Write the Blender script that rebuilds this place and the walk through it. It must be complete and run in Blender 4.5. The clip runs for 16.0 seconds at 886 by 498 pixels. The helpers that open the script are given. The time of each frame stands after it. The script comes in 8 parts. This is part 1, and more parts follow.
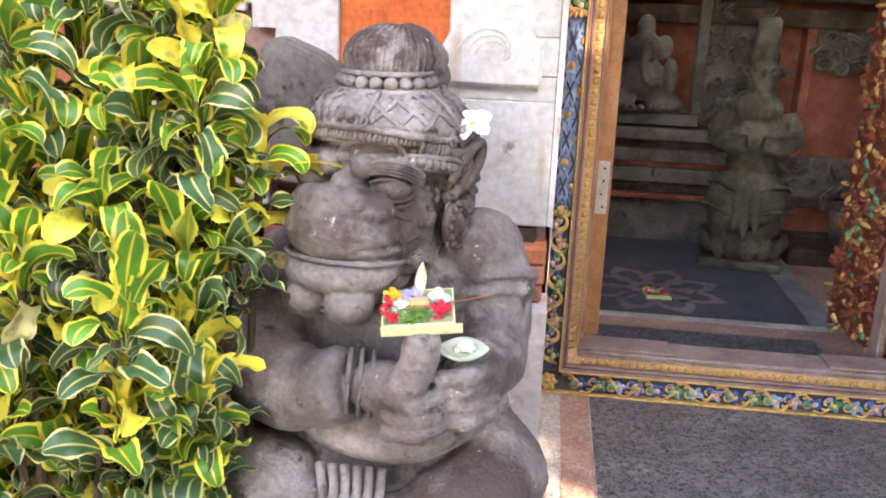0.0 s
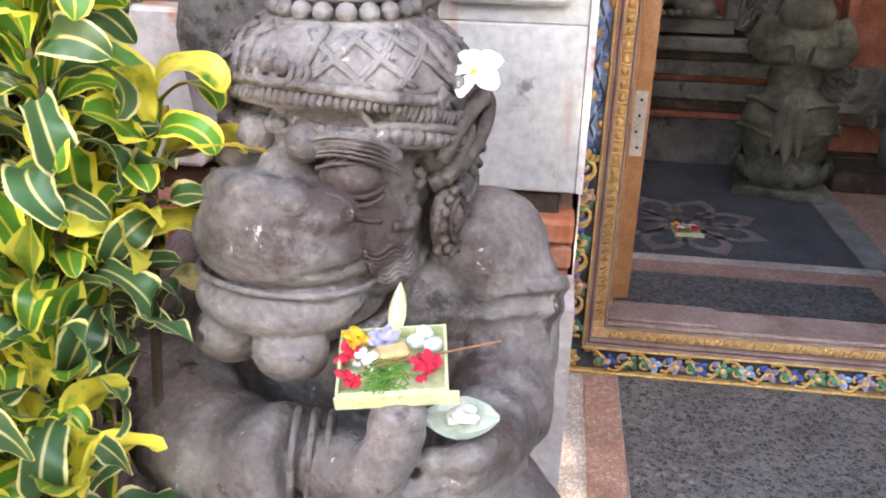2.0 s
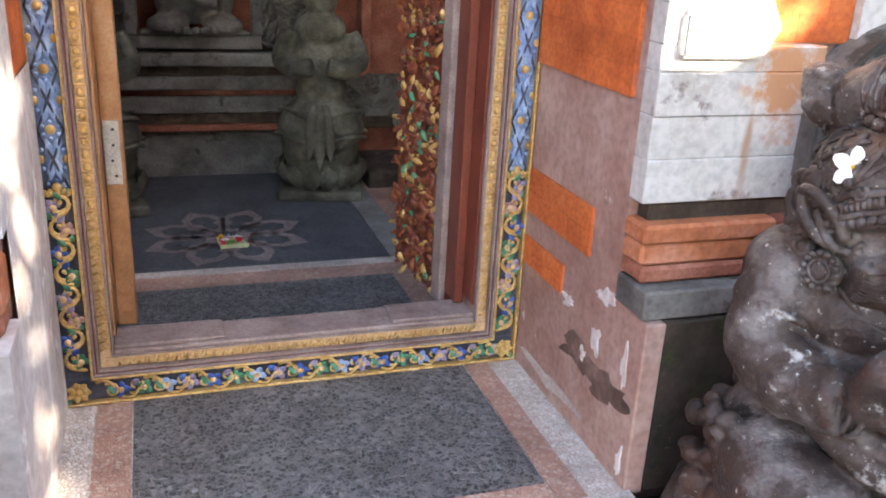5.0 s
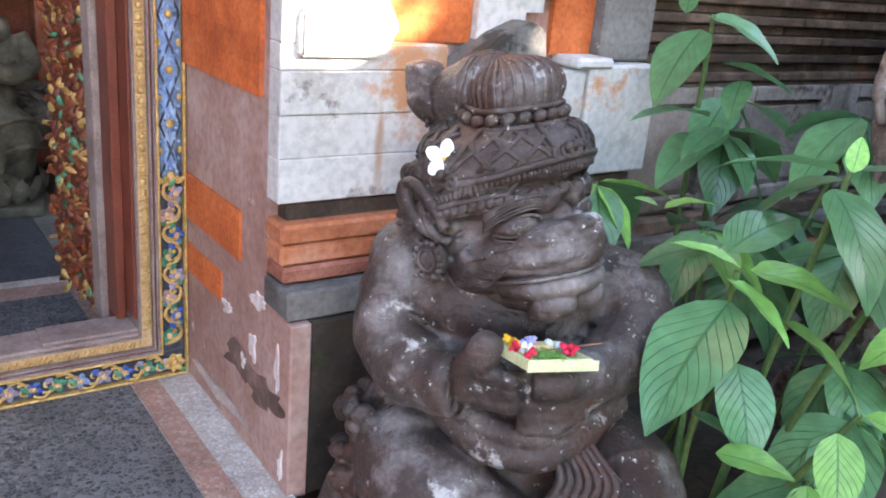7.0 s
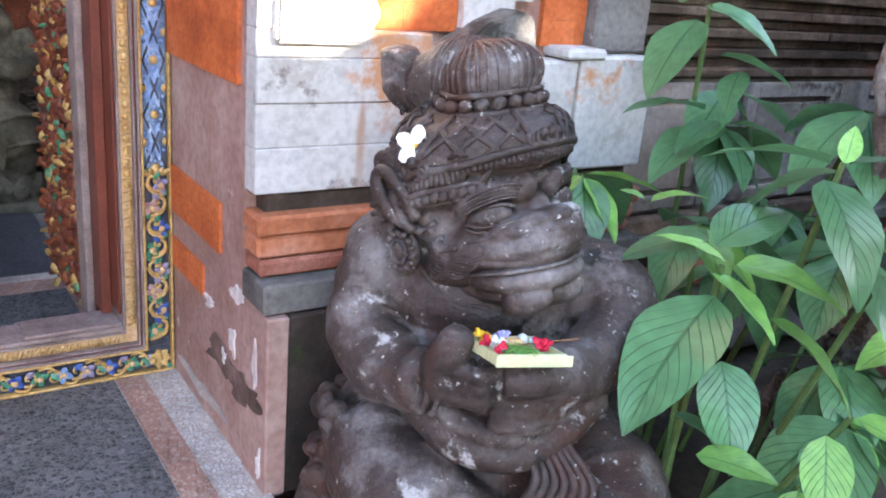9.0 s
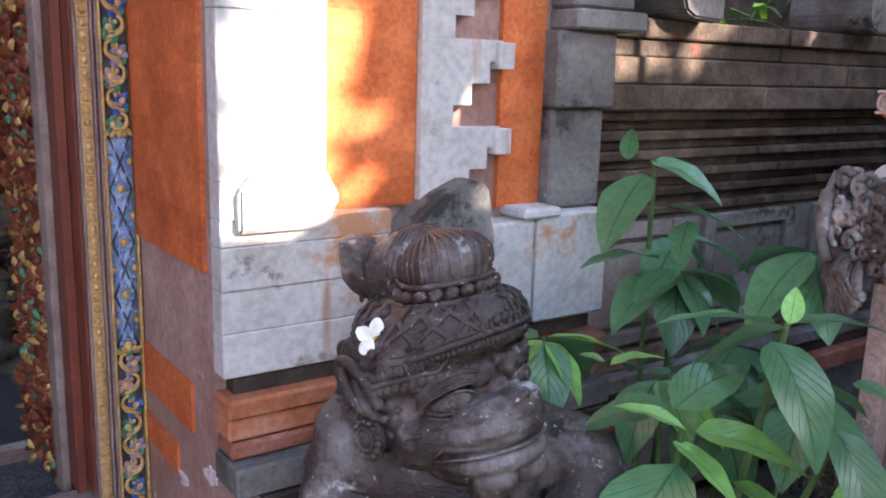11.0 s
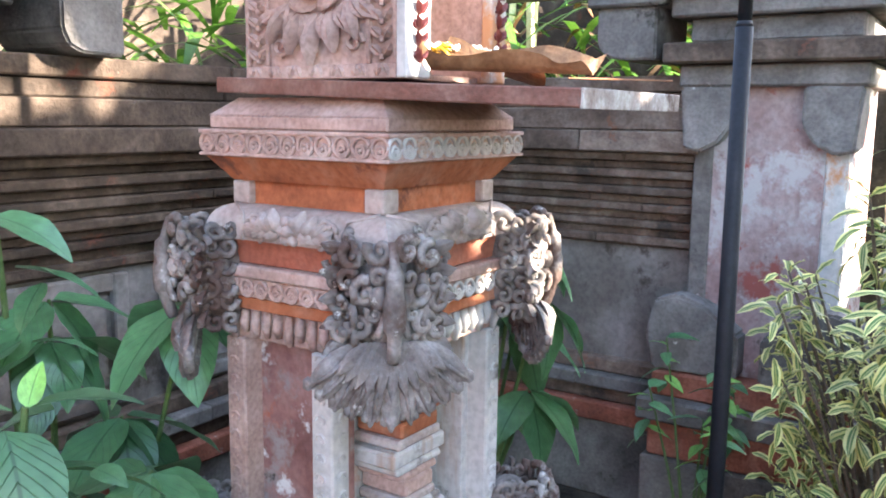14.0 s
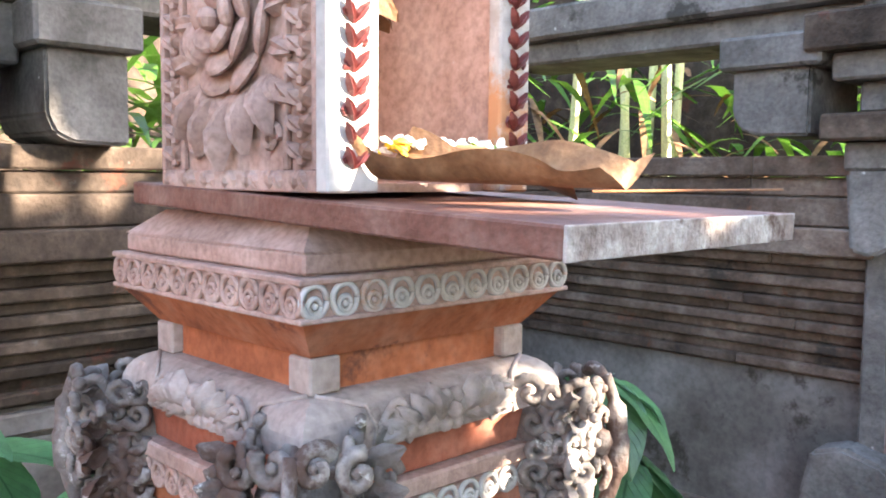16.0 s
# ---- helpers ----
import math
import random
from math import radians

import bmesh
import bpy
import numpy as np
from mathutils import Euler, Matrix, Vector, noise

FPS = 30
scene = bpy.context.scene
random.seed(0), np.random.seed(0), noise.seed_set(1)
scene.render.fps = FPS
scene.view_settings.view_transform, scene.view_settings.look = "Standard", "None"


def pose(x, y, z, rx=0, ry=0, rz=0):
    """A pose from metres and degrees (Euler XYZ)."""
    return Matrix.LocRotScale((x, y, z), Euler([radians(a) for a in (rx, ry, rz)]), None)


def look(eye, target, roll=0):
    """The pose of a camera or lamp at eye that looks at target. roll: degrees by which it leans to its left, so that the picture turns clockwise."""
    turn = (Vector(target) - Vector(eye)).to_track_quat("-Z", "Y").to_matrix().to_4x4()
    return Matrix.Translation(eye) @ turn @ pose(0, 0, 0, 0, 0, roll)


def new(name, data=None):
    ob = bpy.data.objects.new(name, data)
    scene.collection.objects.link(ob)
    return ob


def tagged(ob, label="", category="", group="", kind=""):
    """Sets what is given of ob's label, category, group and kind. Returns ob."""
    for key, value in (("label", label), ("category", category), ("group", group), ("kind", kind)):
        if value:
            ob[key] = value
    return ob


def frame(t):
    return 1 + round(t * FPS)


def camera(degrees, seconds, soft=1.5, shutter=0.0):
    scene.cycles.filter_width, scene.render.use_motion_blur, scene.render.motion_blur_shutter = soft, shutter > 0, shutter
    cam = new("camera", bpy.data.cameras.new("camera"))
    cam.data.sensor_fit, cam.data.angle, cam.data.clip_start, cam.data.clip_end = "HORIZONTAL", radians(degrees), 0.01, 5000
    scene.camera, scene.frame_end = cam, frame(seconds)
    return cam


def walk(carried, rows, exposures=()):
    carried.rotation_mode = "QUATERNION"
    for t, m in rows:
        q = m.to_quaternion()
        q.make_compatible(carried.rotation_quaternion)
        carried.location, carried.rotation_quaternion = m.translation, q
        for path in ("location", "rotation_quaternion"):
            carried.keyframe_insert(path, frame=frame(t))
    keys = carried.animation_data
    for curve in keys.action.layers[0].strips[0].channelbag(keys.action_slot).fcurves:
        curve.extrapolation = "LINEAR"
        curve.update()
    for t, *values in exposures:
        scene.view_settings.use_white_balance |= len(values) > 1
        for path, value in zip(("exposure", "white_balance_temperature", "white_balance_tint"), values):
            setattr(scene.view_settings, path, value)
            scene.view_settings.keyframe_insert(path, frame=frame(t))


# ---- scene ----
from mathutils.bvhtree import BVHTree

cam = camera(54.2, 16.0, soft=1.9)
PATH = [
    (0, (-0.018, -2.83, 1.279), (-0.238, -0.915, 0.744), 2.3),
    (0.5, (-0.038, -2.654, 1.287), (-0.27, -0.752, 0.715), 2.5),
    (1, (-0.043, -2.491, 1.27), (-0.3, -0.609, 0.643), 1.8),
    (1.5, (-0.058, -2.365, 1.268), (-0.304, -0.506, 0.573), 1.9),
    (2, (-0.062, -2.272, 1.267), (-0.283, -0.429, 0.521), 1.7),
    (2.5, (-0.059, -2.207, 1.254), (-0.245, -0.371, 0.484), 1.0),
    (3, (-0.034, -2.175, 1.25), (-0.13, -0.339, 0.462), 0.3),
    (3.5, (0.029, -2.185, 1.268), (0.061, -0.349, 0.477), 0.8),
    (4, (0.141, -2.285, 1.322), (0.342, -0.451, 0.552), 1.4),
    (4.5, (0.221, -2.36, 1.349), (0.625, -0.543, 0.615), 2.4),
    (5, (0.304, -2.398, 1.355), (0.915, -0.627, 0.655), 3.1),
    (5.2, (0.328, -2.407, 1.351), (1.015, -0.658, 0.664), 3.5),
    (7.3, (0.596, -2.508, 1.355), (1.732, -0.992, 0.712), 5.6),
    (7.5, (0.608, -2.517, 1.347), (1.752, -1.004, 0.71), 5.8),
    (8, (0.646, -2.52, 1.334), (1.779, -1.0, 0.698), 5.6),
    (8.5, (0.668, -2.516, 1.321), (1.782, -0.982, 0.687), 5.5),
    (9, (0.676, -2.503, 1.318), (1.751, -0.944, 0.673), 5.2),
    (9.2, (0.665, -2.496, 1.319), (1.718, -0.925, 0.669), 5.1),
    (11.5, (0.751, -2.579, 1.507), (1.965, -1.025, 1.175), -0.3),
    (12, (0.854, -2.673, 1.504), (2.343, -1.367, 1.227), -0.4),
    (12.5, (0.933, -2.774, 1.463), (2.627, -1.75, 1.172), -0.3),
    (13, (1.073, -2.791, 1.481), (2.88, -2.009, 1.126), 0.6),
    (13.5, (1.275, -2.88, 1.481), (3.006, -1.931, 1.163), 0.5),
    (14, (1.464, -2.931, 1.498), (3.111, -1.837, 1.195), 0.7),
    (14.5, (1.585, -2.957, 1.519), (3.2, -1.813, 1.231), 0.6),
    (15, (1.786, -2.912, 1.548), (3.359, -1.702, 1.296), 0.4),
    (15.5, (1.982, -2.832, 1.564), (3.503, -1.551, 1.356), 0.5),
    (16, (2.18, -2.797, 1.592), (3.576, -1.375, 1.426), 0.5),
]
walk(cam, [(t, look(eye, target, roll)) for t, eye, target, roll in PATH],
     [(0, 3.72, 8300, 19), (3, 3.80, 8000, 15), (5, 3.75, 7700, 14), (9, 3.80, 7000, 16), (11.5, 2.95, 6900, 22), (12.2, 3.0, 7100, 16), (13, 3.6, 7000, 14), (15, 3.75, 7000, 15), (16, 3.65, 7300, 15)])

# ---- light ----
world = bpy.data.worlds.new("sky")
scene.world = world
world.use_nodes = True
wn = world.node_tree
sky = wn.nodes.new("ShaderNodeTexSky")
sky.sky_type, sky.sun_disc = "NISHITA", False
SUN_EL, SUN_AZ = 24.0, -62.0          # degrees: height, and bearing from +x
sky.sun_elevation, sky.sun_rotation = radians(SUN_EL), radians(90 - SUN_AZ)
wn.nodes["Background"].inputs["Strength"].default_value = 0.15
wn.links.new(sky.outputs[0], wn.nodes["Background"].inputs["Color"])
sun = new("sun", bpy.data.lights.new("sun", "SUN"))
sun.data.energy, sun.data.angle, sun.data.color = 5.0, radians(0.6), (1.0, 0.93, 0.82)
sun_way = Vector((math.cos(radians(SUN_AZ)) * math.cos(radians(SUN_EL)), math.sin(radians(SUN_AZ)) * math.cos(radians(SUN_EL)), math.sin(radians(SUN_EL))))
sun.matrix_world = look(sun_way * 20, (0, 0, 0))



# ---- materials ----
def material(name, colours, scale=6.0, rough=0.85, bump=0.3, fine=60.0, spots=None, metal=0.0, streak=None, vary=0.0, island=False):
    """colours: from dark to light along a noise; spots: (colour, scale, threshold); streak: (colour, threshold) runs down."""
    m = bpy.data.materials.new(name)
    m.use_nodes = True
    nt = m.node_tree
    n, l = nt.nodes, nt.links
    b = n["Principled BSDF"]
    b.inputs["Roughness"].default_value, b.inputs["Metallic"].default_value = rough, metal
    b.inputs["Specular IOR Level"].default_value = 0.5 if metal or rough < 0.5 else 0.28
    tc = n.new("ShaderNodeTexCoord")
    big = n.new("ShaderNodeTexNoise")
    big.inputs["Scale"].default_value, big.inputs["Detail"].default_value, big.inputs["Roughness"].default_value = scale, 6, 0.65
    l.new(tc.outputs["Object"], big.inputs["Vector"])
    ramp = n.new("ShaderNodeValToRGB")
    ramp.color_ramp.elements[0].position, ramp.color_ramp.elements[1].position = 0.32, 0.68
    for i, c in enumerate(colours):
        e = ramp.color_ramp.elements[i] if i < 2 else ramp.color_ramp.elements.new(0.5)
        e.position = 0.3 + 0.4 * i / (len(colours) - 1)
        e.color = (*c, 1)
    l.new(big.outputs["Fac"], ramp.inputs["Fac"])
    out = ramp.outputs["Color"]
    grain = n.new("ShaderNodeTexNoise")
    grain.inputs["Scale"].default_value, grain.inputs["Detail"].default_value = fine, 5
    l.new(tc.outputs["Object"], grain.inputs["Vector"])

    def mix(fac, a, c, blend="MIX"):
        x = n.new("ShaderNodeMix")
        x.data_type, x.blend_type = "RGBA", blend
        for sock, val in ((x.inputs[0], fac), (x.inputs[6], a), (x.inputs[7], c)):
            if hasattr(val, "links"):
                l.new(val, sock)
            else:
                sock.default_value = val
        return x.outputs[2]

    def band(src, lo, hi):
        x = n.new("ShaderNodeMapRange")
        x.inputs[1].default_value, x.inputs[2].default_value = lo, hi
        l.new(src, x.inputs[0])
        return x.outputs[0]
    out = mix(0.28, out, mix(1.0, out, band(grain.outputs["Fac"], 0.25, 0.6), "MULTIPLY"))
    if spots:
        for c, sc, th in spots:
            sp = n.new("ShaderNodeTexNoise")
            sp.inputs["Scale"].default_value, sp.inputs["Detail"].default_value, sp.inputs["Roughness"].default_value = sc, 8, 0.7
            mp = n.new("ShaderNodeMapping")
            mp.inputs["Location"].default_value = (sc, 3.1, 1.7)
            l.new(tc.outputs["Object"], mp.inputs["Vector"])
            l.new(mp.outputs[0], sp.inputs["Vector"])
            out = mix(band(sp.outputs["Fac"], th, th + 0.06), out, (*c, 1))
    if streak:
        st = n.new("ShaderNodeTexNoise")
        st.inputs["Scale"].default_value, st.inputs["Detail"].default_value = 5, 6
        mp = n.new("ShaderNodeMapping")
        mp.inputs["Scale"].default_value = (2.2, 2.2, 0.35)
        l.new(tc.outputs["Object"], mp.inputs["Vector"])
        l.new(mp.outputs[0], st.inputs["Vector"])
        out = mix(band(st.outputs["Fac"], streak[1], streak[1] + 0.1), out, (*streak[0], 1))
    if vary:
        rnd = n.new("ShaderNodeNewGeometry").outputs["Random Per Island"] if island else n.new("ShaderNodeObjectInfo").outputs["Random"]
        hs = n.new("ShaderNodeHueSaturation")
        x = n.new("ShaderNodeMapRange")
        x.inputs[3].default_value, x.inputs[4].default_value = 1 - vary, 1 + vary
        l.new(rnd, x.inputs[0])
        l.new(x.outputs[0], hs.inputs["Value"])
        l.new(out, hs.inputs["Color"])
        out = hs.outputs[0]
    l.new(out, b.inputs["Base Color"])
    bm_ = n.new("ShaderNodeBump")
    bm_.inputs["Strength"].default_value, bm_.inputs["Distance"].default_value = bump, 0.01
    add = n.new("ShaderNodeMath")
    add.operation = "ADD"
    l.new(grain.outputs["Fac"], add.inputs[0])
    l.new(big.outputs["Fac"], add.inputs[1])
    l.new(add.outputs[0], bm_.inputs["Height"])
    l.new(bm_.outputs[0], b.inputs["Normal"])
    return m


def leaf_material(name, centre, edge, edge_at, vein, rough=0.35, gold=0.0):
    """A leaf coloured over its own width and length: edge band, midrib, side veins."""
    m = bpy.data.materials.new(name)
    m.use_nodes = True
    n, l = m.node_tree.nodes, m.node_tree.links
    b = n["Principled BSDF"]
    b.inputs["Roughness"].default_value = rough
    uv = n.new("ShaderNodeUVMap")
    sep = n.new("ShaderNodeSeparateXYZ")
    l.new(uv.outputs[0], sep.inputs[0])

    def math_(op, a, c):
        x = n.new("ShaderNodeMath")
        x.operation = op
        for s, v in zip(x.inputs, (a, c)):
            if hasattr(v, "links"):
                l.new(v, s)
            else:
                s.default_value = v
        return x.outputs[0]

    def mix(fac, a, c):
        x = n.new("ShaderNodeMix")
        x.data_type = "RGBA"
        for sock, val in ((x.inputs[0], fac), (x.inputs[6], a), (x.inputs[7], c)):
            if hasattr(val, "links"):
                l.new(val, sock)
            else:
                sock.default_value = val
        return x.outputs[2]

    def band(src, lo, hi):
        x = n.new("ShaderNodeMapRange")
        x.inputs[1].default_value, x.inputs[2].default_value = lo, hi
        l.new(src, x.inputs[0])
        return x.outputs[0]
    across = math_("ABSOLUTE", math_("SUBTRACT", sep.outputs[0], 0.5), 0.0)      # 0 at the midrib, 0.5 at the edge
    noise_ = n.new("ShaderNodeTexNoise")
    noise_.inputs["Scale"].default_value, noise_.inputs["Detail"].default_value = 28, 4
    tc = n.new("ShaderNodeTexCoord")
    l.new(tc.outputs["Object"], noise_.inputs["Vector"])
    wob = math_("MULTIPLY", math_("SUBTRACT", noise_.outputs["Fac"], 0.5), 0.25)
    col = mix(band(noise_.outputs["Fac"], 0.3, 0.7), (*centre, 1), (*[c * 1.5 for c in centre], 1))
    rnd = n.new("ShaderNodeObjectInfo").outputs["Random"]
    if vein:
        ang = math_("ADD", math_("MULTIPLY", sep.outputs[1], 9.0), math_("MULTIPLY", across, -7.0))
        tri = math_("ABSOLUTE", math_("SUBTRACT", math_("FRACT", ang, 0.0), 0.5), 0.0)
        side = band(tri, 0.08, 0.02)
        col = mix(math_("MULTIPLY", side, 0.5), col, (*vein, 1))
        col = mix(band(across, 0.035, 0.012), col, (*vein, 1))
    if edge:
        e = band(math_("ADD", across, wob), edge_at, edge_at + 0.03)
        col = mix(e, col, (*edge, 1))
        col = mix(band(across, 0.06, 0.02), col, (*[0.8 * c for c in edge], 1))
    if gold:
        col = mix(math_("MULTIPLY", band(rnd, 1 - gold, 1 - gold + 0.02), band(noise_.outputs["Fac"], 0.3, 0.5)), col, (*edge, 1))
    hs = n.new("ShaderNodeHueSaturation")
    l.new(math_("ADD", math_("MULTIPLY", math_("FRACT", math_("MULTIPLY", rnd, 7.3), 0.0), 0.7), 0.65), hs.inputs["Value"])
    l.new(col, hs.inputs["Color"])
    l.new(hs.outputs[0], b.inputs["Base Color"])
    tr = n.new("ShaderNodeBsdfTranslucent")
    l.new(hs.outputs[0], tr.inputs["Color"])
    ms = n.new("ShaderNodeMixShader")
    ms.inputs[0].default_value = 0.25
    l.new(b.outputs[0], ms.inputs[1])
    l.new(tr.outputs[0], ms.inputs[2])
    l.new(ms.outputs[0], n["Material Output"].inputs["Surface"])
    if vein:
        bp = n.new("ShaderNodeBump")
        bp.inputs["Strength"].default_value, bp.inputs["Distance"].default_value, bp.invert = 0.6, 0.006, True
        l.new(side, bp.inputs["Height"])
        l.new(bp.outputs[0], b.inputs["Normal"])
    return m


def pebble_material(name, tones, scale, joint, joint_w=0.12, rough=0.6, bump=0.8):
    """Pebble wash: small stones set close in cement."""
    m = bpy.data.materials.new(name)
    m.use_nodes = True
    n, l = m.node_tree.nodes, m.node_tree.links
    b = n["Principled BSDF"]
    b.inputs["Roughness"].default_value = rough
    tc = n.new("ShaderNodeTexCoord")
    nz = n.new("ShaderNodeTexNoise")
    nz.inputs["Scale"].default_value = scale * 0.5
    l.new(tc.outputs["Object"], nz.inputs["Vector"])
    mixv = n.new("ShaderNodeMix")
    mixv.data_type = "VECTOR"
    mixv.inputs[0].default_value = 0.02
    l.new(tc.outputs["Object"], mixv.inputs[4])
    l.new(nz.outputs["Color"], mixv.inputs[5])
    v = n.new("ShaderNodeTexVoronoi")
    v.inputs["Scale"].default_value = scale
    l.new(mixv.outputs[1], v.inputs["Vector"])
    e = n.new("ShaderNodeTexVoronoi")
    e.feature = "DISTANCE_TO_EDGE"
    e.inputs["Scale"].default_value = scale
    l.new(mixv.outputs[1], e.inputs["Vector"])
    ramp = n.new("ShaderNodeValToRGB")
    sep = n.new("ShaderNodeSeparateColor")
    l.new(v.outputs["Color"], sep.inputs[0])
    for i, c in enumerate(tones):
        el = ramp.color_ramp.elements[i] if i < 2 else ramp.color_ramp.elements.new(0.5)
        el.position, el.color = i / (len(tones) - 1), (*c, 1)
    l.new(sep.outputs[0], ramp.inputs["Fac"])
    wear = n.new("ShaderNodeTexNoise")
    wear.inputs["Scale"].default_value, wear.inputs["Detail"].default_value = 5, 5
    l.new(tc.outputs["Object"], wear.inputs["Vector"])
    mr = n.new("ShaderNodeMapRange")
    mr.inputs[1].default_value, mr.inputs[2].default_value = 0.0, joint_w
    l.new(e.outputs["Distance"], mr.inputs[0])
    mx = n.new("ShaderNodeMix")
    mx.data_type = "RGBA"
    mx.inputs[6].default_value = (*joint, 1)
    l.new(mr.outputs[0], mx.inputs[0])
    l.new(ramp.outputs[0], mx.inputs[7])
    wr = n.new("ShaderNodeMapRange")
    wr.inputs[1].default_value, wr.inputs[2].default_value, wr.inputs[3].default_value, wr.inputs[4].default_value = 0.3, 0.7, 0.7, 1.15
    l.new(wear.outputs["Fac"], wr.inputs[0])
    hs = n.new("ShaderNodeHueSaturation")
    l.new(wr.outputs[0], hs.inputs["Value"])
    l.new(mx.outputs[2], hs.inputs["Color"])
    l.new(hs.outputs[0], b.inputs["Base Color"])
    bp = n.new("ShaderNodeBump")
    bp.inputs["Strength"].default_value, bp.inputs["Distance"].default_value = bump, 0.006
    l.new(mr.outputs[0], bp.inputs["Height"])
    l.new(bp.outputs[0], b.inputs["Normal"])
    return m


STATUE = material("carved grey stone", [(0.055, 0.044, 0.041), (0.165, 0.143, 0.135), (0.36, 0.33, 0.315)], 4.5, 0.62, 0.6, 90, [((0.070, 0.050, 0.046), 3.0, 0.545), ((0.060, 0.048, 0.043), 10.0, 0.585), ((0.50, 0.48, 0.44), 40.0, 0.635)])
STATUE_DARK = material("dark mossy carved stone", [(0.018, 0.013, 0.011), (0.064, 0.047, 0.041), (0.27, 0.245, 0.235)], 4.0, 0.50, 0.55, 90, [((0.060, 0.032, 0.025), 3.2, 0.52), ((0.36, 0.35, 0.34), 9.0, 0.60), ((0.020, 0.016, 0.013), 7.0, 0.585), ((0.52, 0.51, 0.48), 60.0, 0.625)])
# the inner court's shade is partly put into this darker stone colour
STATUE_IN = material("courtyard stone darkened for shade", [(0.03, 0.028, 0.021), (0.095, 0.090, 0.068), (0.20, 0.19, 0.15)], 6, 0.9, 0.5, 80)
SLAB = material("pale grey sandstone", [(0.42, 0.41, 0.39), (0.50, 0.49, 0.47), (0.57, 0.56, 0.54)], 3.0, 0.9, 0.10, 45, [((0.36, 0.34, 0.31), 5.0, 0.58), ((0.46, 0.23, 0.12), 2.4, 0.585), ((0.20, 0.18, 0.165), 6.0, 0.615)], streak=((0.36, 0.24, 0.17), 0.60), vary=0.04)
SLAB_MOSS = material("weathered grey sandstone", [(0.07, 0.066, 0.06), (0.155, 0.145, 0.135), (0.26, 0.25, 0.235)], 4.0, 0.92, 0.4, 70, [((0.045, 0.042, 0.036), 4.0, 0.58), ((0.52, 0.52, 0.50), 14.0, 0.67)], vary=0.12)
BRICK = material("orange brick", [(0.40, 0.085, 0.025), (0.56, 0.135, 0.04), (0.66, 0.19, 0.07)], 5.0, 0.8, 0.2, 80, [((0.33, 0.10, 0.06), 7.0, 0.64)], vary=0.10)
BRICK_DULL = material("dull red brick", [(0.15, 0.05, 0.032), (0.28, 0.095, 0.06), (0.40, 0.17, 0.12)], 5.0, 0.85, 0.3, 80, [((0.40, 0.33, 0.30), 8.0, 0.66)], vary=0.15)
MAUVE = material("limewashed mauve brick", [(0.27, 0.14, 0.11), (0.36, 0.22, 0.185), (0.45, 0.32, 0.28)], 4.0, 0.9, 0.14, 45, [((0.55, 0.48, 0.45), 9.0, 0.64), ((0.42, 0.13, 0.06), 4.0, 0.66)], streak=((0.20, 0.11, 0.09), 0.64), vary=0.06)
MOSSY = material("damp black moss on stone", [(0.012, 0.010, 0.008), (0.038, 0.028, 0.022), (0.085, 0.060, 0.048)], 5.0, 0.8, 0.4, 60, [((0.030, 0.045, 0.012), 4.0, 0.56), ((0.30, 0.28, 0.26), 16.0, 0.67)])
DAMP = material("damp brown render", [(0.055, 0.035, 0.028), (0.13, 0.082, 0.066), (0.26, 0.16, 0.135)], 7.0, 0.85, 0.4, 50, [((0.42, 0.34, 0.32), 9.0, 0.60)])
ORNAMENT = material("weathered grey carving", [(0.060, 0.050, 0.045), (0.20, 0.175, 0.162), (0.48, 0.45, 0.43)], 7.0, 0.75, 0.5, 90, [((0.09, 0.058, 0.048), 4.0, 0.56), ((0.52, 0.51, 0.49), 24.0, 0.62)])
LICHEN_MAUVE = material("mauve brick with white lichen", [(0.17, 0.075, 0.065), (0.30, 0.15, 0.13), (0.40, 0.25, 0.225)], 4.5, 0.92, 0.3, 50, [((0.27, 0.23, 0.22), 3.0, 0.58), ((0.36, 0.11, 0.06), 5.0, 0.60), ((0.62, 0.61, 0.60), 7.0, 0.585), ((0.05, 0.045, 0.04), 6.0, 0.60)])
PIER_WASH = material("blotched mauve render", [(0.20, 0.11, 0.10), (0.32, 0.235, 0.225), (0.42, 0.37, 0.36)], 3.0, 0.92, 0.2, 45, [((0.40, 0.385, 0.385), 2.6, 0.50), ((0.27, 0.085, 0.07), 4.0, 0.585), ((0.13, 0.10, 0.09), 8.0, 0.62)], streak=((0.20, 0.13, 0.12), 0.60))
PLASTER = material("weathered grey plaster", [(0.09, 0.08, 0.07), (0.17, 0.155, 0.14), (0.28, 0.265, 0.25)], 3.0, 0.92, 0.2, 45, [((0.06, 0.05, 0.04), 3.0, 0.54)])
ROSE = material("rosy carved sandstone", [(0.28, 0.18, 0.15), (0.44, 0.30, 0.255), (0.55, 0.42, 0.37)], 5.0, 0.88, 0.3, 80, [((0.50, 0.44, 0.40), 9.0, 0.66)], vary=0.06)
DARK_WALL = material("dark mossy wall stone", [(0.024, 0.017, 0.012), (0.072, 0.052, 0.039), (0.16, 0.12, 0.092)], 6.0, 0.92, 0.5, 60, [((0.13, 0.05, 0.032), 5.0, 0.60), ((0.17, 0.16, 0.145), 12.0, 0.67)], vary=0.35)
BROWN_WALL = material("dull brown moulded stone", [(0.055, 0.038, 0.029), (0.14, 0.102, 0.080), (0.25, 0.20, 0.165)], 6.0, 0.92, 0.5, 60, [((0.17, 0.08, 0.05), 5.0, 0.60), ((0.05, 0.042, 0.036), 4.0, 0.58)], vary=0.30)
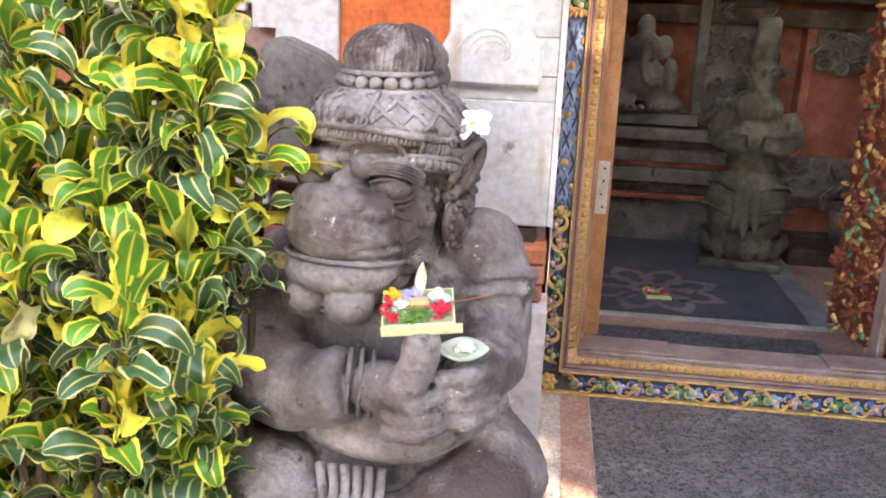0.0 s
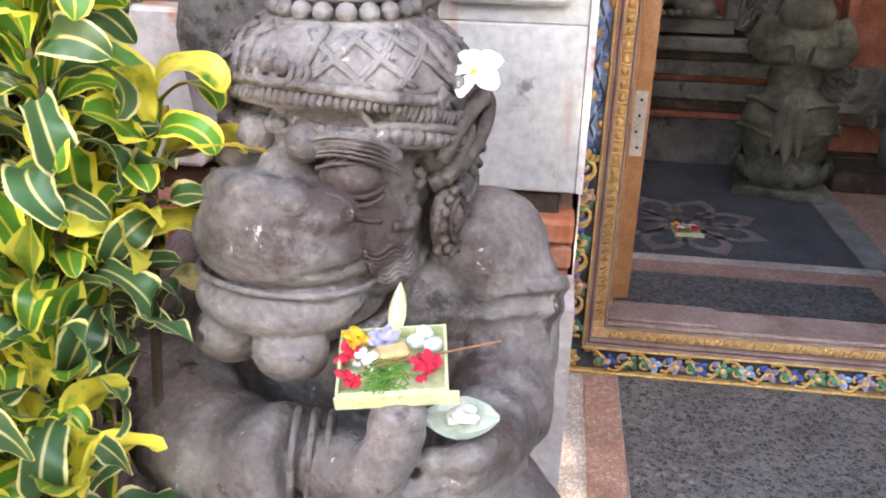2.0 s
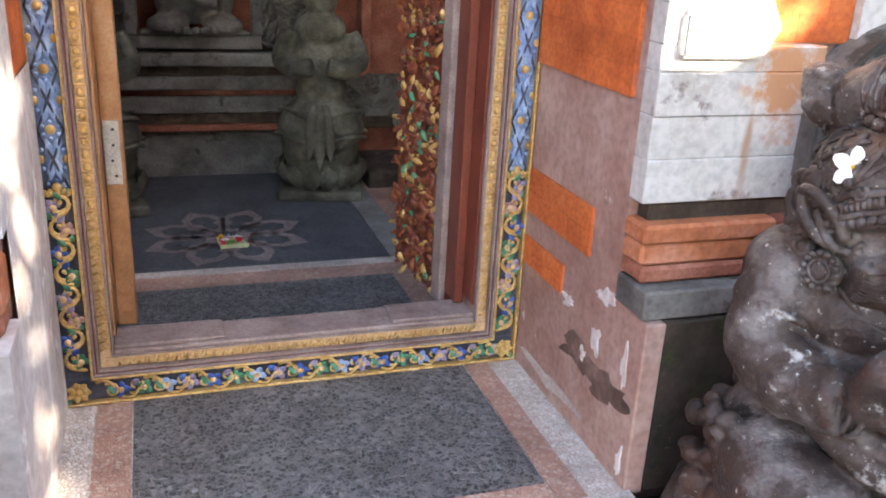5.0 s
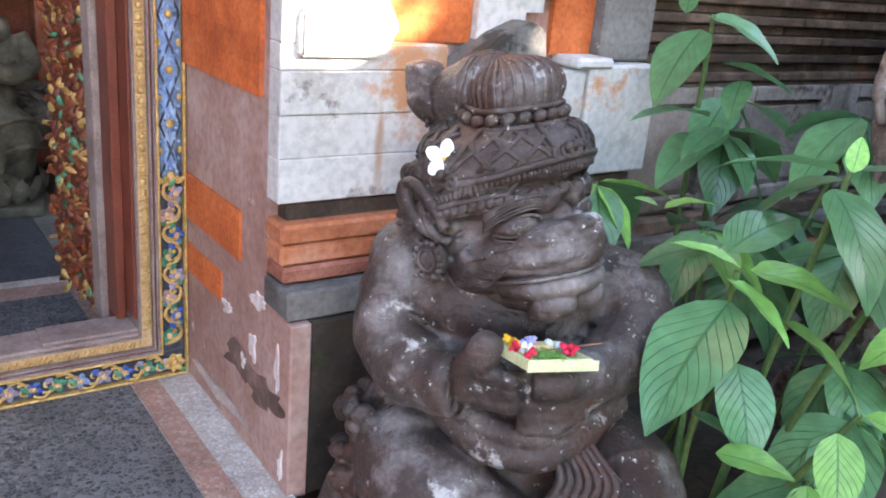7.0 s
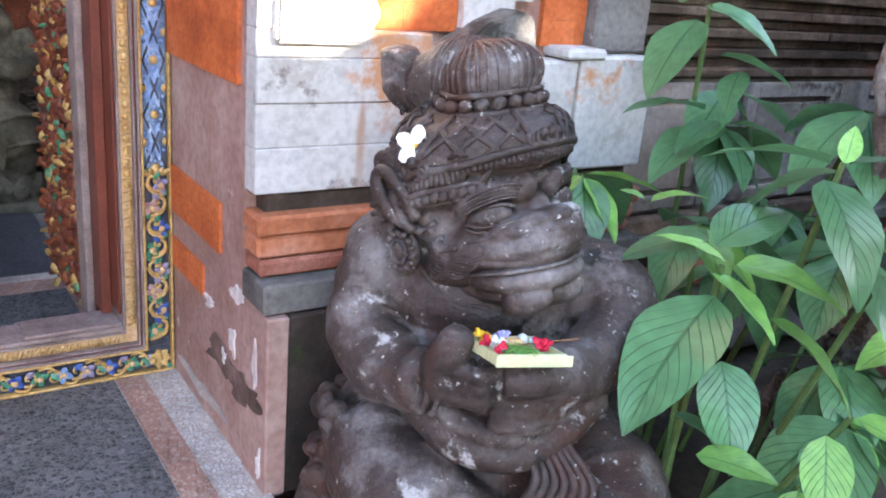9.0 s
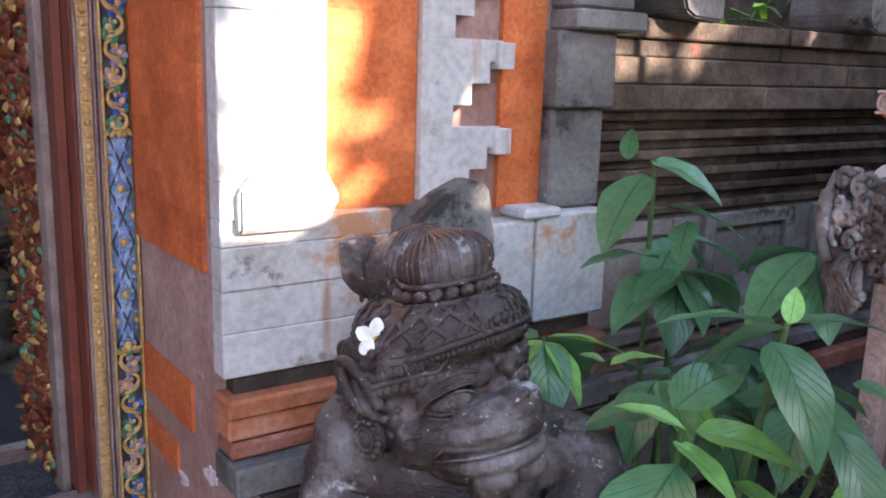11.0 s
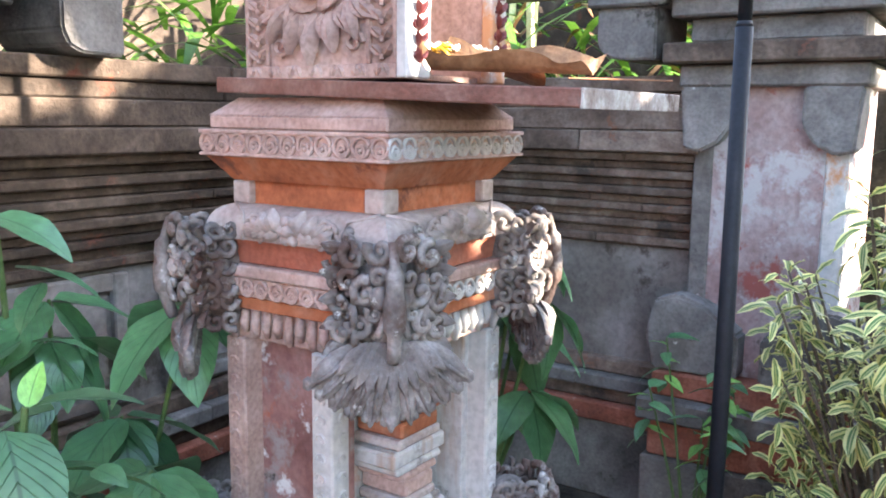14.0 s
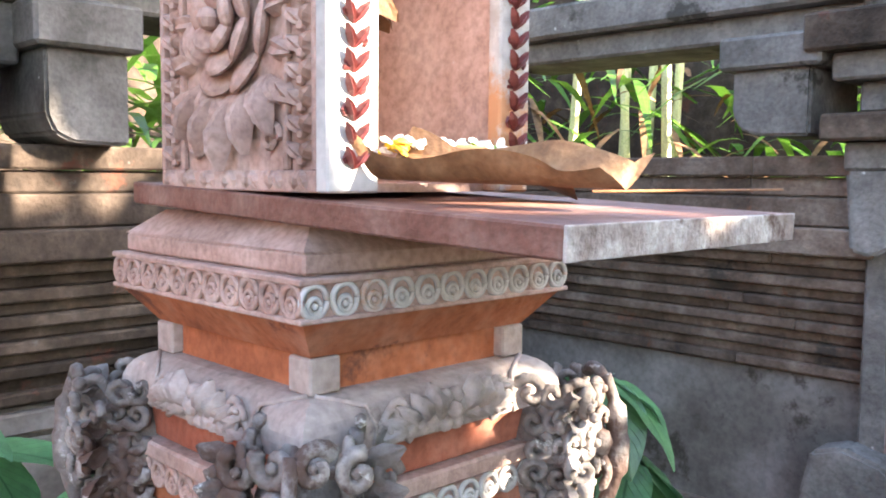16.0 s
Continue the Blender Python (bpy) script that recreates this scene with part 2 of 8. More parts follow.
BRICK_WORN = material("worn orange brown brick", [(0.24, 0.075, 0.035), (0.42, 0.14, 0.065), (0.50, 0.24, 0.16)], 6.0, 0.85, 0.25, 70, [((0.45, 0.36, 0.32), 9.0, 0.65), ((0.16, 0.06, 0.04), 5.0, 0.62)], vary=0.12)
BRICK_RED = material("worn dull red brick", [(0.20, 0.055, 0.032), (0.36, 0.115, 0.070), (0.46, 0.20, 0.14)], 6.0, 0.85, 0.3, 70, [((0.40, 0.32, 0.29), 9.0, 0.63)], vary=0.10)
ROSE_GREY = material("greyed rosy sandstone", [(0.26, 0.20, 0.18), (0.42, 0.35, 0.32), (0.54, 0.48, 0.45)], 6.0, 0.88, 0.3, 70, [((0.20, 0.16, 0.145), 6.0, 0.62)], vary=0.06)
PALE_WASH = material("flaking white limewash on brick", [(0.46, 0.36, 0.33), (0.60, 0.54, 0.52), (0.72, 0.69, 0.67)], 4.0, 0.9, 0.2, 45, [((0.42, 0.16, 0.09), 3.4, 0.63), ((0.78, 0.77, 0.76), 7.0, 0.58)], streak=((0.74, 0.72, 0.71), 0.60))
INLAY = pebble_material("dusty pink pebble inlay", [(0.26, 0.205, 0.20), (0.36, 0.29, 0.275), (0.44, 0.36, 0.335)], 80, (0.20, 0.165, 0.165))
PEBBLE_DARK = pebble_material("dark pebble wash", [(0.045, 0.045, 0.050), (0.110, 0.107, 0.116), (0.26, 0.250, 0.255)], 70, (0.24, 0.23, 0.22), 0.16, 0.5, 1.0)
PEBBLE_PALE = pebble_material("pale pebble wash", [(0.62, 0.52, 0.45), (0.74, 0.67, 0.61), (0.80, 0.77, 0.73)], 80, (0.50, 0.40, 0.34))
PEBBLE_PINK = pebble_material("pink pebble wash", [(0.50, 0.26, 0.19), (0.58, 0.34, 0.26), (0.64, 0.46, 0.38)], 80, (0.42, 0.24, 0.18))
FLOOR_IN = pebble_material("blue grey pebble wash", [(0.070, 0.075, 0.090), (0.105, 0.110, 0.127), (0.145, 0.150, 0.166)], 90, (0.11, 0.112, 0.12))
GOLD = material("worn gold paint", [(0.40, 0.23, 0.07), (0.60, 0.37, 0.13), (0.72, 0.50, 0.22)], 30, 0.45, 0.2, 120, metal=0.25)
BLUE = material("blue paint", [(0.10, 0.17, 0.36), (0.22, 0.33, 0.55), (0.42, 0.52, 0.68)], 22, 0.55, 0.2, 120)
DEEP_BLUE = material("deep blue paint", [(0.02, 0.05, 0.22), (0.05, 0.11, 0.38), (0.10, 0.20, 0.45)], 25, 0.5, 0.2, 120)
INK = material("black blue line paint", [(0.025, 0.028, 0.045), (0.085, 0.09, 0.11)], 25, 0.5, 0.1, 120)
GREEN = material("green paint", [(0.02, 0.12, 0.07), (0.06, 0.24, 0.14), (0.20, 0.36, 0.24)], 25, 0.5, 0.2, 120)
PINK = material("faded pink paint", [(0.36, 0.20, 0.19), (0.50, 0.32, 0.30)], 25, 0.55, 0.2, 120)
LILAC = material("lilac paint", [(0.20, 0.16, 0.27), (0.36, 0.30, 0.42)], 25, 0.55, 0.2, 120)
CREAM = material("cream orange paint", [(0.55, 0.33, 0.17), (0.68, 0.47, 0.27)], 25, 0.5, 0.2, 120)
MAROON = material("maroon paint", [(0.10, 0.018, 0.018), (0.19, 0.04, 0.035)], 12, 0.45, 0.15, 90)
PURPLE_WOOD = material("weathered purple brown wood", [(0.17, 0.115, 0.10), (0.27, 0.20, 0.185), (0.36, 0.28, 0.255)], 9, 0.6, 0.2, 110)
ORANGE_WOOD = material("varnished orange brown wood", [(0.20, 0.085, 0.03), (0.33, 0.155, 0.065), (0.40, 0.25, 0.15)], 7, 0.35, 0.15, 110)
RED_WOOD = material("dark red wood", [(0.12, 0.028, 0.018), (0.21, 0.05, 0.03)], 8, 0.4, 0.15, 90)
PLANK = material("worn red brown plank", [(0.10, 0.04, 0.03), (0.18, 0.085, 0.065), (0.26, 0.16, 0.13)], 9, 0.6, 0.3, 100, [((0.62, 0.58, 0.55), 10.0, 0.66)])
STEEL = material("dull steel", [(0.36, 0.35, 0.34), (0.52, 0.51, 0.49)], 30, 0.45, 0.1, 120, metal=0.6)
BLACK_METAL = material("black painted steel", [(0.008, 0.009, 0.012), (0.016, 0.018, 0.024)], 12, 0.6, 0.1, 90)
FLAKED = material("flaked white paint on old wood", [(0.16, 0.11, 0.09), (0.36, 0.31, 0.28), (0.62, 0.60, 0.57)], 16, 0.8, 0.5, 90, [((0.10, 0.06, 0.045), 12.0, 0.56)])
PETAL = material("white frangipani petal", [(0.80, 0.78, 0.70), (0.86, 0.85, 0.80)], 10, 0.5, 0.05, 60)
YELLOW = material("marigold yellow", [(0.75, 0.36, 0.02), (0.85, 0.50, 0.04)], 30, 0.6, 0.2, 90)
RED = material("crimson petal", [(0.55, 0.01, 0.03), (0.75, 0.03, 0.07)], 30, 0.6, 0.2, 90)
VIOLET = material("blue violet petal", [(0.30, 0.30, 0.55), (0.45, 0.42, 0.65)], 30, 0.6, 0.2, 90)
PALM = material("pale young palm leaf", [(0.55, 0.58, 0.30), (0.68, 0.70, 0.42)], 20, 0.5, 0.15, 100)
SHRED = material("shredded green leaf", [(0.07, 0.20, 0.03), (0.16, 0.34, 0.07)], 30, 0.6, 0.2, 90)
BISCUIT = material("tan biscuit", [(0.50, 0.32, 0.14), (0.62, 0.43, 0.22)], 30, 0.7, 0.3, 90)
FOIL = material("pale wrapped sweet", [(0.55, 0.60, 0.62), (0.75, 0.78, 0.78)], 30, 0.35, 0.3, 90)
GLASS_GREEN = material("pale green leaf cup", [(0.42, 0.48, 0.38), (0.55, 0.60, 0.50)], 20, 0.4, 0.1, 90)
INCENSE = material("incense stick brown", [(0.25, 0.11, 0.05), (0.33, 0.16, 0.08)], 30, 0.7, 0.1, 90)
DRY_LEAF = material("dry brown leaf", [(0.10, 0.05, 0.025), (0.22, 0.12, 0.06), (0.36, 0.22, 0.12)], 14, 0.6, 0.3, 90)
BARK = material("grey brown bark", [(0.07, 0.05, 0.035), (0.16, 0.125, 0.09)], 14, 0.9, 0.5, 80)
STEM = material("green stem", [(0.05, 0.11, 0.03), (0.11, 0.17, 0.06)], 14, 0.6, 0.2, 80)
SOIL = material("dark garden soil", [(0.02, 0.016, 0.012), (0.05, 0.04, 0.03), (0.08, 0.065, 0.05)], 9, 0.95, 0.8, 50)
PAVING = material("grey path paving", [(0.16, 0.15, 0.14), (0.25, 0.24, 0.225), (0.33, 0.315, 0.30)], 4, 0.9, 0.4, 50)
WHITE_WALL = material("pale rendered wall", [(0.50, 0.48, 0.45), (0.66, 0.64, 0.60)], 2, 0.9, 0.2, 50, streak=((0.36, 0.34, 0.31), 0.6))
CROTON = leaf_material("young yellow edged croton leaf", (0.075, 0.215, 0.026), (0.84, 0.72, 0.10), 0.35, None, 0.28, 0.30)
CROTON_OLD = leaf_material("old cream edged croton leaf", (0.042, 0.100, 0.038), (0.70, 0.64, 0.28), 0.40, None, 0.3, 0.06)
BROAD = leaf_material("broad veined green leaf", (0.072, 0.180, 0.078), None, 0, (0.040, 0.115, 0.046), 0.28)
BROAD_NEW = leaf_material("young bright green leaf", (0.17, 0.37, 0.085), None, 0, (0.10, 0.24, 0.055), 0.28)
BUSH = leaf_material("small yellow green variegated leaf", (0.07, 0.13, 0.03), (0.62, 0.58, 0.22), 0.22, None, 0.4)
JUNGLE = leaf_material("sunlit garden leaf", (0.06, 0.16, 0.02), None, 0, (0.14, 0.24, 0.05), 0.4)


# ---- builders ----
def thing(name, at=(0, 0, 0), label="", category="", group="", kind="", turn=0.0):
    ob = new(name)
    ob.matrix_world = pose(*at, 0, 0, turn)
    return tagged(ob, label, category, group, kind)


def finish(bm, name, mat, smooth=False):
    me = bpy.data.meshes.new(name)
    bmesh.ops.recalc_face_normals(bm, faces=bm.faces)
    bm.to_mesh(me)
    bm.free()
    me.materials.append(mat)
    if smooth:
        me.polygons.foreach_set("use_smooth", [True] * len(me.polygons))
    return me


def part(name, bm, mat, parent=None, label="", smooth=False):
    """One mesh object; geometry is in the parent's own space."""
    me = bm if isinstance(bm, bpy.types.Mesh) else finish(bm, name, mat, smooth)
    ob = new(name, me)
    ob.parent = parent
    return tagged(ob, label)


def solid(name, bm, mat, label, category="", kind="", group="", smooth=False):
    ob = new(name, finish(bm, name, mat, smooth))
    return tagged(ob, label, category, group, kind)


def box(bm, lo, hi, bevel=0.0, rot=None):
    """A box between two corners, its edges chamfered by bevel, turned about its middle by rot."""
    c = Vector([(a + b) / 2 for a, b in zip(lo, hi)])
    h = [abs(b - a) / 2 for a, b in zip(lo, hi)]
    e = min(bevel, min(h) * 0.6)
    turn = rot.to_matrix() if rot else None

    def at(x, y, z):
        v = Vector((x, y, z))
        return bm.verts.new(c + (turn @ v if turn else v))
    signs = (-1, 1)
    if not e:
        v = {(i, j, k): at(i * h[0], j * h[1], k * h[2]) for i in signs for j in signs for k in signs}
        for q in (((-1, -1, -1), (-1, -1, 1), (-1, 1, 1), (-1, 1, -1)), ((1, -1, -1), (1, 1, -1), (1, 1, 1), (1, -1, 1)), ((-1, -1, -1), (1, -1, -1), (1, -1, 1), (-1, -1, 1)),
                  ((-1, 1, -1), (-1, 1, 1), (1, 1, 1), (1, 1, -1)), ((-1, -1, -1), (-1, 1, -1), (1, 1, -1), (1, -1, -1)), ((-1, -1, 1), (1, -1, 1), (1, 1, 1), (-1, 1, 1))):
            bm.faces.new([v[k] for k in q])
        return
    v = {}
    for i in signs:
        for j in signs:
            for k in signs:
                v[i, j, k, 0] = at(i * h[0], j * (h[1] - e), k * (h[2] - e))
                v[i, j, k, 1] = at(i * (h[0] - e), j * h[1], k * (h[2] - e))
                v[i, j, k, 2] = at(i * (h[0] - e), j * (h[1] - e), k * h[2])
                bm.faces.new([v[i, j, k, n] for n in range(3)])
    for i in signs:
        for ax, q in ((0, [(i, -1, -1), (i, 1, -1), (i, 1, 1), (i, -1, 1)]), (1, [(-1, i, -1), (1, i, -1), (1, i, 1), (-1, i, 1)]), (2, [(-1, -1, i), (1, -1, i), (1, 1, i), (-1, 1, i)])):
            bm.faces.new([v[(*k, ax)] for k in q])
    for i in signs:
        for j in signs:
            bm.faces.new((v[i, j, -1, 0], v[i, j, 1, 0], v[i, j, 1, 1], v[i, j, -1, 1]))
            bm.faces.new((v[i, -1, j, 0], v[i, 1, j, 0], v[i, 1, j, 2], v[i, -1, j, 2]))
            bm.faces.new((v[-1, i, j, 1], v[1, i, j, 1], v[1, i, j, 2], v[-1, i, j, 2]))


def ball(bm, c, r, rot=None, seg=12):
    """An ellipsoid of radii r about c."""
    r = (r, r, r) if not hasattr(r, "__len__") else r
    m = Matrix.Translation(c) @ (rot if rot else Matrix()) @ Matrix.Diagonal((*r, 1))
    n = max(3, seg // 2)
    top, low = bm.verts.new(m @ Vector((0, 0, 1))), bm.verts.new(m @ Vector((0, 0, -1)))
    rows = []
    for i in range(1, n):
        t = math.pi * i / n
        rows.append([bm.verts.new(m @ Vector((math.sin(t) * math.cos(2 * math.pi * k / seg), math.sin(t) * math.sin(2 * math.pi * k / seg), math.cos(t)))) for k in range(seg)])
    for k in range(seg):
        j = (k + 1) % seg
        bm.faces.new((top, rows[0][k], rows[0][j]))
        bm.faces.new((low, rows[-1][j], rows[-1][k]))
        for a, b in zip(rows, rows[1:]):
            bm.faces.new((a[k], b[k], b[j], a[j]))


def tube(bm, pts, radii, seg=8, flat=1.0, up=None):
    """A tube through pts; flat < 1 squashes it along its binormal."""
    pts = [Vector(p) for p in pts]
    n = len(pts)
    if not hasattr(radii, "__len__"):
        radii = [radii] * n
    rings = []
    prev = None
    for i, p in enumerate(pts):
        d = (pts[min(i + 1, n - 1)] - pts[max(i - 1, 0)]).normalized()
        if prev is None:
            a = Vector(up) if up else (Vector((0, 0, 1)) if abs(d.z) < 0.9 else Vector((1, 0, 0)))
        else:
            a = prev
        a = (a - d * a.dot(d)).normalized()
        prev = a
        b = d.cross(a)
        rings.append([bm.verts.new(p + radii[i] * (math.cos(2 * math.pi * k / seg) * a * flat + math.sin(2 * math.pi * k / seg) * b)) for k in range(seg)])
    for r0, r1 in zip(rings, rings[1:]):
        for k in range(seg):
            bm.faces.new((r0[k], r0[(k + 1) % seg], r1[(k + 1) % seg], r1[k]))
    bm.faces.new(rings[0][::-1])
    bm.faces.new(rings[-1])


def bez(p, n=10):
    """Points of a smooth run through the given points (Catmull-Rom)."""
    p = [Vector(q) for q in p]
    p = [2 * p[0] - p[1]] + p + [2 * p[-1] - p[-2]]
    out = []
    for i in range(1, len(p) - 2):
        for k in range(n):
            t = k / n
            a, b, c, d = p[i - 1:i + 3]
            out.append(0.5 * (2 * b + (c - a) * t + (2 * a - 5 * b + 4 * c - d) * t * t + (3 * b - a - 3 * c + d) * t ** 3))
    return out + [p[-2]]


def curl(bm, at, u, v, size, turns=1.4, thick=0.2, seg=6, start=0.0, n=18, flip=1, lift=0.0):
    """A scroll in the plane of u and v: a tube that winds in to its middle and thins."""
    u, v, at = Vector(u).normalized(), Vector(v).normalized(), Vector(at)
    w = u.cross(v)
    pts, rr = [], []
    for i in range(n):
        t = i / (n - 1)
        r = size * (1 - 0.85 * t)
        a = start + flip * turns * 2 * math.pi * t
        pts.append(at + r * (math.cos(a) * u + math.sin(a) * v) + w * lift * t)
        rr.append(size * thick * (1.0 - 0.35 * t))
    tube(bm, pts, rr, seg)


def petal(bm, at, d, nrm, length, width, lift=0.3, seg=4, thick=0.15):
    """A plump pointed carved leaf from at along d, standing off along nrm."""
    d, nrm = Vector(d).normalized(), Vector(nrm).normalized()
    side = d.cross(nrm).normalized()
    at = Vector(at)
    rows = []
    for i in range(seg + 1):
        t = i / seg
        w = width * (math.sin(math.pi * (0.12 + 0.80 * t)) if t < 1 else 0.12)
        h = lift * length * math.sin(math.pi * min(1, t * 0.9)) + 0.002
        p = at + d * length * t
        rows.append([bm.verts.new(p - side * w * 0.5), bm.verts.new(p - side * w * 0.25 + nrm * h), bm.verts.new(p + nrm * h * 0.72), bm.verts.new(p + side * w * 0.25 + nrm * h), bm.verts.new(p + side * w * 0.5)])
    for a, b in zip(rows, rows[1:]):
        for k in range(4):
            bm.faces.new((a[k], a[k + 1], b[k + 1], b[k]))


def leaf_mesh(name, length, width, fold, droop, wave, mat, seg=8, twist=0.0, tip=1.0, broad=0.75):
    """A leaf along +y, its face to +z, with u across and v along."""
    bm = bmesh.new()
    uvl = bm.loops.layers.uv.new("UVMap")
    rows = []
    nx = 6
    for i in range(seg + 1):
        t = i / seg
        if broad < 1:
            w = width * 0.5 * max(0.03, math.sin(math.pi * t ** broad) ** 0.8 * (1 - 0.25 * t * tip))
        else:
            # rounded tip, long tapered foot
            w = width * 0.5 * max(0.05, math.sin(math.pi / 2 * t / 0.62) ** 0.9 if t < 0.62 else math.sqrt(max(0, 1 - ((t - 0.62) / 0.38) ** 2)))
        row = []
        for k in range(nx + 1):
            u = k / nx * 2 - 1
            x = u * w
            z = fold * abs(x) - droop * length * t * t + wave * width * math.sin(t * 15 + (2 if u > 0 else 0)) * u * u
            a = twist * t
            row.append((bm.verts.new((x * math.cos(a) - z * 0.0, length * (t - 0.25 * droop * t * t), z + x * math.sin(a))), (k / nx, t)))
        rows.append(row)
    for a, b in zip(rows, rows[1:]):
        for k in range(nx):
            q = (a[k], a[k + 1], b[k + 1], b[k])
            f = bm.faces.new([v for v, _ in q])
            f.smooth = True
            for lp, (_, uvv) in zip(f.loops, q):
                lp[uvl].uv = uvv
    me = bpy.data.meshes.new(name)
    bm.to_mesh(me)
    bm.free()
    me.materials.append(mat)
    return me


def curled_leaf(name, length, width, bend, twist, ruffle, mat, phase=0.0, seg=18):
    """A spoon-shaped leaf from +y that rolls back on itself, twists and ruffles; u across, v along."""
    bm = bmesh.new()
    uvl = bm.loops.layers.uv.new("UVMap")
    rows, p, nx = [], Vector((0, 0, 0)), 6
    for i in range(seg + 1):
        t = i / seg
        a = 0.35 - bend * t ** 1.4
        d, up = Vector((0, math.cos(a), math.sin(a))), Vector((0, -math.sin(a), math.cos(a)))
        q = twist * t
        side = Vector((1, 0, 0)) * math.cos(q) + up * math.sin(q)
        nrm = up * math.cos(q) - Vector((1, 0, 0)) * math.sin(q)
        w = width * 0.5 * max(0.06, (0.16 + 0.84 * math.sin(math.pi / 2 * (t / 0.58)) ** 1.3) if t < 0.58 else math.sqrt(max(0, 1 - ((t - 0.58) / 0.42) ** 2.4)))
        row = []
        for k in range(nx + 1):
            u = k / nx * 2 - 1
            lift = 0.22 * abs(u) * w + ruffle * width * u * u * math.sin(t * 13 + phase + (2.1 if u > 0 else 0)) * min(1, 4 * (1 - t))
            row.append((bm.verts.new(p + side * u * w + nrm * lift), (k / nx, t)))
        rows.append(row)
        p = p + d * length / seg
    for a, b in zip(rows, rows[1:]):
        for k in range(nx):
            quad = (a[k], a[k + 1], b[k + 1], b[k])
            f = bm.faces.new([v for v, _ in quad])
            f.smooth = True
            for lp, (_, uvv) in zip(f.loops, quad):
                lp[uvl].uv = uvv
    me = bpy.data.meshes.new(name)
    bm.to_mesh(me)
    bm.free()
    me.materials.append(mat)
    return me


def sculpt(bm, voxel, rounds=4):
    """Joins overlapping forms into one skin, as a carver would, and rubs it smooth."""
    me = bpy.data.meshes.new("rough")
    bm.to_mesh(me)
    bm.free()
    ob = new("rough", me)
    r = ob.modifiers.new("skin", "REMESH")
    r.mode, r.voxel_size = "VOXEL", voxel
    s = ob.modifiers.new("rub", "SMOOTH")
    s.factor, s.iterations = 0.5, rounds
    out = bpy.data.meshes.new_from_object(ob.evaluated_get(bpy.context.evaluated_depsgraph_get()))
    bpy.data.objects.remove(ob)
    bm = bmesh.new()
    bm.from_mesh(out)
    return bm


# ---- ground ----
bm = bmesh.new()
bmesh.ops.create_grid(bm, x_segments=60, y_segments=60, size=40, matrix=Matrix.Translation((2, -1, -0.12)))
for v in bm.verts:
    if v.co.y > -0.3:
        v.co.z = -0.30
solid("ground", bm, SOIL, "dark garden soil between walls and path", "ground", "structure")
bm = bmesh.new()
box(bm, (-1.6, -6.0, -0.3), (1.9, -0.96, -0.02), 0.008)
solid("pavement", bm, PAVING, "grey stone path before the gate", "pavement", "structure")


# ---- gate passage floor ----
def slab_floor(name, rects, mat, label):
    bm = bmesh.new()
    for lo, hi in rects:
        box(bm, lo, hi, 0.0)
    return solid(name, bm, mat, label, "floor", "structure")


slab_floor("floor", [((-0.02, -0.95, -0.3), (1.42, 0.02, -0.004))], PEBBLE_PALE, "pale pink and white pebble wash step in the gateway")
slab_floor("floor_inlay_dark", [((0.19, -0.68, -0.1), (1.215, -0.02, 0.0))], PEBBLE_DARK, "dark grey pebble wash panel set in the step")
for rect in [((0.09, -0.76, -0.1), (0.186, -0.02, 0.0)), ((1.219, -0.76, -0.1), (1.30, -0.02, 0.0)), ((0.19, -0.76, -0.1), (1.215, -0.684, 0.0))]:
    slab_floor("floor_inlay_pink", [rect], PEBBLE_PINK, "pink pebble wash border round the dark panel")


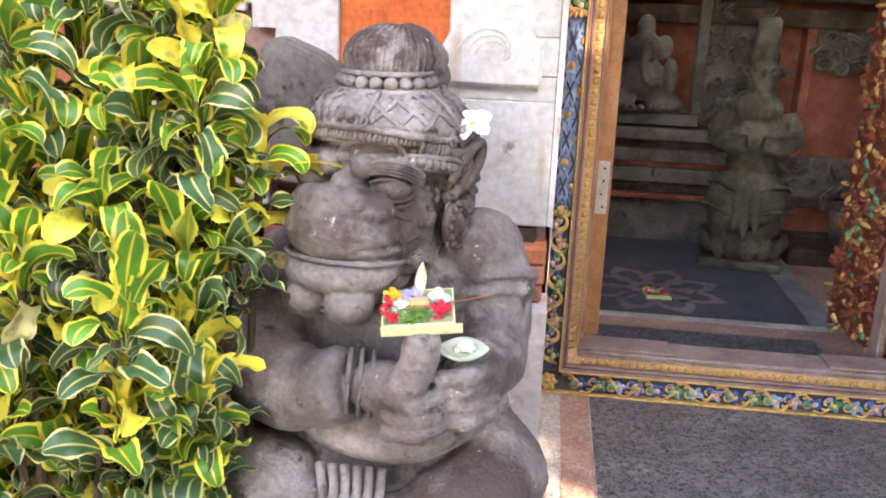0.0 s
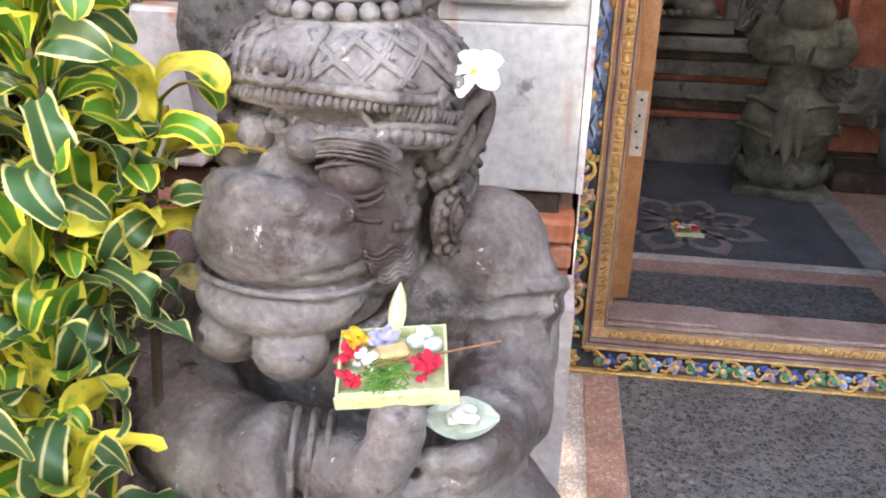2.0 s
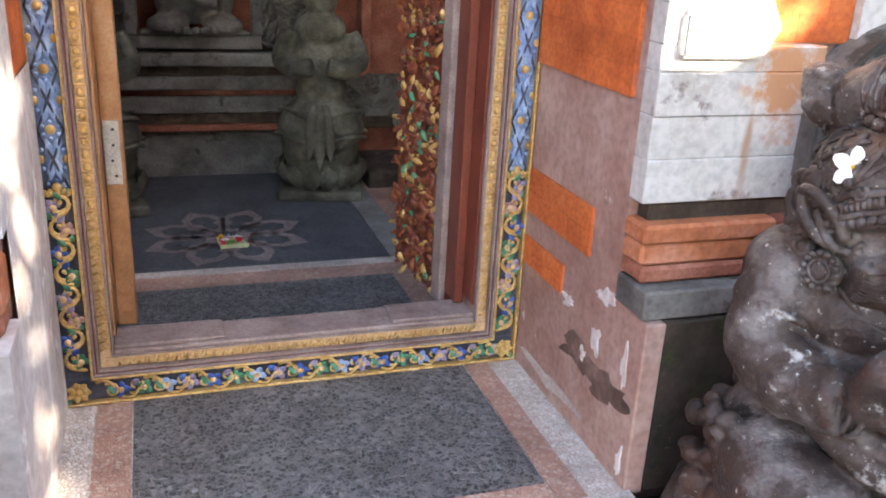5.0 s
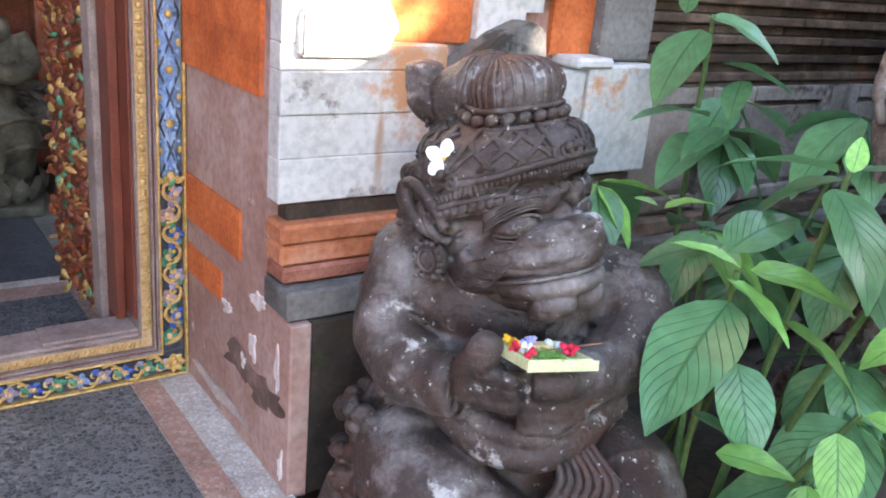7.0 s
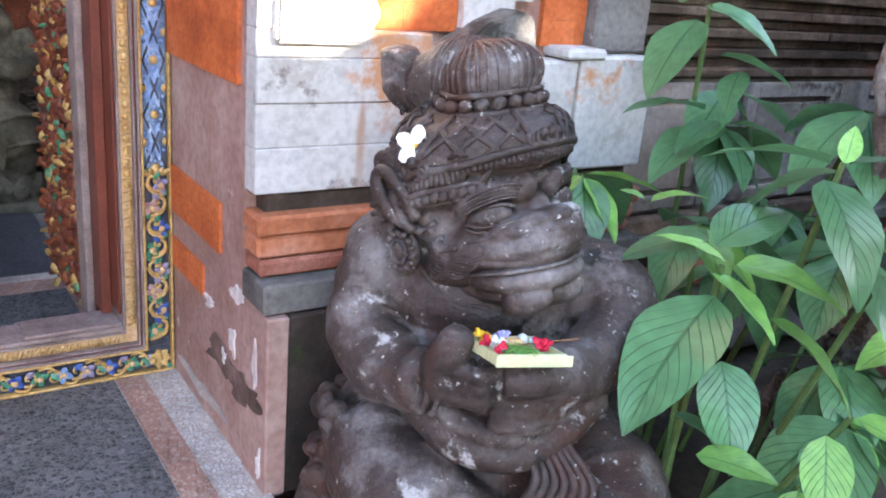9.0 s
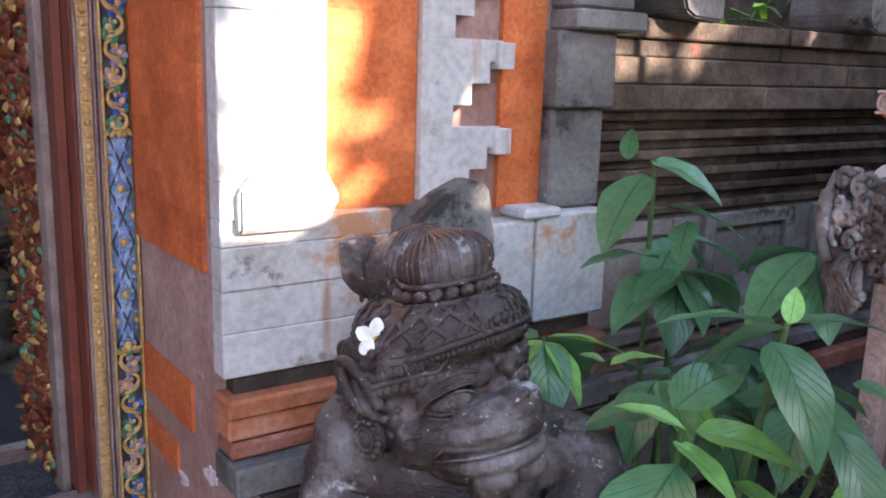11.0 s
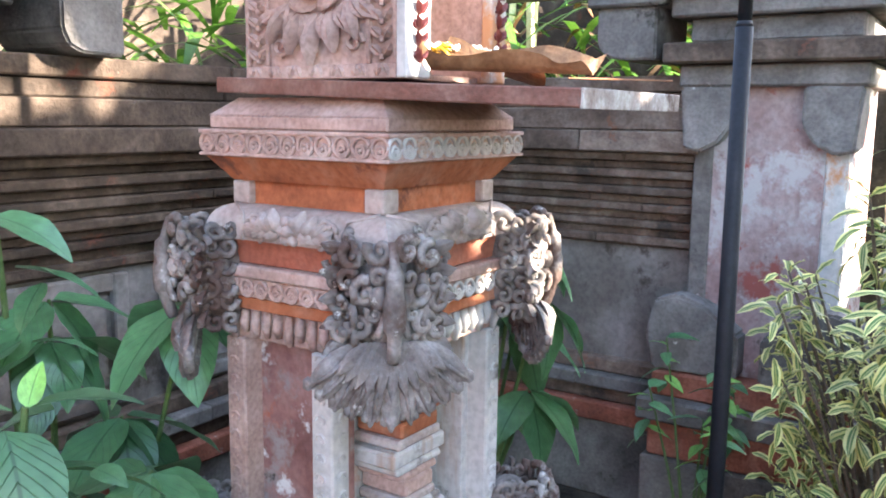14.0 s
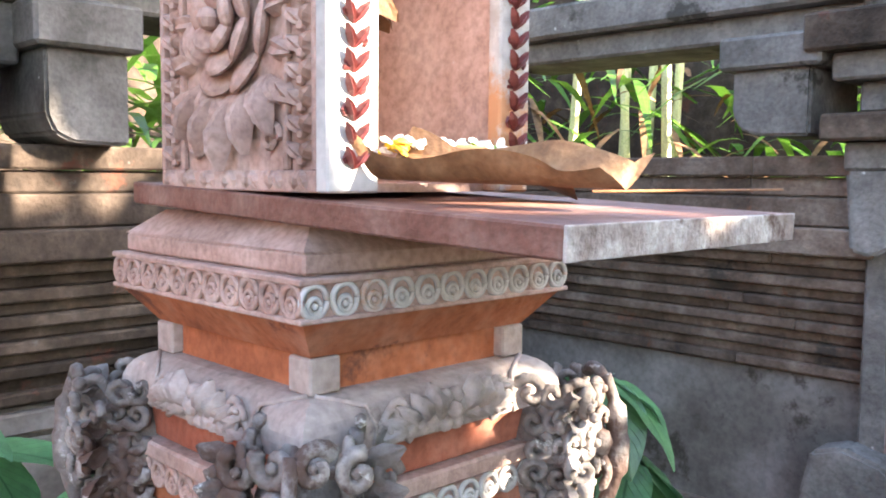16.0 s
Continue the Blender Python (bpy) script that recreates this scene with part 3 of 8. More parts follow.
# ---- gate piers, mirrored about the middle of the door ----
def gate_pier(sx):
    """sx = 1: the pier beyond x = 1.40; -1: its mirror image beyond x = 0."""
    def X(x):
        return x if sx > 0 else 1.40 - x

    def bx(bm, lo, hi, bevel=0.004):
        a, b = X(lo[0]), X(hi[0])
        box(bm, (min(a, b), lo[1], lo[2]), (max(a, b), hi[1], hi[2]), bevel)
    side = "east" if sx > 0 else "west"
    core = bmesh.new()
    bx(core, (1.405, -0.60, -0.3), (2.62, 0.30, 3.0), 0)
    wall = solid("wall_" + side, core, MAUVE, "limewashed mauve brick gate pier", "wall", "structure")

    def piece(name, mat, boxes, bevel=0.004, label=""):
        for lo, hi in boxes:
            bm = bmesh.new()
            bx(bm, lo, hi, bevel)
            part(name, bm, mat, wall, label)
    # courses of exposed brick on the reveal
    rows = []
    z = 0.99
    while z < 2.9:
        y = -0.565
        k = 0
        while y < -0.02:
            w = 0.145 if (k or int(z * 100) % 2) else 0.08
            rows.append(((1.392, y, z), (1.41, min(y + w - 0.0003, -0.01), z + 0.0697)))
            y += w
            k += 1
        z += 0.070
    piece("brick", BRICK, rows, 0.0005)
    piece("brick", BRICK, [((1.396, -0.44 + i * 0.14, 0.53 + j * 0.07), (1.41, -0.302 + i * 0.14, 0.5985 + j * 0.07)) for i in range(3) for j in range(2)], 0.001)
    piece("brick", BRICK, [((1.397, -0.30 + i * 0.14, 0.36 + j * 0.045), (1.41, -0.162 + i * 0.14, 0.4035 + j * 0.045)) for i in range(2) for j in range(2)], 0.001)
    if sx < 0:
        piece("limewash", PALE_WASH, [((1.388, -0.60, 0.0), (1.3912, -0.012, 0.985)), ((1.386, -0.60, 0.985), (1.3905, -0.30, 1.5)), ((1.3885, -0.668, 0.752), (1.4015, -0.6005, 2.3)), ((1.3875, -0.772, -0.004), (1.470, -0.6005, 0.553))], 0.0)
    # black moss on the foot of the face, peeled patches on the reveal
    if sx > 0:
        for k, (y, z, ry, rz, mt) in enumerate(((-0.42, 0.235, 0.16, 0.045, DAMP), (-0.60, 0.215, 0.14, 0.06, DAMP), (-0.53, 0.32, 0.030, 0.045, PALE_WASH), (-0.465, 0.25, 0.018, 0.026, PALE_WASH), (-0.56, 0.46, 0.06, 0.025, PALE_WASH), (-0.35, 0.36, 0.04, 0.02, PALE_WASH), (-0.69, 0.32, 0.02, 0.07, PALE_WASH), (-0.72, 0.06, 0.015, 0.05, PALE_WASH), (-0.30, 0.06, 0.20, 0.025, ROSE_GREY))):
            bm = bmesh.new()
            ring = []
            for i in range(26):
                a = i * 2 * math.pi / 26
                q = 0.75 + 0.7 * noise.noise((math.cos(a) * 1.6 + k * 7, math.sin(a) * 1.6, k * 3.1)) + 0.25 * noise.noise((math.cos(a) * 5, math.sin(a) * 5, k))
                ring.append(bm.verts.new((1.4008 - 0.0004 * k, y + ry * q * math.cos(a), z + rz * q * math.sin(a))))
            bm.faces.new(ring)
            ex = bmesh.ops.extrude_face_region(bm, geom=list(bm.faces))
            bmesh.ops.translate(bm, vec=(0.006, 0, 0), verts=[v for v in ex["geom"] if isinstance(v, bmesh.types.BMVert)])
            part("peeled_patch", bm, mt, wall)
    # face: brick panels
    rows = []
    for x0, x1, z0, z1 in ((1.675, 1.955, 1.13, 2.9), (2.235, 2.39, 1.10, 2.9)):
        z, j = z0, 0
        while z < z1:
            x = x0
            k = 0
            while x < x1 - 0.01:
                w = 0.20 if (k or j % 2) else 0.12
                rows.append(((x, -0.618 - 0.0006 * ((j + k) % 2), z), (min(x + w - 0.0003, x1), -0.595, z + 0.0697)))
                x += w
                k += 1
            z += 0.070
            j += 1
    piece("brick", BRICK, rows, 0.0005)
    # face: pale stone slabs in courses
    courses = ([(0.75, 0.858), (0.858, 0.962), (0.962, 1.065)] if sx > 0 else [(0.75, 1.065)]) + [(1.065, 1.128), (1.128, 1.22), (1.22, 1.60), (1.60, 1.9), (1.9, 2.3)]
    piece("stone_slab", SLAB, [((1.402, -0.665 + 0.004 * (i % 2), a + 0.0003), ((1.86 if b < 1.15 else 1.672), -0.598, b)) for i, (a, b) in enumerate(courses)], 0.003)
    # stepped grey stones that bite into the brick
    for k in range(8):
        zz = 1.10 + k * 0.232
        prof = [(1.958, 0.2315), (1.958, 0.0)]
        for j, w in enumerate((0.10, 0.16, 0.22, 0.262)):
            prof += [(1.958 + w, j * 0.058), (1.958 + w, (j + 1) * 0.058 - (0.0005 if j == 3 else 0))]
        bm = bmesh.new()
        f = bm.faces.new([bm.verts.new((X(x), -0.640, zz + z)) for x, z in prof])
        ex = bmesh.ops.extrude_face_region(bm, geom=[f])
        bmesh.ops.translate(bm, vec=(0, 0.045, 0), verts=[v for v in ex["geom"] if isinstance(v, bmesh.types.BMVert)])
        part("stepped_stone", bm, SLAB, wall)
        piece("stepped_stone", SLAB, [((2.195, -0.656, zz + 0.155), (2.25, -0.5975, zz + 0.226))], 0.002)
    piece("stone_slab", SLAB, [((2.13, -0.70, 0.765), (2.318, -0.598, 1.07)), ((2.322, -0.71, 0.765), (2.60, -0.598, 1.085)), ((2.26, -0.72, 1.075), (2.40, -0.598, 1.105))], 0.008)
    piece("stone_slab", SLAB_MOSS, [((2.395, -0.66, 1.09), (2.60, -0.598, 1.38)), ((2.39, -0.68, 1.382), (2.62, -0.598, 1.60)), ((2.42, -0.72, 1.603), (2.70, -0.58, 1.66)), ((2.42, -0.70, 1.663), (2.66, -0.58, 1.80)), ((2.40, -0.76, 1.803), (2.80, -0.55, 1.87)), ((2.40, -0.72, 1.873), (2.70, -0.55, 2.6))], 0.008)
    # carved wings behind the statue
    for pts, y0, mat in (([(1.82, 0.80), (2.13, 0.84), (2.16, 1.03), (2.13, 1.18), (2.08, 1.20), (1.98, 1.16), (1.88, 1.08), (1.82, 1.04)], -0.72, SLAB_MOSS), ([(1.44, 1.10), (1.66, 1.10), (1.70, 1.17), (1.66, 1.24), (1.58, 1.265), (1.49, 1.25), (1.44, 1.20)], -0.688, SLAB)):
        bm = bmesh.new()
        f = bm.faces.new([bm.verts.new((X(x), y0, z)) for x, z in pts])
        ex = bmesh.ops.extrude_face_region(bm, geom=[f])
        bmesh.ops.translate(bm, vec=(0, 0.12, 0), verts=[v for v in ex["geom"] if isinstance(v, bmesh.types.BMVert)])
        bmesh.ops.bevel(bm, geom=list(bm.edges), offset=0.008, segments=2, affect="EDGES")
        part("carved_wing", bm, mat, wall)
    bm = bmesh.new()
    for i in range(3):
        curl(bm, (X(1.55), -0.688, 1.17), (sx, 0, 0), (0, 0, 1), 0.10 - 0.022 * i, 0.55, 0.05, start=0.1, n=14)
    part("carved_scroll", bm, SLAB, wall)
    # plinth mouldings
    piece("moulding", DARK_WALL, [((1.43, -0.655, 0.69), (2.60, -0.598, 0.748))], 0.006)
    piece("moulding", BRICK_WORN, [((1.398, -0.700, 0.655), (1.78, -0.598, 0.705)), ((1.400, -0.694, 0.60), (1.78, -0.598, 0.653))], 0.008)
    piece("moulding", BRICK_DULL, [((1.784, -0.735, 0.655), (2.60, -0.598, 0.705)), ((1.784, -0.715, 0.60), (2.60, -0.598, 0.653)), ((1.404, -0.70, 0.555), (2.60, -0.598, 0.598))], 0.008)
    piece("moulding", SLAB_MOSS, [((1.398, -0.745, 0.475), (2.62, -0.598, 0.552))], 0.006)
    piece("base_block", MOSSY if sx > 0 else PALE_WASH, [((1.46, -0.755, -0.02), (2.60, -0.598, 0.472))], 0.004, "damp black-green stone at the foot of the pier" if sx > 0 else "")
    piece("moulding", MAUVE, [((1.402, -0.76, -0.02), (1.458, -0.598, 0.472))], 0.004)
    return wall


wall_east = gate_pier(1)
wall_west = gate_pier(-1)


# ---- carved door frame ----
door = thing("door_1", (0, 0, 0), "carved and painted wooden gate frame with open red door leaf", "door", kind="structure")
TOP = 2.35


def strip(bm, d0, d1, y0, y1, bevel=0.003):
    """A band of the frame between d0 and d1 from its outer edge: two uprights, a head and a foot, mitred by butting."""
    box(bm, (d0, y0, d1), (d1, y1, TOP - d1), bevel)
    box(bm, (1.40 - d1, y0, d1), (1.40 - d0, y1, TOP - d1), bevel)
    box(bm, (d0, y0, d0), (1.40 - d0, y1, d1), bevel)
    box(bm, (d0, y0, TOP - d1), (1.40 - d0, y1, TOP - d0), bevel)


def band_part(name, mat, d0, d1, y0, y1, label=""):
    bm = bmesh.new()
    strip(bm, d0, d1, y0, y1)
    return part(name, bm, mat, door, label)


band_part("outer_fillet", GOLD, 0.0, 0.008, -0.022, 0.1)
band_part("carved_ground", INK, 0.0085, 0.0795, -0.002, 0.1, "dark ground behind the carved scrolls")
band_part("gold_fillet", GOLD, 0.080, 0.0865, -0.024, 0.1)
band_part("moulding", PURPLE_WOOD, 0.087, 0.094, -0.020, 0.1)
band_part("moulding", MAROON, 0.0945, 0.099, -0.012, 0.1)
band_part("moulding", PURPLE_WOOD, 0.0995, 0.105, -0.016, 0.1)
bead_ground = band_part("bead_ground", CREAM, 0.1055, 0.139, 0.004, 0.1)
band_part("moulding", PURPLE_WOOD, 0.1395, 0.146, -0.004, 0.1)
bm = bmesh.new()
box(bm, (0.1465, 0.012, 0.20), (0.156, 0.16, TOP - 0.15), 0.002)
box(bm, (0.156, 0.145, 0.17), (0.212, 0.22, TOP - 0.15), 0.003)
part("jamb", bm, ORANGE_WOOD, door, "varnished orange brown jamb")
bm = bmesh.new()
box(bm, (1.40 - 0.156, 0.012, 0.20), (1.40 - 0.1465, 0.16, TOP - 0.15), 0.002)
box(bm, (1.40 - 0.186, 0.10, 0.17), (1.40 - 0.156, 0.22, TOP - 0.15), 0.003)
part("jamb", bm, RED_WOOD, door, "dark red jamb")
# threshold with its stepped top
bm = bmesh.new()
box(bm, (0.1465, -0.002, 0.1465), (1.2535, 0.14, 0.160), 0.005)
box(bm, (0.147, 0.012, 0.160), (0.46, 0.135, 0.170), 0.004)
box(bm, (0.98, 0.012, 0.160), (1.253, 0.135, 0.170), 0.004)
part("threshold", bm, PURPLE_WOOD, door, "worn purple brown wooden threshold")
# hinge plate
plate = bmesh.new()
box(plate, (0.160, 0.1415, 0.615), (0.203, 0.1448, 0.800), 0.001)
hinge = part("hinge_plate", plate, STEEL, door, "bare steel hinge plate")
for z in (0.64, 0.685, 0.73, 0.775):
    bm = bmesh.new()
    ball(bm, (0.184 + 0.004 * math.sin(z * 90), 0.1412, z), (0.0045, 0.0015, 0.0045), seg=8)
    part("screw", bm, BLACK_METAL, hinge)


# painted carving of one upright: lattice panel above, scrolls below
def uprights():
    gold, blue, deep, green, pink, lilac, ink, cream = [bmesh.new() for _ in range(8)]
    bead = bmesh.new()
    W = 0.035
    for side in (0, 1):
        cx = 0.044 if not side else 1.40 - 0.044
        s = 1 if not side else -1
        z = 0.12
        zone = 0
        while z < TOP - 0.1:
            if zone % 2 == 0:           # scrolls up to the lattice
                z1 = z + 0.53
                zz, k = z, 0
                while zz < z1 - 0.04:
                    f = s * (1 if k % 2 else -1)
                    curl(gold, (cx + f * 0.003, -0.012, zz + 0.035), (f, 0, 0), (0, 0, 1), 0.030, 1.1, 0.20, start=-2.2, n=12, flip=1)
                    tube(gold, bez([(cx - f * 0.028, -0.008, zz - 0.01), (cx + f * 0.012, -0.014, zz + 0.004), (cx + f * 0.030, -0.010, zz + 0.03)], 4), [0.004, 0.006, 0.006, 0.006, 0.006, 0.006, 0.006, 0.005, 0.003], 5)
                    leafs = (green, deep, pink, lilac)[k % 4]
                    for a in range(4):
                        an = a * 1.4 + k
                        petal(leafs, (cx - f * 0.014, -0.006, zz + 0.02), (math.cos(an), -0.25, math.sin(an)), (0, -1, 0), 0.028, 0.022, 0.25, 3)
                    petal((deep, green, lilac, green)[k % 4], (cx + f * 0.008, -0.008, zz + 0.04), (-f * 0.6, -0.2, 0.8), (0, -1, 0), 0.032, 0.022, 0.3, 3)
                    petal(green, (cx + f * 0.02, -0.006, zz + 0.05), (f * 0.3, -0.2, 0.9), (0, -1, 0), 0.025, 0.018, 0.3, 3)
                    ball(cream, (cx - f * 0.014, -0.015, zz + 0.02), (0.010, 0.008, 0.010), seg=8)
                    ball(gold, (cx + f * 0.004, -0.016, zz + 0.036), (0.007, 0.006, 0.007), seg=6)
                    zz += 0.066
                    k += 1
                # gold crown that closes the zone
                for a in range(-2, 3):
                    petal(gold, (cx + a * 0.010, -0.006, z1 - 0.02), (a * 0.35, -0.3, 1), (0, -1, 0), 0.03, 0.017, 0.3, 3)
                z = z1 + 0.005
            else:                       # blue lattice
                z1 = z + 0.62
                box(blue, (cx - W, -0.006, z), (cx + W, 0.0, z1), 0)
                k = 0
                zz = z
                while zz < z1 - 0.05:
                    for f in (1, -1):
                        tube(ink, bez([(cx + f * 0.030, -0.008, zz), (cx, -0.013, zz + 0.078), (cx - f * 0.030, -0.008, zz + 0.155)], 6), 0.0038, 5)
                    ball(gold, (cx, -0.010, zz + 0.002), (0.013, 0.010, 0.013), seg=10)
                    for a in range(6):
                        ball(blue, (cx + 0.022 * math.cos(a * math.pi / 3 + 0.5), -0.009, zz + 0.022 * math.sin(a * math.pi / 3 + 0.5)), (0.006, 0.005, 0.006), seg=6)
                    for f in (1, -1):
                        ball(gold, (cx + f * 0.029, -0.008, zz + 0.078), (0.008, 0.008, 0.012), seg=8)
                        ball(blue, (cx + f * 0.026, -0.008, zz + 0.103), 0.0065, seg=6)
                        ball(blue, (cx + f * 0.026, -0.008, zz + 0.053), 0.0065, seg=6)
                        petal(blue, (cx + f * 0.004, -0.004, zz + 0.075), (f * 0.15, -0.1, 1), (0, -1, 0), 0.06, 0.022, 0.12, 3)
                        petal(blue, (cx + f * 0.004, -0.004, zz + 0.08), (f * 0.15, -0.1, -1), (0, -1, 0), 0.06, 0.022, 0.12, 3)
                    zz += 0.155
                for a in range(-2, 3):
                    petal(gold, (cx + a * 0.010, -0.006, z1 + 0.02), (a * 0.35, -0.3, -1), (0, -1, 0), 0.03, 0.017, 0.3, 3)
                z = z1 + 0.01
            zone += 1
        # beads and meander of the inner band
        bxm = 0.1222 if not side else 1.40 - 0.1222
        zz = 0.165
        while zz < TOP - 0.16:
            if zz > 0.60:
                ball(bead, (bxm, 0.001, zz), (0.011, 0.010, 0.012), seg=8)
                box(bead, (bxm - 0.014, -0.001, zz + 0.014), (bxm + 0.014, 0.005, zz + 0.019), 0.001)
                zz += 0.0335
            else:
                d = 1 if int(zz * 1000) % 2 else -1
                tube(bead, [(bxm - 0.012, 0.001, zz), (bxm + 0.012, -0.002, zz + 0.007), (bxm - 0.004, -0.003, zz + 0.018), (bxm + 0.010, 0.001, zz + 0.024)], [0.004, 0.005, 0.005, 0.003], 5)
                zz += 0.026
    # foot: corner rosettes and a running scroll
    for cx in (0.044, 1.40 - 0.044):
        for a in range(7):
            an = a * 2 * math.pi / 7
            petal(gold, (cx, -0.008, 0.045), (math.cos(an), -0.3, math.sin(an)), (0, -1, 0), 0.036, 0.026, 0.3, 3)
        ball(gold, (cx, -0.018, 0.045), 0.011, seg=8)
        s = 1 if cx < 0.7 else -1
        petal(green, (cx - s * 0.02, -0.008, 0.018), (-s, -0.2, -0.6), (0, -1, 0), 0.03, 0.022, 0.3, 3)
    x, k = 0.11, 0
    while x < 1.30:
        up = 1 if k % 2 else -1
        curl(gold, (x + 0.02, -0.012, 0.042 + up * 0.004), (1, 0, 0), (0, 0, up), 0.026, 1.1, 0.20, start=-2.2, n=12)
        tube(gold, bez([(x - 0.02, -0.008, 0.042 - up * 0.026), (x + 0.012, -0.014, 0.042 - up * 0.03), (x + 0.045, -0.010, 0.042 + up * 0.015)], 4), 0.005, 5)
        leafs = (deep, green, blue, lilac)[k % 4]
        for a in range(4):
            an = a * 1.5 + k
            petal(leafs, (x + 0.048, -0.006, 0.040), (math.cos(an), -0.25, math.sin(an)), (0, -1, 0), 0.028, 0.022, 0.25, 3)
        petal((green, lilac, green, deep)[k % 4], (x + 0.012, -0.008, 0.05), (0.7, -0.2, up * 0.6), (0, -1, 0), 0.03, 0.02, 0.3, 3)
        ball(cream, (x + 0.048, -0.015, 0.040), (0.009, 0.008, 0.009), seg=8)
        x += 0.0655
        k += 1
    x = 0.155
    while x < 1.24:
        tube(bead, [(x, -0.001, 0.112), (x + 0.006, -0.004, 0.131), (x + 0.014, -0.004, 0.116), (x + 0.022, -0.001, 0.132)], [0.004, 0.005, 0.005, 0.003], 5)
        x += 0.027
    for nm, b, mt in (("gold_scroll", gold, GOLD), ("blue_lattice", blue, BLUE), ("deep_blue_leaf", deep, DEEP_BLUE), ("green_leaf", green, GREEN), ("pink_leaf", pink, PINK), ("lilac_leaf", lilac, LILAC), ("black_line", ink, INK), ("cream_bud", cream, CREAM)):
        part(nm, b, mt, door, smooth=True)
    part("gold_bead", bead, GOLD, bead_ground, smooth=True)


uprights()

# open door leaf with carved red panels
leaf = thing("door_leaf", (1.236, 0.20, 0.13), "open carved red and gold door leaf", "door", turn=96)
bm = bmesh.new()
box(bm, (0, -0.025, 0), (0.48, 0.02, 2.1), 0.004)
slabp = part("leaf_board", bm, RED_WOOD, leaf, "dark red door board")
bm = bmesh.new()
box(bm, (0.0, 0.0205, 0.0), (0.07, 0.045, 2.1), 0.004)
part("stile", bm, PURPLE_WOOD, leaf, "weathered plain wooden stile")
CARVED_RED = material("faded red carving", [(0.16, 0.04, 0.02), (0.30, 0.09, 0.04)], 14, 0.5, 0.2, 90)
rng = random.Random(5)
for nm, mt, cnt in (("carved_scroll", RED_WOOD, 420), ("carved_leaf", CARVED_RED, 420), ("gilt_leaf", GOLD, 190), ("green_leaf", GREEN, 60)):
    bm = bmesh.new()
    for i in range(cnt):
        x, z = 0.09 + rng.random() * 0.37, rng.random() * 2.08
        if i % 3:
            a = rng.random() * 6.28
            petal(bm, (x, 0.02, z), (math.cos(a), 0.3, math.sin(a)), (0, 1, 0), 0.034 + 0.02 * rng.random(), 0.016, 0.35, 3)
        else:
            curl(bm, (x, 0.026, z), (1, 0, 0), (0, 0, 1), 0.014 + 0.008 * rng.random(), 1.2, 0.28, 5, rng.random() * 6, 10, 1 if rng.random() < 0.5 else -1)
    tagged(part(nm, bm, mt, leaf, smooth=True), kind="stuff")

# wall above the door and lintel soffit
bm = bmesh.new()
box(bm, (-0.1, 0.10, TOP - 0.02), (1.5, 0.30, 3.0))
solid("wall_over_door", bm, BRICK_DULL, "brick wall over the gate frame", "wall", "structure")

# unseen board added over the gate to hold back light from above
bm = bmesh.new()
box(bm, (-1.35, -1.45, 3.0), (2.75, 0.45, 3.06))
solid("ceiling_gate_roof", bm, PURPLE_WOOD, "unseen dark board added over the gate to cut light from above", "roof", "structure")


# ---- courtyard seen through the door ----
IN = -0.15
slab_floor("floor_court", [((-1.4, 0.22, -0.5), (2.9, 3.3, IN - 0.006))], PEBBLE_PINK, "pink pebble wash floor of the inner court")
slab_floor("floor_court_strip", [((0.10, 0.24, -0.4), (1.29, 1.15, IN))], PEBBLE_DARK, "dark pebble wash strip behind the threshold")
slab_floor("floor_court_panel", [((-0.75, 1.36, -0.4), (1.33, 2.95, IN))], FLOOR_IN, "blue grey pebble wash panel with a flower inlay")
slab_floor("floor_court_edge", [((1.333, 1.36, -0.4), (1.47, 2.95, IN + 0.004))], PAVING, "grey stone edge of the inner floor")
slab_floor("floor_court_white_line", [((-0.75, 1.30, -0.4), (1.40, 1.357, IN + 0.001))], PEBBLE_PALE, "white pebble line across the inner floor")
bm = bmesh.new()
cx, cy = 0.60, 1.78
for k in range(8):
    a = k * math.pi / 4 + 0.39
    d, s = Vector((math.cos(a), math.sin(a), 0)), Vector((-math.sin(a), math.cos(a), 0))
    inner = [(0.10, 0.0), (0.19, 0.075), (0.30, 0.05), (0.33, 0.0), (0.30, -0.05), (0.19, -0.075)]
    outer = [(0.05, 0.0), (0.17, 0.125), (0.32, 0.09), (0.42, 0.0), (0.32, -0.09), (0.17, -0.125)]
    vi = [bm.verts.new(Vector((cx, cy, IN + 0.003)) + d * p + s * q) for p, q in inner]
    vo = [bm.verts.new(Vector((cx, cy, IN + 0.003)) + d * p + s * q) for p, q in outer]
    for j in range(6):
        bm.faces.new((vi[j], vi[(j + 1) % 6], vo[(j + 1) % 6], vo[j]))
solid("floor_flower_inlay", bm, INLAY, "eight-petalled pink pebble flower in the inner floor", "floor", "structure")


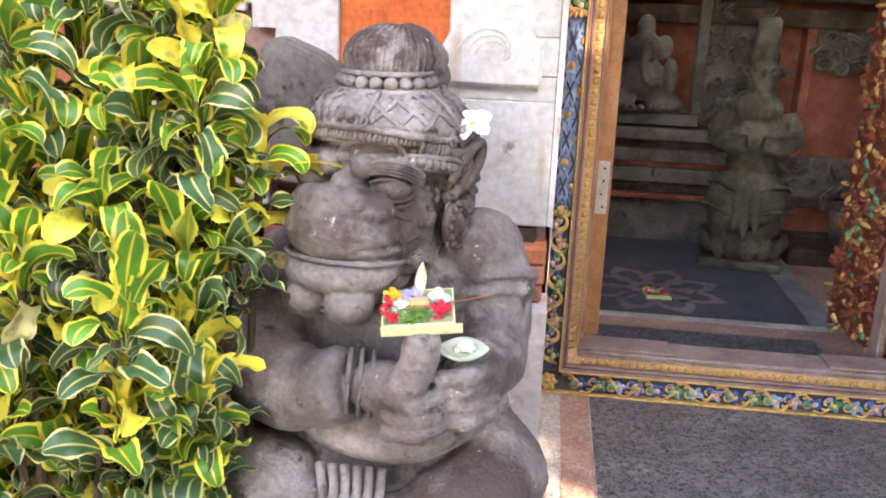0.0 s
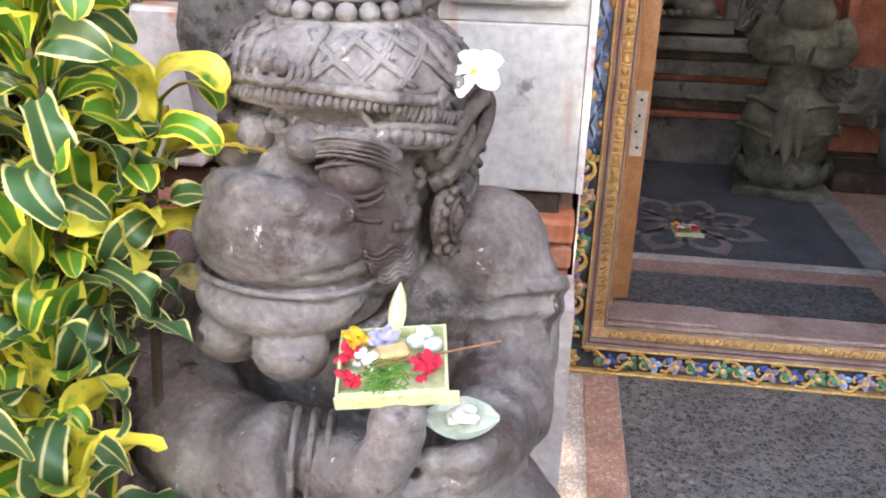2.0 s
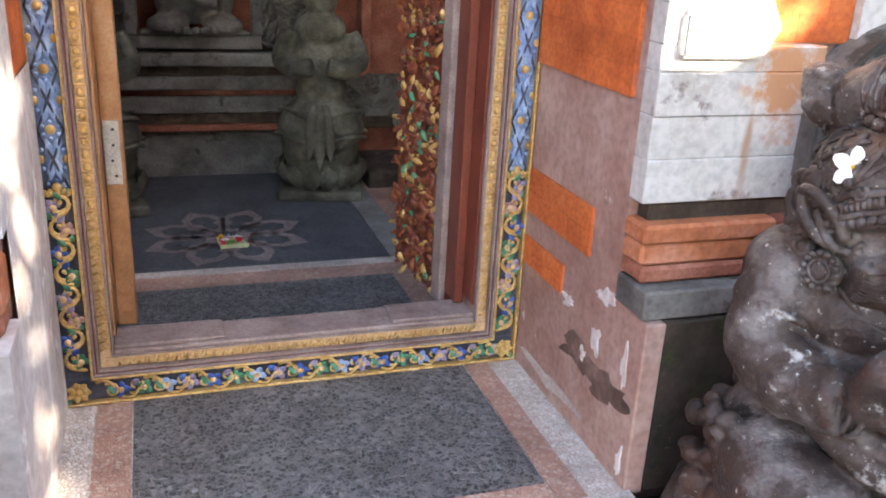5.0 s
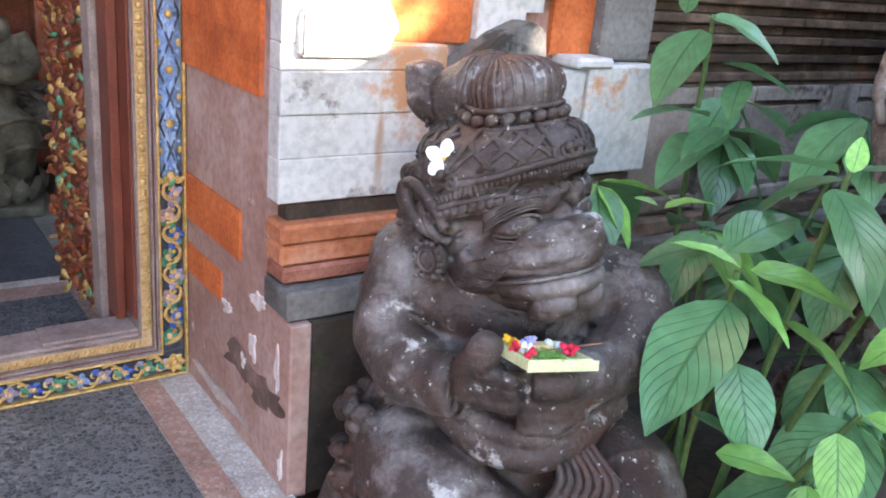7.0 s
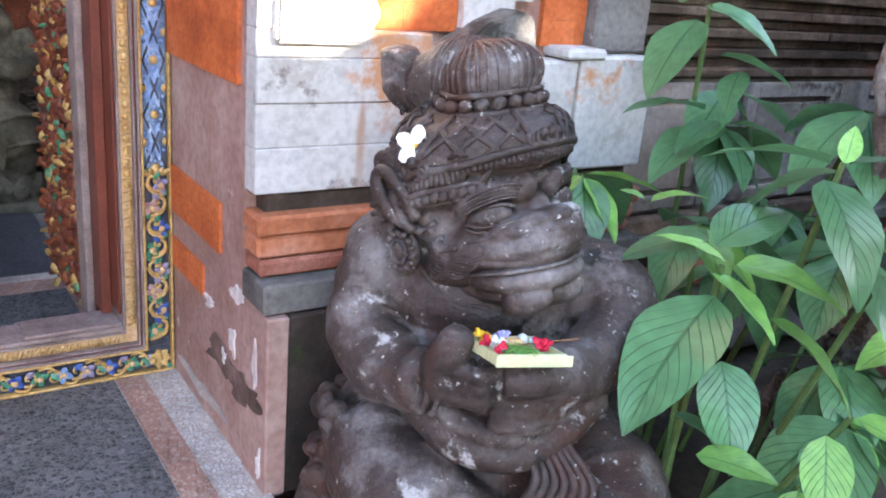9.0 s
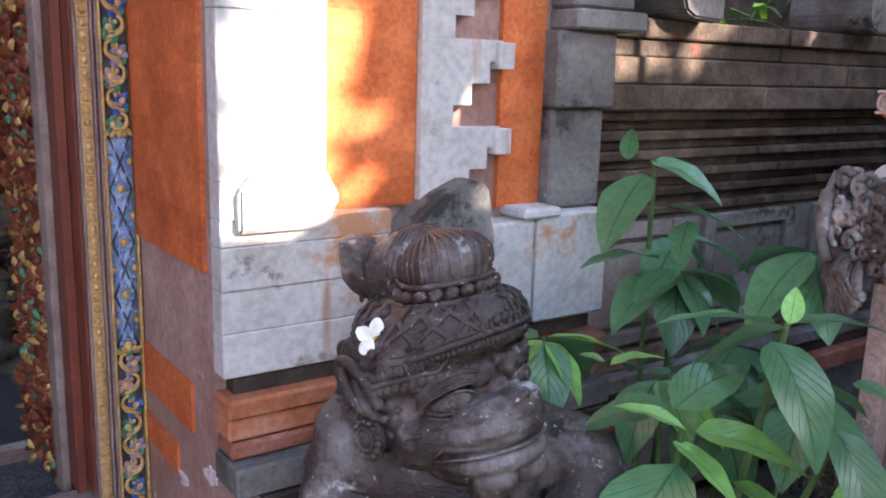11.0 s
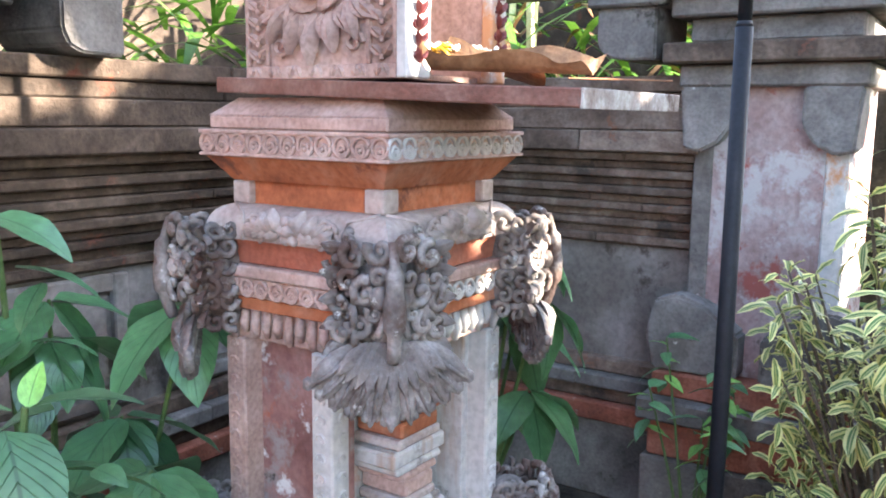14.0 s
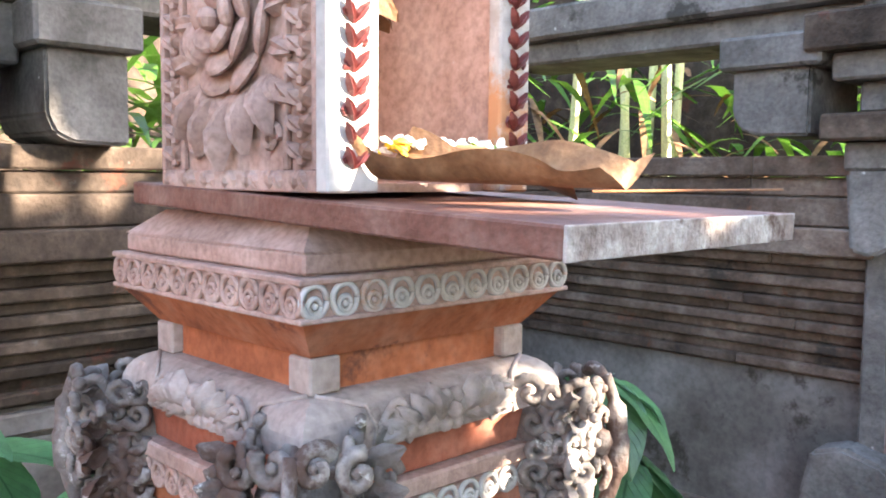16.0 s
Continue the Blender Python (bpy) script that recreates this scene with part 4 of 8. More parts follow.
def court_wall():
    w = bmesh.new()
    box(w, (-1.4, 3.0, -0.5), (2.9, 3.3, 2.6))
    wall = solid("wall_court", w, BRICK_DULL, "dim red brick screen wall with carved stone", "wall", "structure")
    for z0, z1, d, mt in ((-0.2, 0.13, 0.10, SLAB_MOSS), (0.132, 0.17, 0.16, BRICK_DULL), (0.172, 0.24, 0.12, DARK_WALL), (0.242, 0.34, 0.16, SLAB_MOSS), (0.342, 0.38, 0.13, BRICK_DULL), (0.382, 0.46, 0.18, SLAB_MOSS), (0.462, 0.52, 0.14, DARK_WALL), (0.522, 0.60, 0.20, SLAB_MOSS)):
        bm = bmesh.new()
        box(bm, (-1.3, 3.0 - d, z0), (1.25, 3.01, z1), 0.008)
        part("moulding", bm, mt, wall)
    for z0, z1, d in ((-0.3, -0.05, 0.14), (0.13, 0.2, 0.14), (1.25, 1.36, 0.16), (1.4, 1.52, 0.24), (1.56, 1.7, 0.32)):
        bm = bmesh.new()
        box(bm, (1.3 if z1 < 1 else -1.3, 3.0 - d, z0), (2.85, 3.01, z1), 0.008)
        part("moulding", bm, DARK_WALL, wall)
    # niche with frame
    bm = bmesh.new()
    for lo, hi in (((0.18, 2.80, 0.62), (0.92, 2.86, 0.70)), ((0.86, 2.80, 0.70), (0.93, 2.86, 1.5)), ((0.17, 2.80, 0.70), (0.24, 2.86, 1.5)), ((0.17, 2.80, 1.5), (0.93, 2.86, 1.58))):
        box(bm, lo, hi, 0.008)
    part("niche_frame", bm, SLAB_MOSS, wall)
    rng = random.Random(11)
    for x0, x1, z0, z1, n in ((0.94, 1.28, 0.62, 1.5, 60), (1.30, 2.6, 0.2, 0.45, 50), (1.60, 2.2, 1.0, 1.25, 45), (-0.3, 0.16, 0.62, 1.5, 40)):
        bm = bmesh.new()
        for i in range(n):
            p = (x0 + (x1 - x0) * rng.random(), 2.90 - 0.05 * rng.random(), z0 + (z1 - z0) * rng.random())
            if i % 2:
                curl(bm, p, (1, 0, 0), (0, 0, 1), 0.05, 1.2, 0.28, 5, rng.random() * 6, 10, 1 if i % 4 == 1 else -1)
            else:
                a = rng.random() * 6.28
                petal(bm, p, (math.cos(a), -0.5, math.sin(a)), (0, -1, 0), 0.11, 0.06, 0.4, 3)
        box(bm, (x0, 2.9, z0), (x1, 3.0, z1))
        part("carving", bm, SLAB_MOSS, wall, smooth=False)
    # red panel between posts
    bm = bmesh.new()
    for x in (1.52, 2.05, 2.5):
        box(bm, (x, 2.86, 0.4), (x + 0.06, 3.0, 1.3), 0.006)
    part("post", bm, BRICK_DULL, wall)


court_wall()


def seated_relief():
    bm = bmesh.new()
    for c, r in (((0.55, 2.86, 0.90), (0.15, 0.10, 0.15)), ((0.55, 2.83, 1.10), (0.10, 0.09, 0.10)), ((0.43, 2.85, 1.10), (0.06, 0.03, 0.08)), ((0.67, 2.85, 1.10), (0.06, 0.03, 0.08)), ((0.55, 2.85, 1.22), (0.06, 0.06, 0.08)), ((0.40, 2.80, 0.76), (0.12, 0.09, 0.06)), ((0.70, 2.80, 0.76), (0.12, 0.09, 0.06)), ((0.38, 2.82, 0.92), (0.05, 0.06, 0.12)), ((0.72, 2.82, 0.92), (0.05, 0.06, 0.12))):
        ball(bm, c, r)
    tube(bm, bez([(0.55, 2.75, 1.08), (0.54, 2.71, 0.98), (0.58, 2.70, 0.90), (0.66, 2.71, 0.88)], 6), 0.032, 8)
    box(bm, (0.25, 2.78, 0.70), (0.85, 2.9, 0.725), 0.004)
    bm = sculpt(bm, 0.012, 2)
    for i in range(5):
        ball(bm, (0.45 + i * 0.05, 2.735, 0.735), (0.022, 0.02, 0.02), seg=8)
    solid("seated_figure", bm, SLAB_MOSS, "grey stone seated figure in the wall niche", "statue", smooth=True)


seated_relief()


def court_statue(x, y, turn):
    """A standing figure on a lotus base."""
    bm = bmesh.new()
    box(bm, (-0.24, -0.2, 0.0), (0.24, 0.2, 0.06), 0.01)
    for c, r in (((0, 0, 0.15), (0.21, 0.19, 0.11)), ((0, -0.03, 0.40), (0.25, 0.21, 0.19)), ((0, 0, 0.62), (0.15, 0.13, 0.14)), ((0, 0.0, 0.80), (0.17, 0.12, 0.16)), ((0, -0.04, 0.95), (0.14, 0.11, 0.10)), ((0, -0.03, 1.12), (0.10, 0.10, 0.12)), ((0, 0.0, 1.24), (0.085, 0.085, 0.12)), ((-0.12, -0.03, 0.28), (0.1, 0.12, 0.14)), ((0.12, -0.03, 0.28), (0.1, 0.12, 0.14))):
        ball(bm, c, r)
    for s in (1, -1):
        tube(bm, bez([(s * 0.16, 0, 0.92), (s * 0.22, -0.03, 0.78), (s * 0.14, -0.16, 0.74), (s * 0.04, -0.19, 0.76)], 5), 0.052, 8)
    bm = sculpt(bm, 0.011, 3)
    for k in range(14):
        a = k * 2 * math.pi / 14
        petal(bm, (0.20 * math.cos(a), 0.18 * math.sin(a), 0.06), (0.25 * math.cos(a), 0.25 * math.sin(a), 1), (math.cos(a), math.sin(a), 0.1), 0.15, 0.11, 0.28, 4)
    for k in range(-1, 2):
        petal(bm, (k * 0.03, -0.22, 0.56), (k * 0.10, -0.08, -1), (0, -1, 0), 0.36 - 0.05 * abs(k), 0.075, 0.14, 5)
    for z, r in ((0.50, 0.225), (0.36, 0.255)):
        tube(bm, [(r * math.cos(a * math.pi / 12), r * 0.84 * math.sin(a * math.pi / 12) - 0.03, z + 0.02 * math.cos(a * 0.9)) for a in range(25)], 0.013, 6)
    box(bm, (-0.065, -0.05, 1.16), (0.065, 0.07, 1.46), 0.02)
    for k in range(12):
        a = k * 2 * math.pi / 12
        curl(bm, (0.11 * math.cos(a), 0.11 * math.sin(a) - 0.03, 1.15), (math.cos(a), math.sin(a), 0), (0, 0, 1), 0.035, 1.1, 0.3, 5, n=9)
    ob = solid("court_statue", bm, STATUE_IN, "mossy stone guardian figure on a lotus base, darkened for the court's shade", "statue", group="inner court statues", smooth=True)
    ob.matrix_world = pose(x, y, IN - 0.003, 0, 0, turn)


court_statue(1.20, 2.46, -12)
court_statue(-0.02, 2.30, 10)
bm = bmesh.new()
bmesh.ops.create_cone(bm, segments=20, radius1=0.07, radius2=0.085, depth=0.2, cap_ends=True, matrix=Matrix.Translation((1.86, 2.72, 0.05)))
bmesh.ops.create_cone(bm, segments=20, radius1=0.06, radius2=0.03, depth=0.05, cap_ends=True, matrix=Matrix.Translation((1.86, 2.72, 0.175)))
solid("stone_jar", bm, SLAB_MOSS, "small grey lidded stone jar on the court ledge", "jar", smooth=True)
bm = bmesh.new()
box(bm, (1.5, 2.5, -0.5), (2.85, 3.0, -0.055), 0.01)
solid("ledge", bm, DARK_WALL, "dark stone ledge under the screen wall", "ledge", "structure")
# court side walls close the view
bm = bmesh.new()
box(bm, (2.9, 0.3, -0.5), (3.1, 3.3, 2.6))
box(bm, (-1.6, 0.3, -0.5), (-1.4, 3.3, 2.6))
solid("wall_court_sides", bm, BRICK_DULL, "brick side walls of the inner court", "wall", "structure")
bm = bmesh.new()
box(bm, (-1.5, 1.10, 2.62), (3.0, 3.3, 2.72))
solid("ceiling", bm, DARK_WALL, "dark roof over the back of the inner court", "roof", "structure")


# ---- guardian statues ----

def guardian_head(tail):
    """The head in its own axes: f to the face, s to its side, z up; 1.065 lies at the widest of the cap."""
    bm = bmesh.new()

    def E(f, s, z, r):
        ball(bm, (f, s, z), r, None, 20)

    def dome(f, z, r, flat, tilt):
        """A rounded form with a flattened underside that falls towards the back."""
        n0 = len(bm.verts)
        E(f, 0, z, r)
        bm.verts.ensure_lookup_table()
        for v in bm.verts[n0:]:
            if v.co.z < z:
                v.co.z = z - (z - v.co.z) * flat
            v.co.z += (v.co.x - f) * tilt
    E(-0.05, 0, 0.80, (0.115, 0.115, 0.15))
    E(-0.01, 0, 0.93, (0.122, 0.124, 0.12))
    E(-0.014, 0, 1.000, (0.156, 0.162, 0.052))
    dome(-0.004, 1.052, (0.166, 0.163, 0.092), 0.36, 0.0)
    # upper muzzle with a blunt front
    dome(0.112, 0.893, (0.130, 0.114, 0.066), 1.0, 0.10)
    dome(0.148, 0.872, (0.098, 0.118, 0.060), 0.76, 0.06)
    E(0.205, 0, 0.862, (0.036, 0.080, 0.032))
    E(0.120, 0, 0.846, (0.116, 0.114, 0.030))
    # lower lip, chin, hanging lobes
    E(0.13, 0, 0.800, (0.090, 0.080, 0.025))
    tube(bm, bez([(0.095, 0.066, 0.796), (0.150, 0.078, 0.797), (0.202, 0.056, 0.798), (0.220, 0.0, 0.799), (0.202, -0.056, 0.798), (0.150, -0.078, 0.797), (0.095, -0.066, 0.796)], 6), 0.0305, 12)
    E(0.115, 0, 0.752, (0.085, 0.078, 0.040))
    E(0.05, 0, 0.765, (0.09, 0.085, 0.055))
    for s in (1, -1):
        E(0.194, s * 0.046, 0.748, (0.050, 0.047, 0.042))
        E(0.180, s * 0.048, 0.724, (0.036, 0.036, 0.024))
        # cheek, jaw, nose wings
        E(0.060, s * 0.080, 0.870, (0.085, 0.048, 0.066))
        E(0.035, s * 0.078, 0.822, (0.075, 0.046, 0.052))
        E(0.075, s * 0.088, 0.905, (0.045, 0.030, 0.030))
        E(0.182, s * 0.046, 0.938, (0.032, 0.030, 0.020))
        E(0.150, s * 0.070, 0.915, (0.050, 0.040, 0.034))
        E(0.092, s * 0.078, 0.930, (0.034, 0.036, 0.030))
        E(-0.050, s * 0.125, 0.965, (0.05, 0.028, 0.055))
    E(0.122, 0, 0.960, (0.046, 0.036, 0.024))
    E(0.194, 0, 0.943, (0.034, 0.040, 0.020))
    # topknot and its tail
    E(0.0, 0, 1.180, (0.086, 0.083, 0.060))
    E(0.0, 0, 1.150, (0.080, 0.078, 0.040))
    tube(bm, bez(tail, 6), [0.060] * 6 + [0.054] * 6 + [0.044] * 6 + [0.036] * 6 + [0.010], 12)
    bm = sculpt(bm, 0.0042, 3)
    for v in bm.verts:
        v.co += v.normal * 0.0016 * noise.noise(v.co * 24)
    tree = BVHTree.FromBMesh(bm)

    def on(p, lift=0.0):
        """The nearest place on the carved skin, lifted off it."""
        q, n, _, _ = tree.find_nearest(Vector(p))
        return q + n * lift

    def line(pts, r, lift=0.0, n=6, seg=6):
        tube(bm, [on(p, lift) for p in bez(pts, n)], r, seg)
    # hair strands of the knot, laid over towards the tail
    for k in range(30):
        a = k * 2 * math.pi / 30
        line([(0.084 * math.cos(a), 0.082 * math.sin(a), 1.150), (0.085 * math.cos(a) - 0.004, 0.082 * math.sin(a), 1.185), (0.060 * math.cos(a) - 0.02, 0.058 * math.sin(a), 1.225), (-0.045 + 0.015 * math.cos(a), 0.015 * math.sin(a), 1.235)], 0.0042, 0.0006, 4, 5)
    # rings of beads under the knot
    for k in range(20):
        a = k * 2 * math.pi / 20
        ball(bm, (0.090 * math.cos(a), 0.088 * math.sin(a), 1.137), (0.0135, 0.0135, 0.0125), seg=10)
    for r, z, t in ((0.086, 1.153, 0.0055), (0.098, 1.121, 0.0065), (0.106, 1.108, 0.004)):
        tube(bm, [(r * math.cos(a * math.pi / 14), r * 0.98 * math.sin(a * math.pi / 14), z) for a in range(29)], t, 6)

    def around(a, z, lift=0.0):
        return on((0.16 * math.cos(a), 0.158 * math.sin(a), z), lift)

    def crown(a, e, lift=0.0):
        return on((-0.004 + 0.165 * math.cos(a) * math.cos(e), 0.163 * math.sin(a) * math.cos(e), 1.050 + 0.096 * math.sin(e)), lift)

    def rise(a, z):
        return z + 0.034 * math.cos(a) - 0.022
    # forehead bands: rope, ribs, beads; highest at the brow
    for z, t in ((1.052, 0.0075), (1.020, 0.0060), (0.990, 0.0050)):
        tube(bm, [around(a * 0.1, rise(a * 0.1, z), 0.004) for a in range(-21, 22)], t, 7)
    for k in range(-36, 37):
        a = k * 0.057
        tube(bm, [around(a, rise(a, 1.025), 0.002), around(a + 0.03, rise(a, 1.035), 0.007), around(a + 0.045, rise(a, 1.046), 0.002)], [0.004, 0.0068, 0.004], 5)
    for k in range(-21, 22):
        a = k * 0.098
        ball(bm, around(a, rise(a, 1.005), 0.004), 0.0105, seg=10)
    # lattice of doubled bands in each panel of the cap, and the ribs between the panels
    for a0 in (-2.30, -0.86, 0.86, 2.30):
        for f in (1, -1):
            for j in (-1, 0, 1):
                for w in (-0.018, 0.018):
                    tube(bm, [crown(a0 + 0.36 * j + w + f * (0.26 - 0.086 * i), 0.10 + 0.115 * i, 0.0022) for i in range(7)], 0.0036, 5)
        for w in (-0.64, 0.64):
            tube(bm, [crown(a0 + w * (1 - 0.04 * i), 0.06 + 0.115 * i, 0.002) for i in range(8)], 0.0060, 6)
    # scrolls over the band and along the foot of the knot
    for a in (0.0, 0.12, -0.12, 1.58, -1.58):
        p, q = around(a, rise(a, 1.062), 0.004), around(a, rise(a, 1.092), 0.004)
        nrm = Vector((p.x, p.y, 0)).normalized()
        sid = nrm.cross(q - p).normalized()
        for f in (1, -1):
            curl(bm, p + sid * 0.020 * f, (q - p), sid * f, 0.016, 1.2, 0.30, 6, 0.5, 12)
        ball(bm, p.lerp(q, 0.5) + nrm * 0.004, 0.011, seg=8)
    for a in [k * 2 * math.pi / 12 for k in range(12)]:
        p = around(a, 1.100, 0.002)
        nrm = Vector((p.x, p.y, 0)).normalized()
        sid = nrm.cross(Vector((0, 0, 1)))
        curl(bm, p + sid * 0.008, (0, 0, 1), sid, 0.010, 1.1, 0.26, 5, 0.4, 10)
    for s in (1, -1):
        # brow: whorl, thick arch of combed hair
        ball(bm, (0.138, s * 0.036, 0.994), (0.028, 0.024, 0.026), None, 16)
        for j in range(4):
            curl(bm, (0.150 + 0.005 * j, s * (0.042 - 0.002 * j), 0.994), (-0.45, s * 0.9, 0.1), (0, 0, 1), 0.024 - 0.0056 * j, 0.95, 0.09, 5, n=14)
        tube(bm, bez([(0.140, s * 0.048, 0.992), (0.132, s * 0.080, 1.000), (0.102, s * 0.112, 0.992), (0.074, s * 0.126, 0.968)], 6), [0.012] * 6 + [0.014] * 6 + [0.012] * 6 + [0.005], 10)
        for j in range(5):
            tube(bm, bez([(0.152 - 0.002 * j, s * 0.048, 0.999 - 0.005 * j), (0.146 - 0.002 * j, s * 0.083, 1.008 - 0.006 * j), (0.113, s * 0.120, 0.998 - 0.006 * j), (0.078, s * 0.131, 0.973 - 0.005 * j)], 6), 0.0026, 5)
        # closed eye: bulging upper lid, thin shadowed slit, lower lid, creases
        ball(bm, (0.112, s * 0.082, 0.952), (0.034, 0.041, 0.025), None, 20)
        tube(bm, bez([(0.142, s * 0.050, 0.946), (0.143, s * 0.082, 0.936), (0.120, s * 0.112, 0.935), (0.092, s * 0.122, 0.944)], 6), [0.0035] * 6 + [0.0045] * 6 + [0.0035] * 6 + [0.002], 6)
        tube(bm, bez([(0.140, s * 0.056, 0.930), (0.138, s * 0.086, 0.921), (0.114, s * 0.112, 0.923), (0.094, s * 0.120, 0.932)], 6), [0.003] * 6 + [0.005] * 6 + [0.004] * 6 + [0.002], 6)
        tube(bm, bez([(0.140, s * 0.052, 0.964), (0.138, s * 0.084, 0.974), (0.104, s * 0.114, 0.968)], 6), 0.0030, 6)
        # wavy whiskers at the corner of the mouth, curled cheek
        for j in range(8):
            z = 0.868 - 0.0075 * j
            line([(0.135 - 0.004 * j, s * 0.12, z), (0.112 - 0.004 * j, s * 0.12, z - 0.012), (0.088 - 0.004 * j, s * 0.12, z - 0.004), (0.062 - 0.004 * j, s * 0.12, z - 0.016), (0.040 - 0.003 * j, s * 0.12, z - 0.008)], 0.0036, 0.001, 4, 5)
        line([(0.085, s * 0.13, 0.888), (0.055, s * 0.13, 0.882), (0.030, s * 0.13, 0.900), (0.040, s * 0.13, 0.916)], [0.007] * 6 + [0.011] * 6 + [0.008] * 6 + [0.004], 0.002, 6, 7)
        line([(0.020, s * 0.12, 0.945), (0.010, s * 0.13, 0.930), (0.018, s * 0.13, 0.915)], 0.008, 0.002)
        # crease from nose to cheek, nostril rims
        tube(bm, bez([(0.216, s * 0.030, 0.929), (0.208, s * 0.060, 0.926), (0.184, s * 0.075, 0.932), (0.162, s * 0.066, 0.946)], 5), 0.0045, 5)
        line([(0.160, s * 0.075, 0.925), (0.130, s * 0.10, 0.905), (0.100, s * 0.12, 0.898)], 0.004, 0.0)
        # ear: leaf-like rim, inner fold, curls behind, lobe
        tube(bm, bez([(0.005, s * 0.132, 0.920), (-0.035, s * 0.158, 0.945), (-0.075, s * 0.166, 0.985), (-0.085, s * 0.166, 1.020), (-0.050, s * 0.168, 1.022), (-0.010, s * 0.158, 0.990), (0.005, s * 0.148, 0.955)], 5), 0.0115, 8)
        tube(bm, bez([(-0.005, s * 0.146, 0.925), (-0.030, s * 0.156, 0.955), (-0.055, s * 0.160, 0.995)], 5), [0.012] * 5 + [0.010] * 5 + [0.005], 7)
        for j, (f_, z_, r_) in enumerate(((-0.085, 1.035, 0.028), (-0.105, 0.985, 0.028), (-0.100, 0.935, 0.026), (-0.035, 1.040, 0.026), (0.012, 1.010, 0.022), (-0.118, 1.020, 0.022), (-0.120, 0.955, 0.022), (-0.080, 0.900, 0.022), (-0.115, 0.905, 0.020))):
            w = 0.150 - 0.30 * max(0, -f_ - 0.06)
            curl(bm, (f_, s * w, z_), (1, 0, 0), (0, 0, 1), r_ * 1.1, 1.3, 0.34, 7, 1.0 + j, 16, 1 if j % 2 else -1)
            ball(bm, (f_, s * (w - 0.008), z_), (r_, r_ * 0.7, r_), None, 8)
        # earring: pointed shield with an oval boss, beads and small scrolls
        ball(bm, (-0.026, s * 0.142, 0.866), (0.036, 0.018, 0.050), None, 16)
        for j in range(14):
            a = j * math.pi / 7
            ball(bm, (-0.026 + 0.033 * math.cos(a), s * 0.155, 0.868 + 0.044 * math.sin(a)), (0.0078, 0.007, 0.0078), None, 8)
        ball(bm, (-0.026, s * 0.154, 0.868), (0.017, 0.012, 0.024), None, 14)
        tube(bm, [(-0.026 + 0.021 * math.cos(a * 0.4), s * 0.158, 0.868 + 0.029 * math.sin(a * 0.4)) for a in range(17)], 0.004, 6)
        for f in (1, -1):
            curl(bm, (-0.026 + f * 0.018, s * 0.146, 0.828), (f, 0, 0), (0, 0, 1), 0.014, 1.1, 0.3, 6, n=10)
        ball(bm, (-0.026, s * 0.142, 0.815), (0.012, 0.009, 0.018), None, 10)
        # ribbed band from the ear down the neck
        for j, p in enumerate(bez([(-0.010, s * 0.110, 0.815), (0.010, s * 0.105, 0.785), (0.030, s * 0.095, 0.755), (0.060, s * 0.080, 0.730), (0.100, s * 0.050, 0.712)], 6)):
            ball(bm, p, (0.017, 0.017, 0.0062), Euler((0.5 * s, 0.5, 0)).to_matrix().to_4x4(), 8)
        # tooth, curls in the cleft of the chin
        ball(bm, (0.165, s * 0.088, 0.822), (0.008, 0.008, 0.010), seg=8)
    for j in range(4):
        curl(bm, (0.222 - 0.006 * j, 0.004 * (-1) ** j, 0.772 - 0.013 * j), (0, 1, 0), (0, 0, 1), 0.013, 0.9, 0.28, 6, j, 9)
    # rim of the upper lip
    tube(bm, bez([(0.070, 0.094, 0.808), (0.140, 0.114, 0.822), (0.206, 0.084, 0.829), (0.238, 0.0, 0.832), (0.206, -0.084, 0.829), (0.140, -0.114, 0.822), (0.070, -0.094, 0.808)], 6), 0.0045, 8)
    return bm


def rubble(bm, seed, n, cx, cy, rx, ry, z0, z1, r):
    """Rough knobs over the rock that the figure sits on."""
    rng = random.Random(seed)
    for j in range(n):
        a = rng.random() * 6.28
        ball(bm, (cx + rx * math.cos(a), cy + ry * math.sin(a), rng.uniform(z0, z1)), (r * rng.uniform(0.7, 1.6), r, r * rng.uniform(0.7, 1.4)), None, 8)


def guardian(body, at, turn, head_at, face, near, size, low, shear, lean, tail, mat, label):
    """A seated guardian; face: the way the head looks, near: its seen side; low: height of the lower face, shear: lift of the face, lean: tilt to its side."""
    F, S = Vector((*face, 0)), Vector((*near, 0))
    bm = bmesh.new()
    body(bm)
    bm = sculpt(bm, 0.0058, 4)
    for v in bm.verts:
        v.co += v.normal * (0.003 * noise.noise(v.co * 14) + 0.0015 * noise.noise(v.co * 45))
    body(bm, True)
    hd = guardian_head(tail)
    for v in hd.verts:
        f, s, z = v.co
        if z < 0.95:
            z = 0.95 + (z - 0.95) * low / size
        if low < 0.9 and f > 0.08:
            # a shorter, narrower muzzle
            f, s = 0.08 + (f - 0.08) * 0.85, s * (1 - 1.6 * min(0.1, f - 0.08))
        v.co = Vector((*head_at[:2], 0)) + F * f * size + S * s * size + Vector((0, 0, head_at[2] + size * (z - 1.065) + shear * max(0.0, f) * size - lean * s * size))
    me = bpy.data.meshes.new("head")
    hd.to_mesh(me)
    hd.free()
    bm.from_mesh(me)
    ob = solid("guardian_statue", bm, mat, label, "statue", group="gate guardian statues", smooth=True)
    ob.matrix_world = pose(*at, 0, 0, turn)
    return ob


